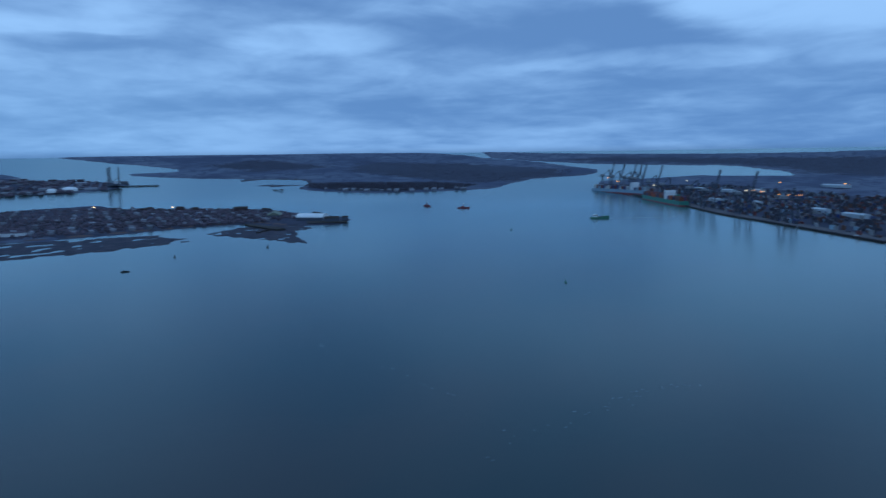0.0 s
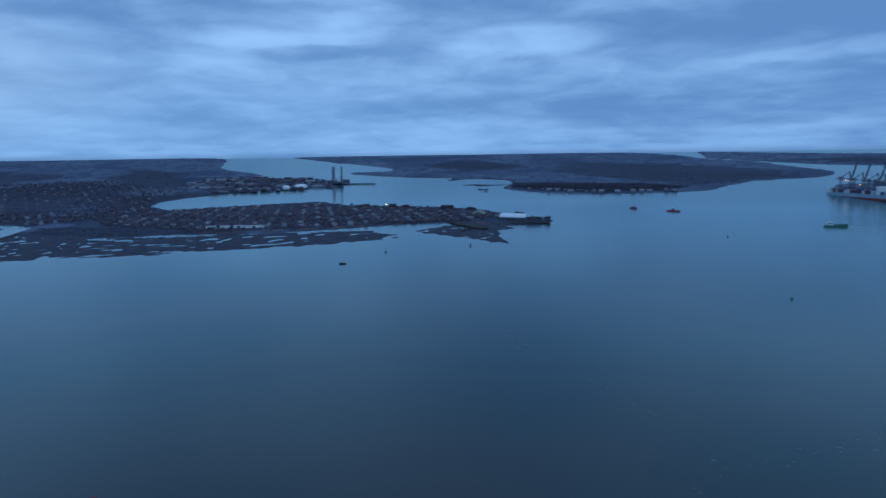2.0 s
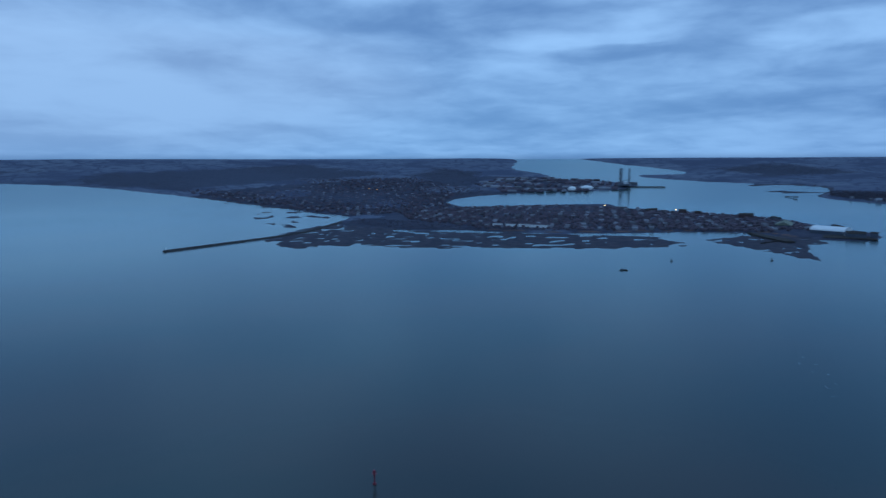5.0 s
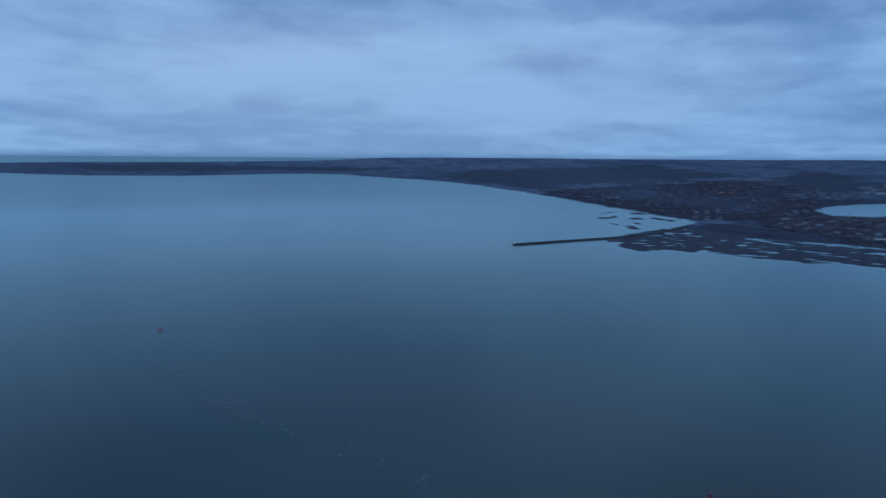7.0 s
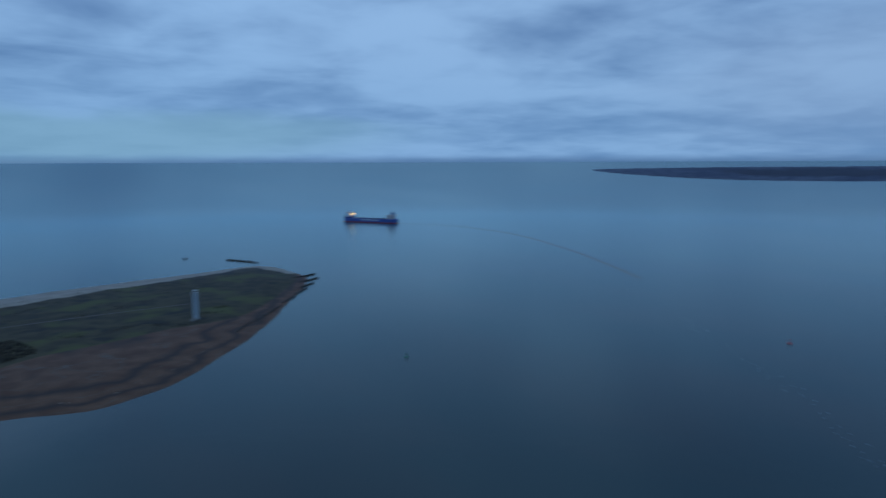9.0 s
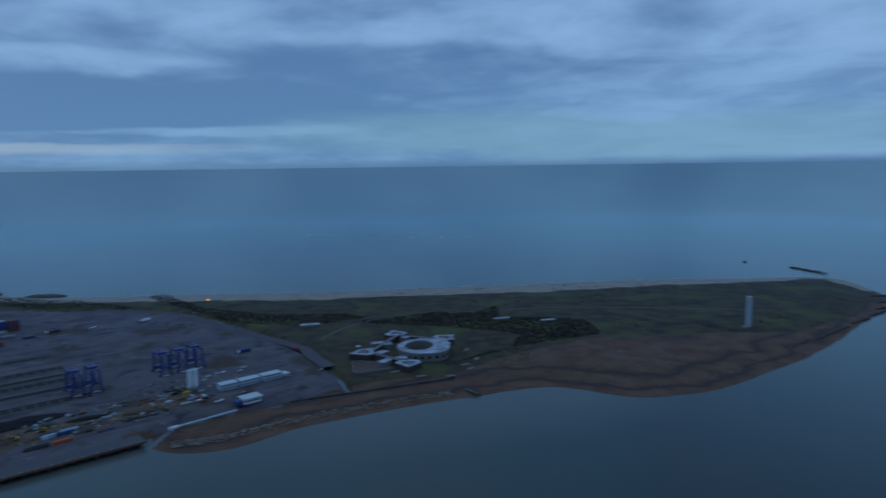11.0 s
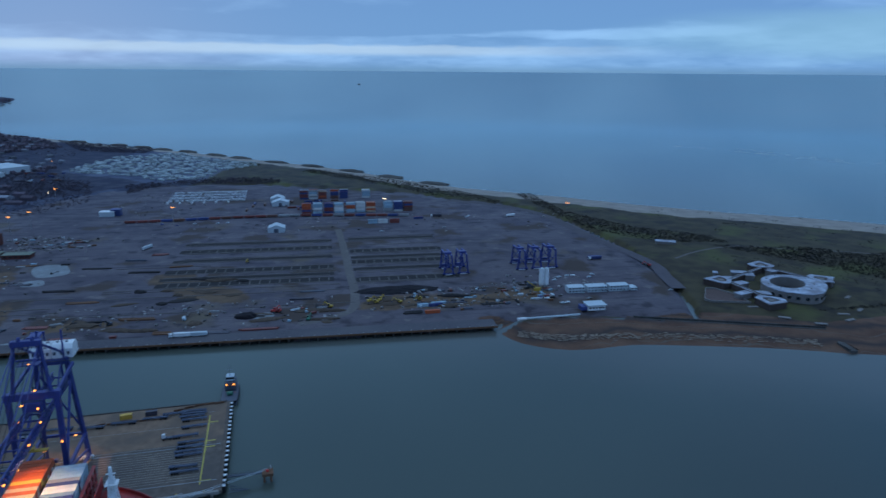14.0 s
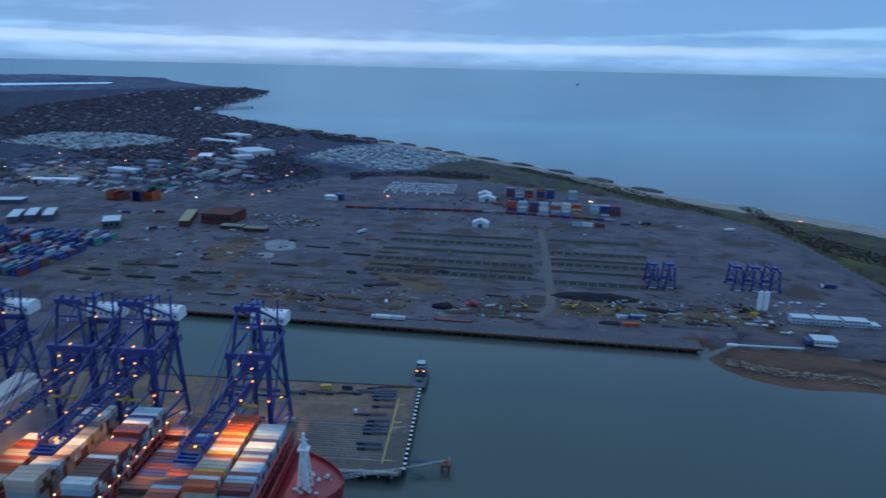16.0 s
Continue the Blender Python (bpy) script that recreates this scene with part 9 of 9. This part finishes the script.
wake2 = ribbon("boat_wake", [(-140, 1912), (-60, 1945), (40, 1990)], 7, 0.05, FOAM, "short pale wake behind a boat", "wake")

SHELL = surface("pale_shell_ridge", (0.24, 0.185, 0.145), 0.9, vary=0.3, grain=0.6)


def beach_flecks(points, seed, lift, count, label):
    """Low pale ridges of shells and pebbles on the beach."""
    rng = random.Random(seed)
    line = smooth_line(points, 24, closed=False)
    bm = bmesh.new()
    for _ in range(count):
        i = rng.randrange(len(line) - 1)
        p, d = line[i], line[i + 1] - line[i]
        a = math.atan2(d[1], d[0]) + rng.uniform(-0.1, 0.1)
        s = rng.choice((-5, -2, 1, 3)) + rng.gauss(0, 1.6)
        x, y = p[0] - math.sin(a) * s, p[1] + math.cos(a) * s
        bmesh.ops.create_icosphere(bm, subdivisions=1, radius=1.0, matrix=pose(x, y, lift(x, y), 0, 0, math.degrees(a)) @ Matrix.Diagonal((rng.uniform(0.7, 2.4), rng.uniform(0.25, 0.7), 0.22, 1)))
    return tagged(part("shell_ridges", bm, SHELL), label, "pebbles", kind="stuff")


beach_flecks([(208, -424), (180, -437), (150, -462), (110, -492), (60, -522), (20, -542)], 6, lambda x, y: 1.3, 520, "pale broken ridges of shells along the beach")
beach_flecks([(-120, -570), (-180, -582), (-235, -620), (-290, -675)], 7, lambda x, y: 1.3, 120, "pale broken ridges of shells along the beach")


def surf_line():
    """Short pale dashes of surf where the sea meets the shingle."""
    rng = random.Random(14)
    coast = smooth_line([(-560, -1158), (-439, -1143), (-220, -1121), (-64, -1079), (84, -1049), (257, -1005), (471, -979), (615, -956), (742, -960), (916, -989),
                         (1079, -984), (1259, -974), (1477, -966), (1693, -938), (1972, -919), (2304, -896)], 40, closed=False)
    bm = bmesh.new()
    for a, b in zip(coast, coast[1:]):
        if rng.random() < 0.55:
            d = b - a
            u = d / np.hypot(*d)
            n, w, off = rng.uniform(1.5, 4.0), rng.uniform(0.6, 1.4), rng.uniform(-2, 1)
            x, y = a + np.array([u[1], -u[0]]) * -off
            ring = [bm.verts.new((x + u[0] * n * p - u[1] * w * q, y + u[1] * n * p + u[0] * w * q, 0.08 + level(x, y))) for p, q in ((-1, 0), (-0.5, -0.7), (0.4, -1), (1, 0), (0.3, 0.8), (-0.6, 1))]
            bm.faces.new(ring)
    tagged(part("surf", bm, SURF), "thin broken line of pale surf along the beach", "surf", kind="stuff")


surf_line()
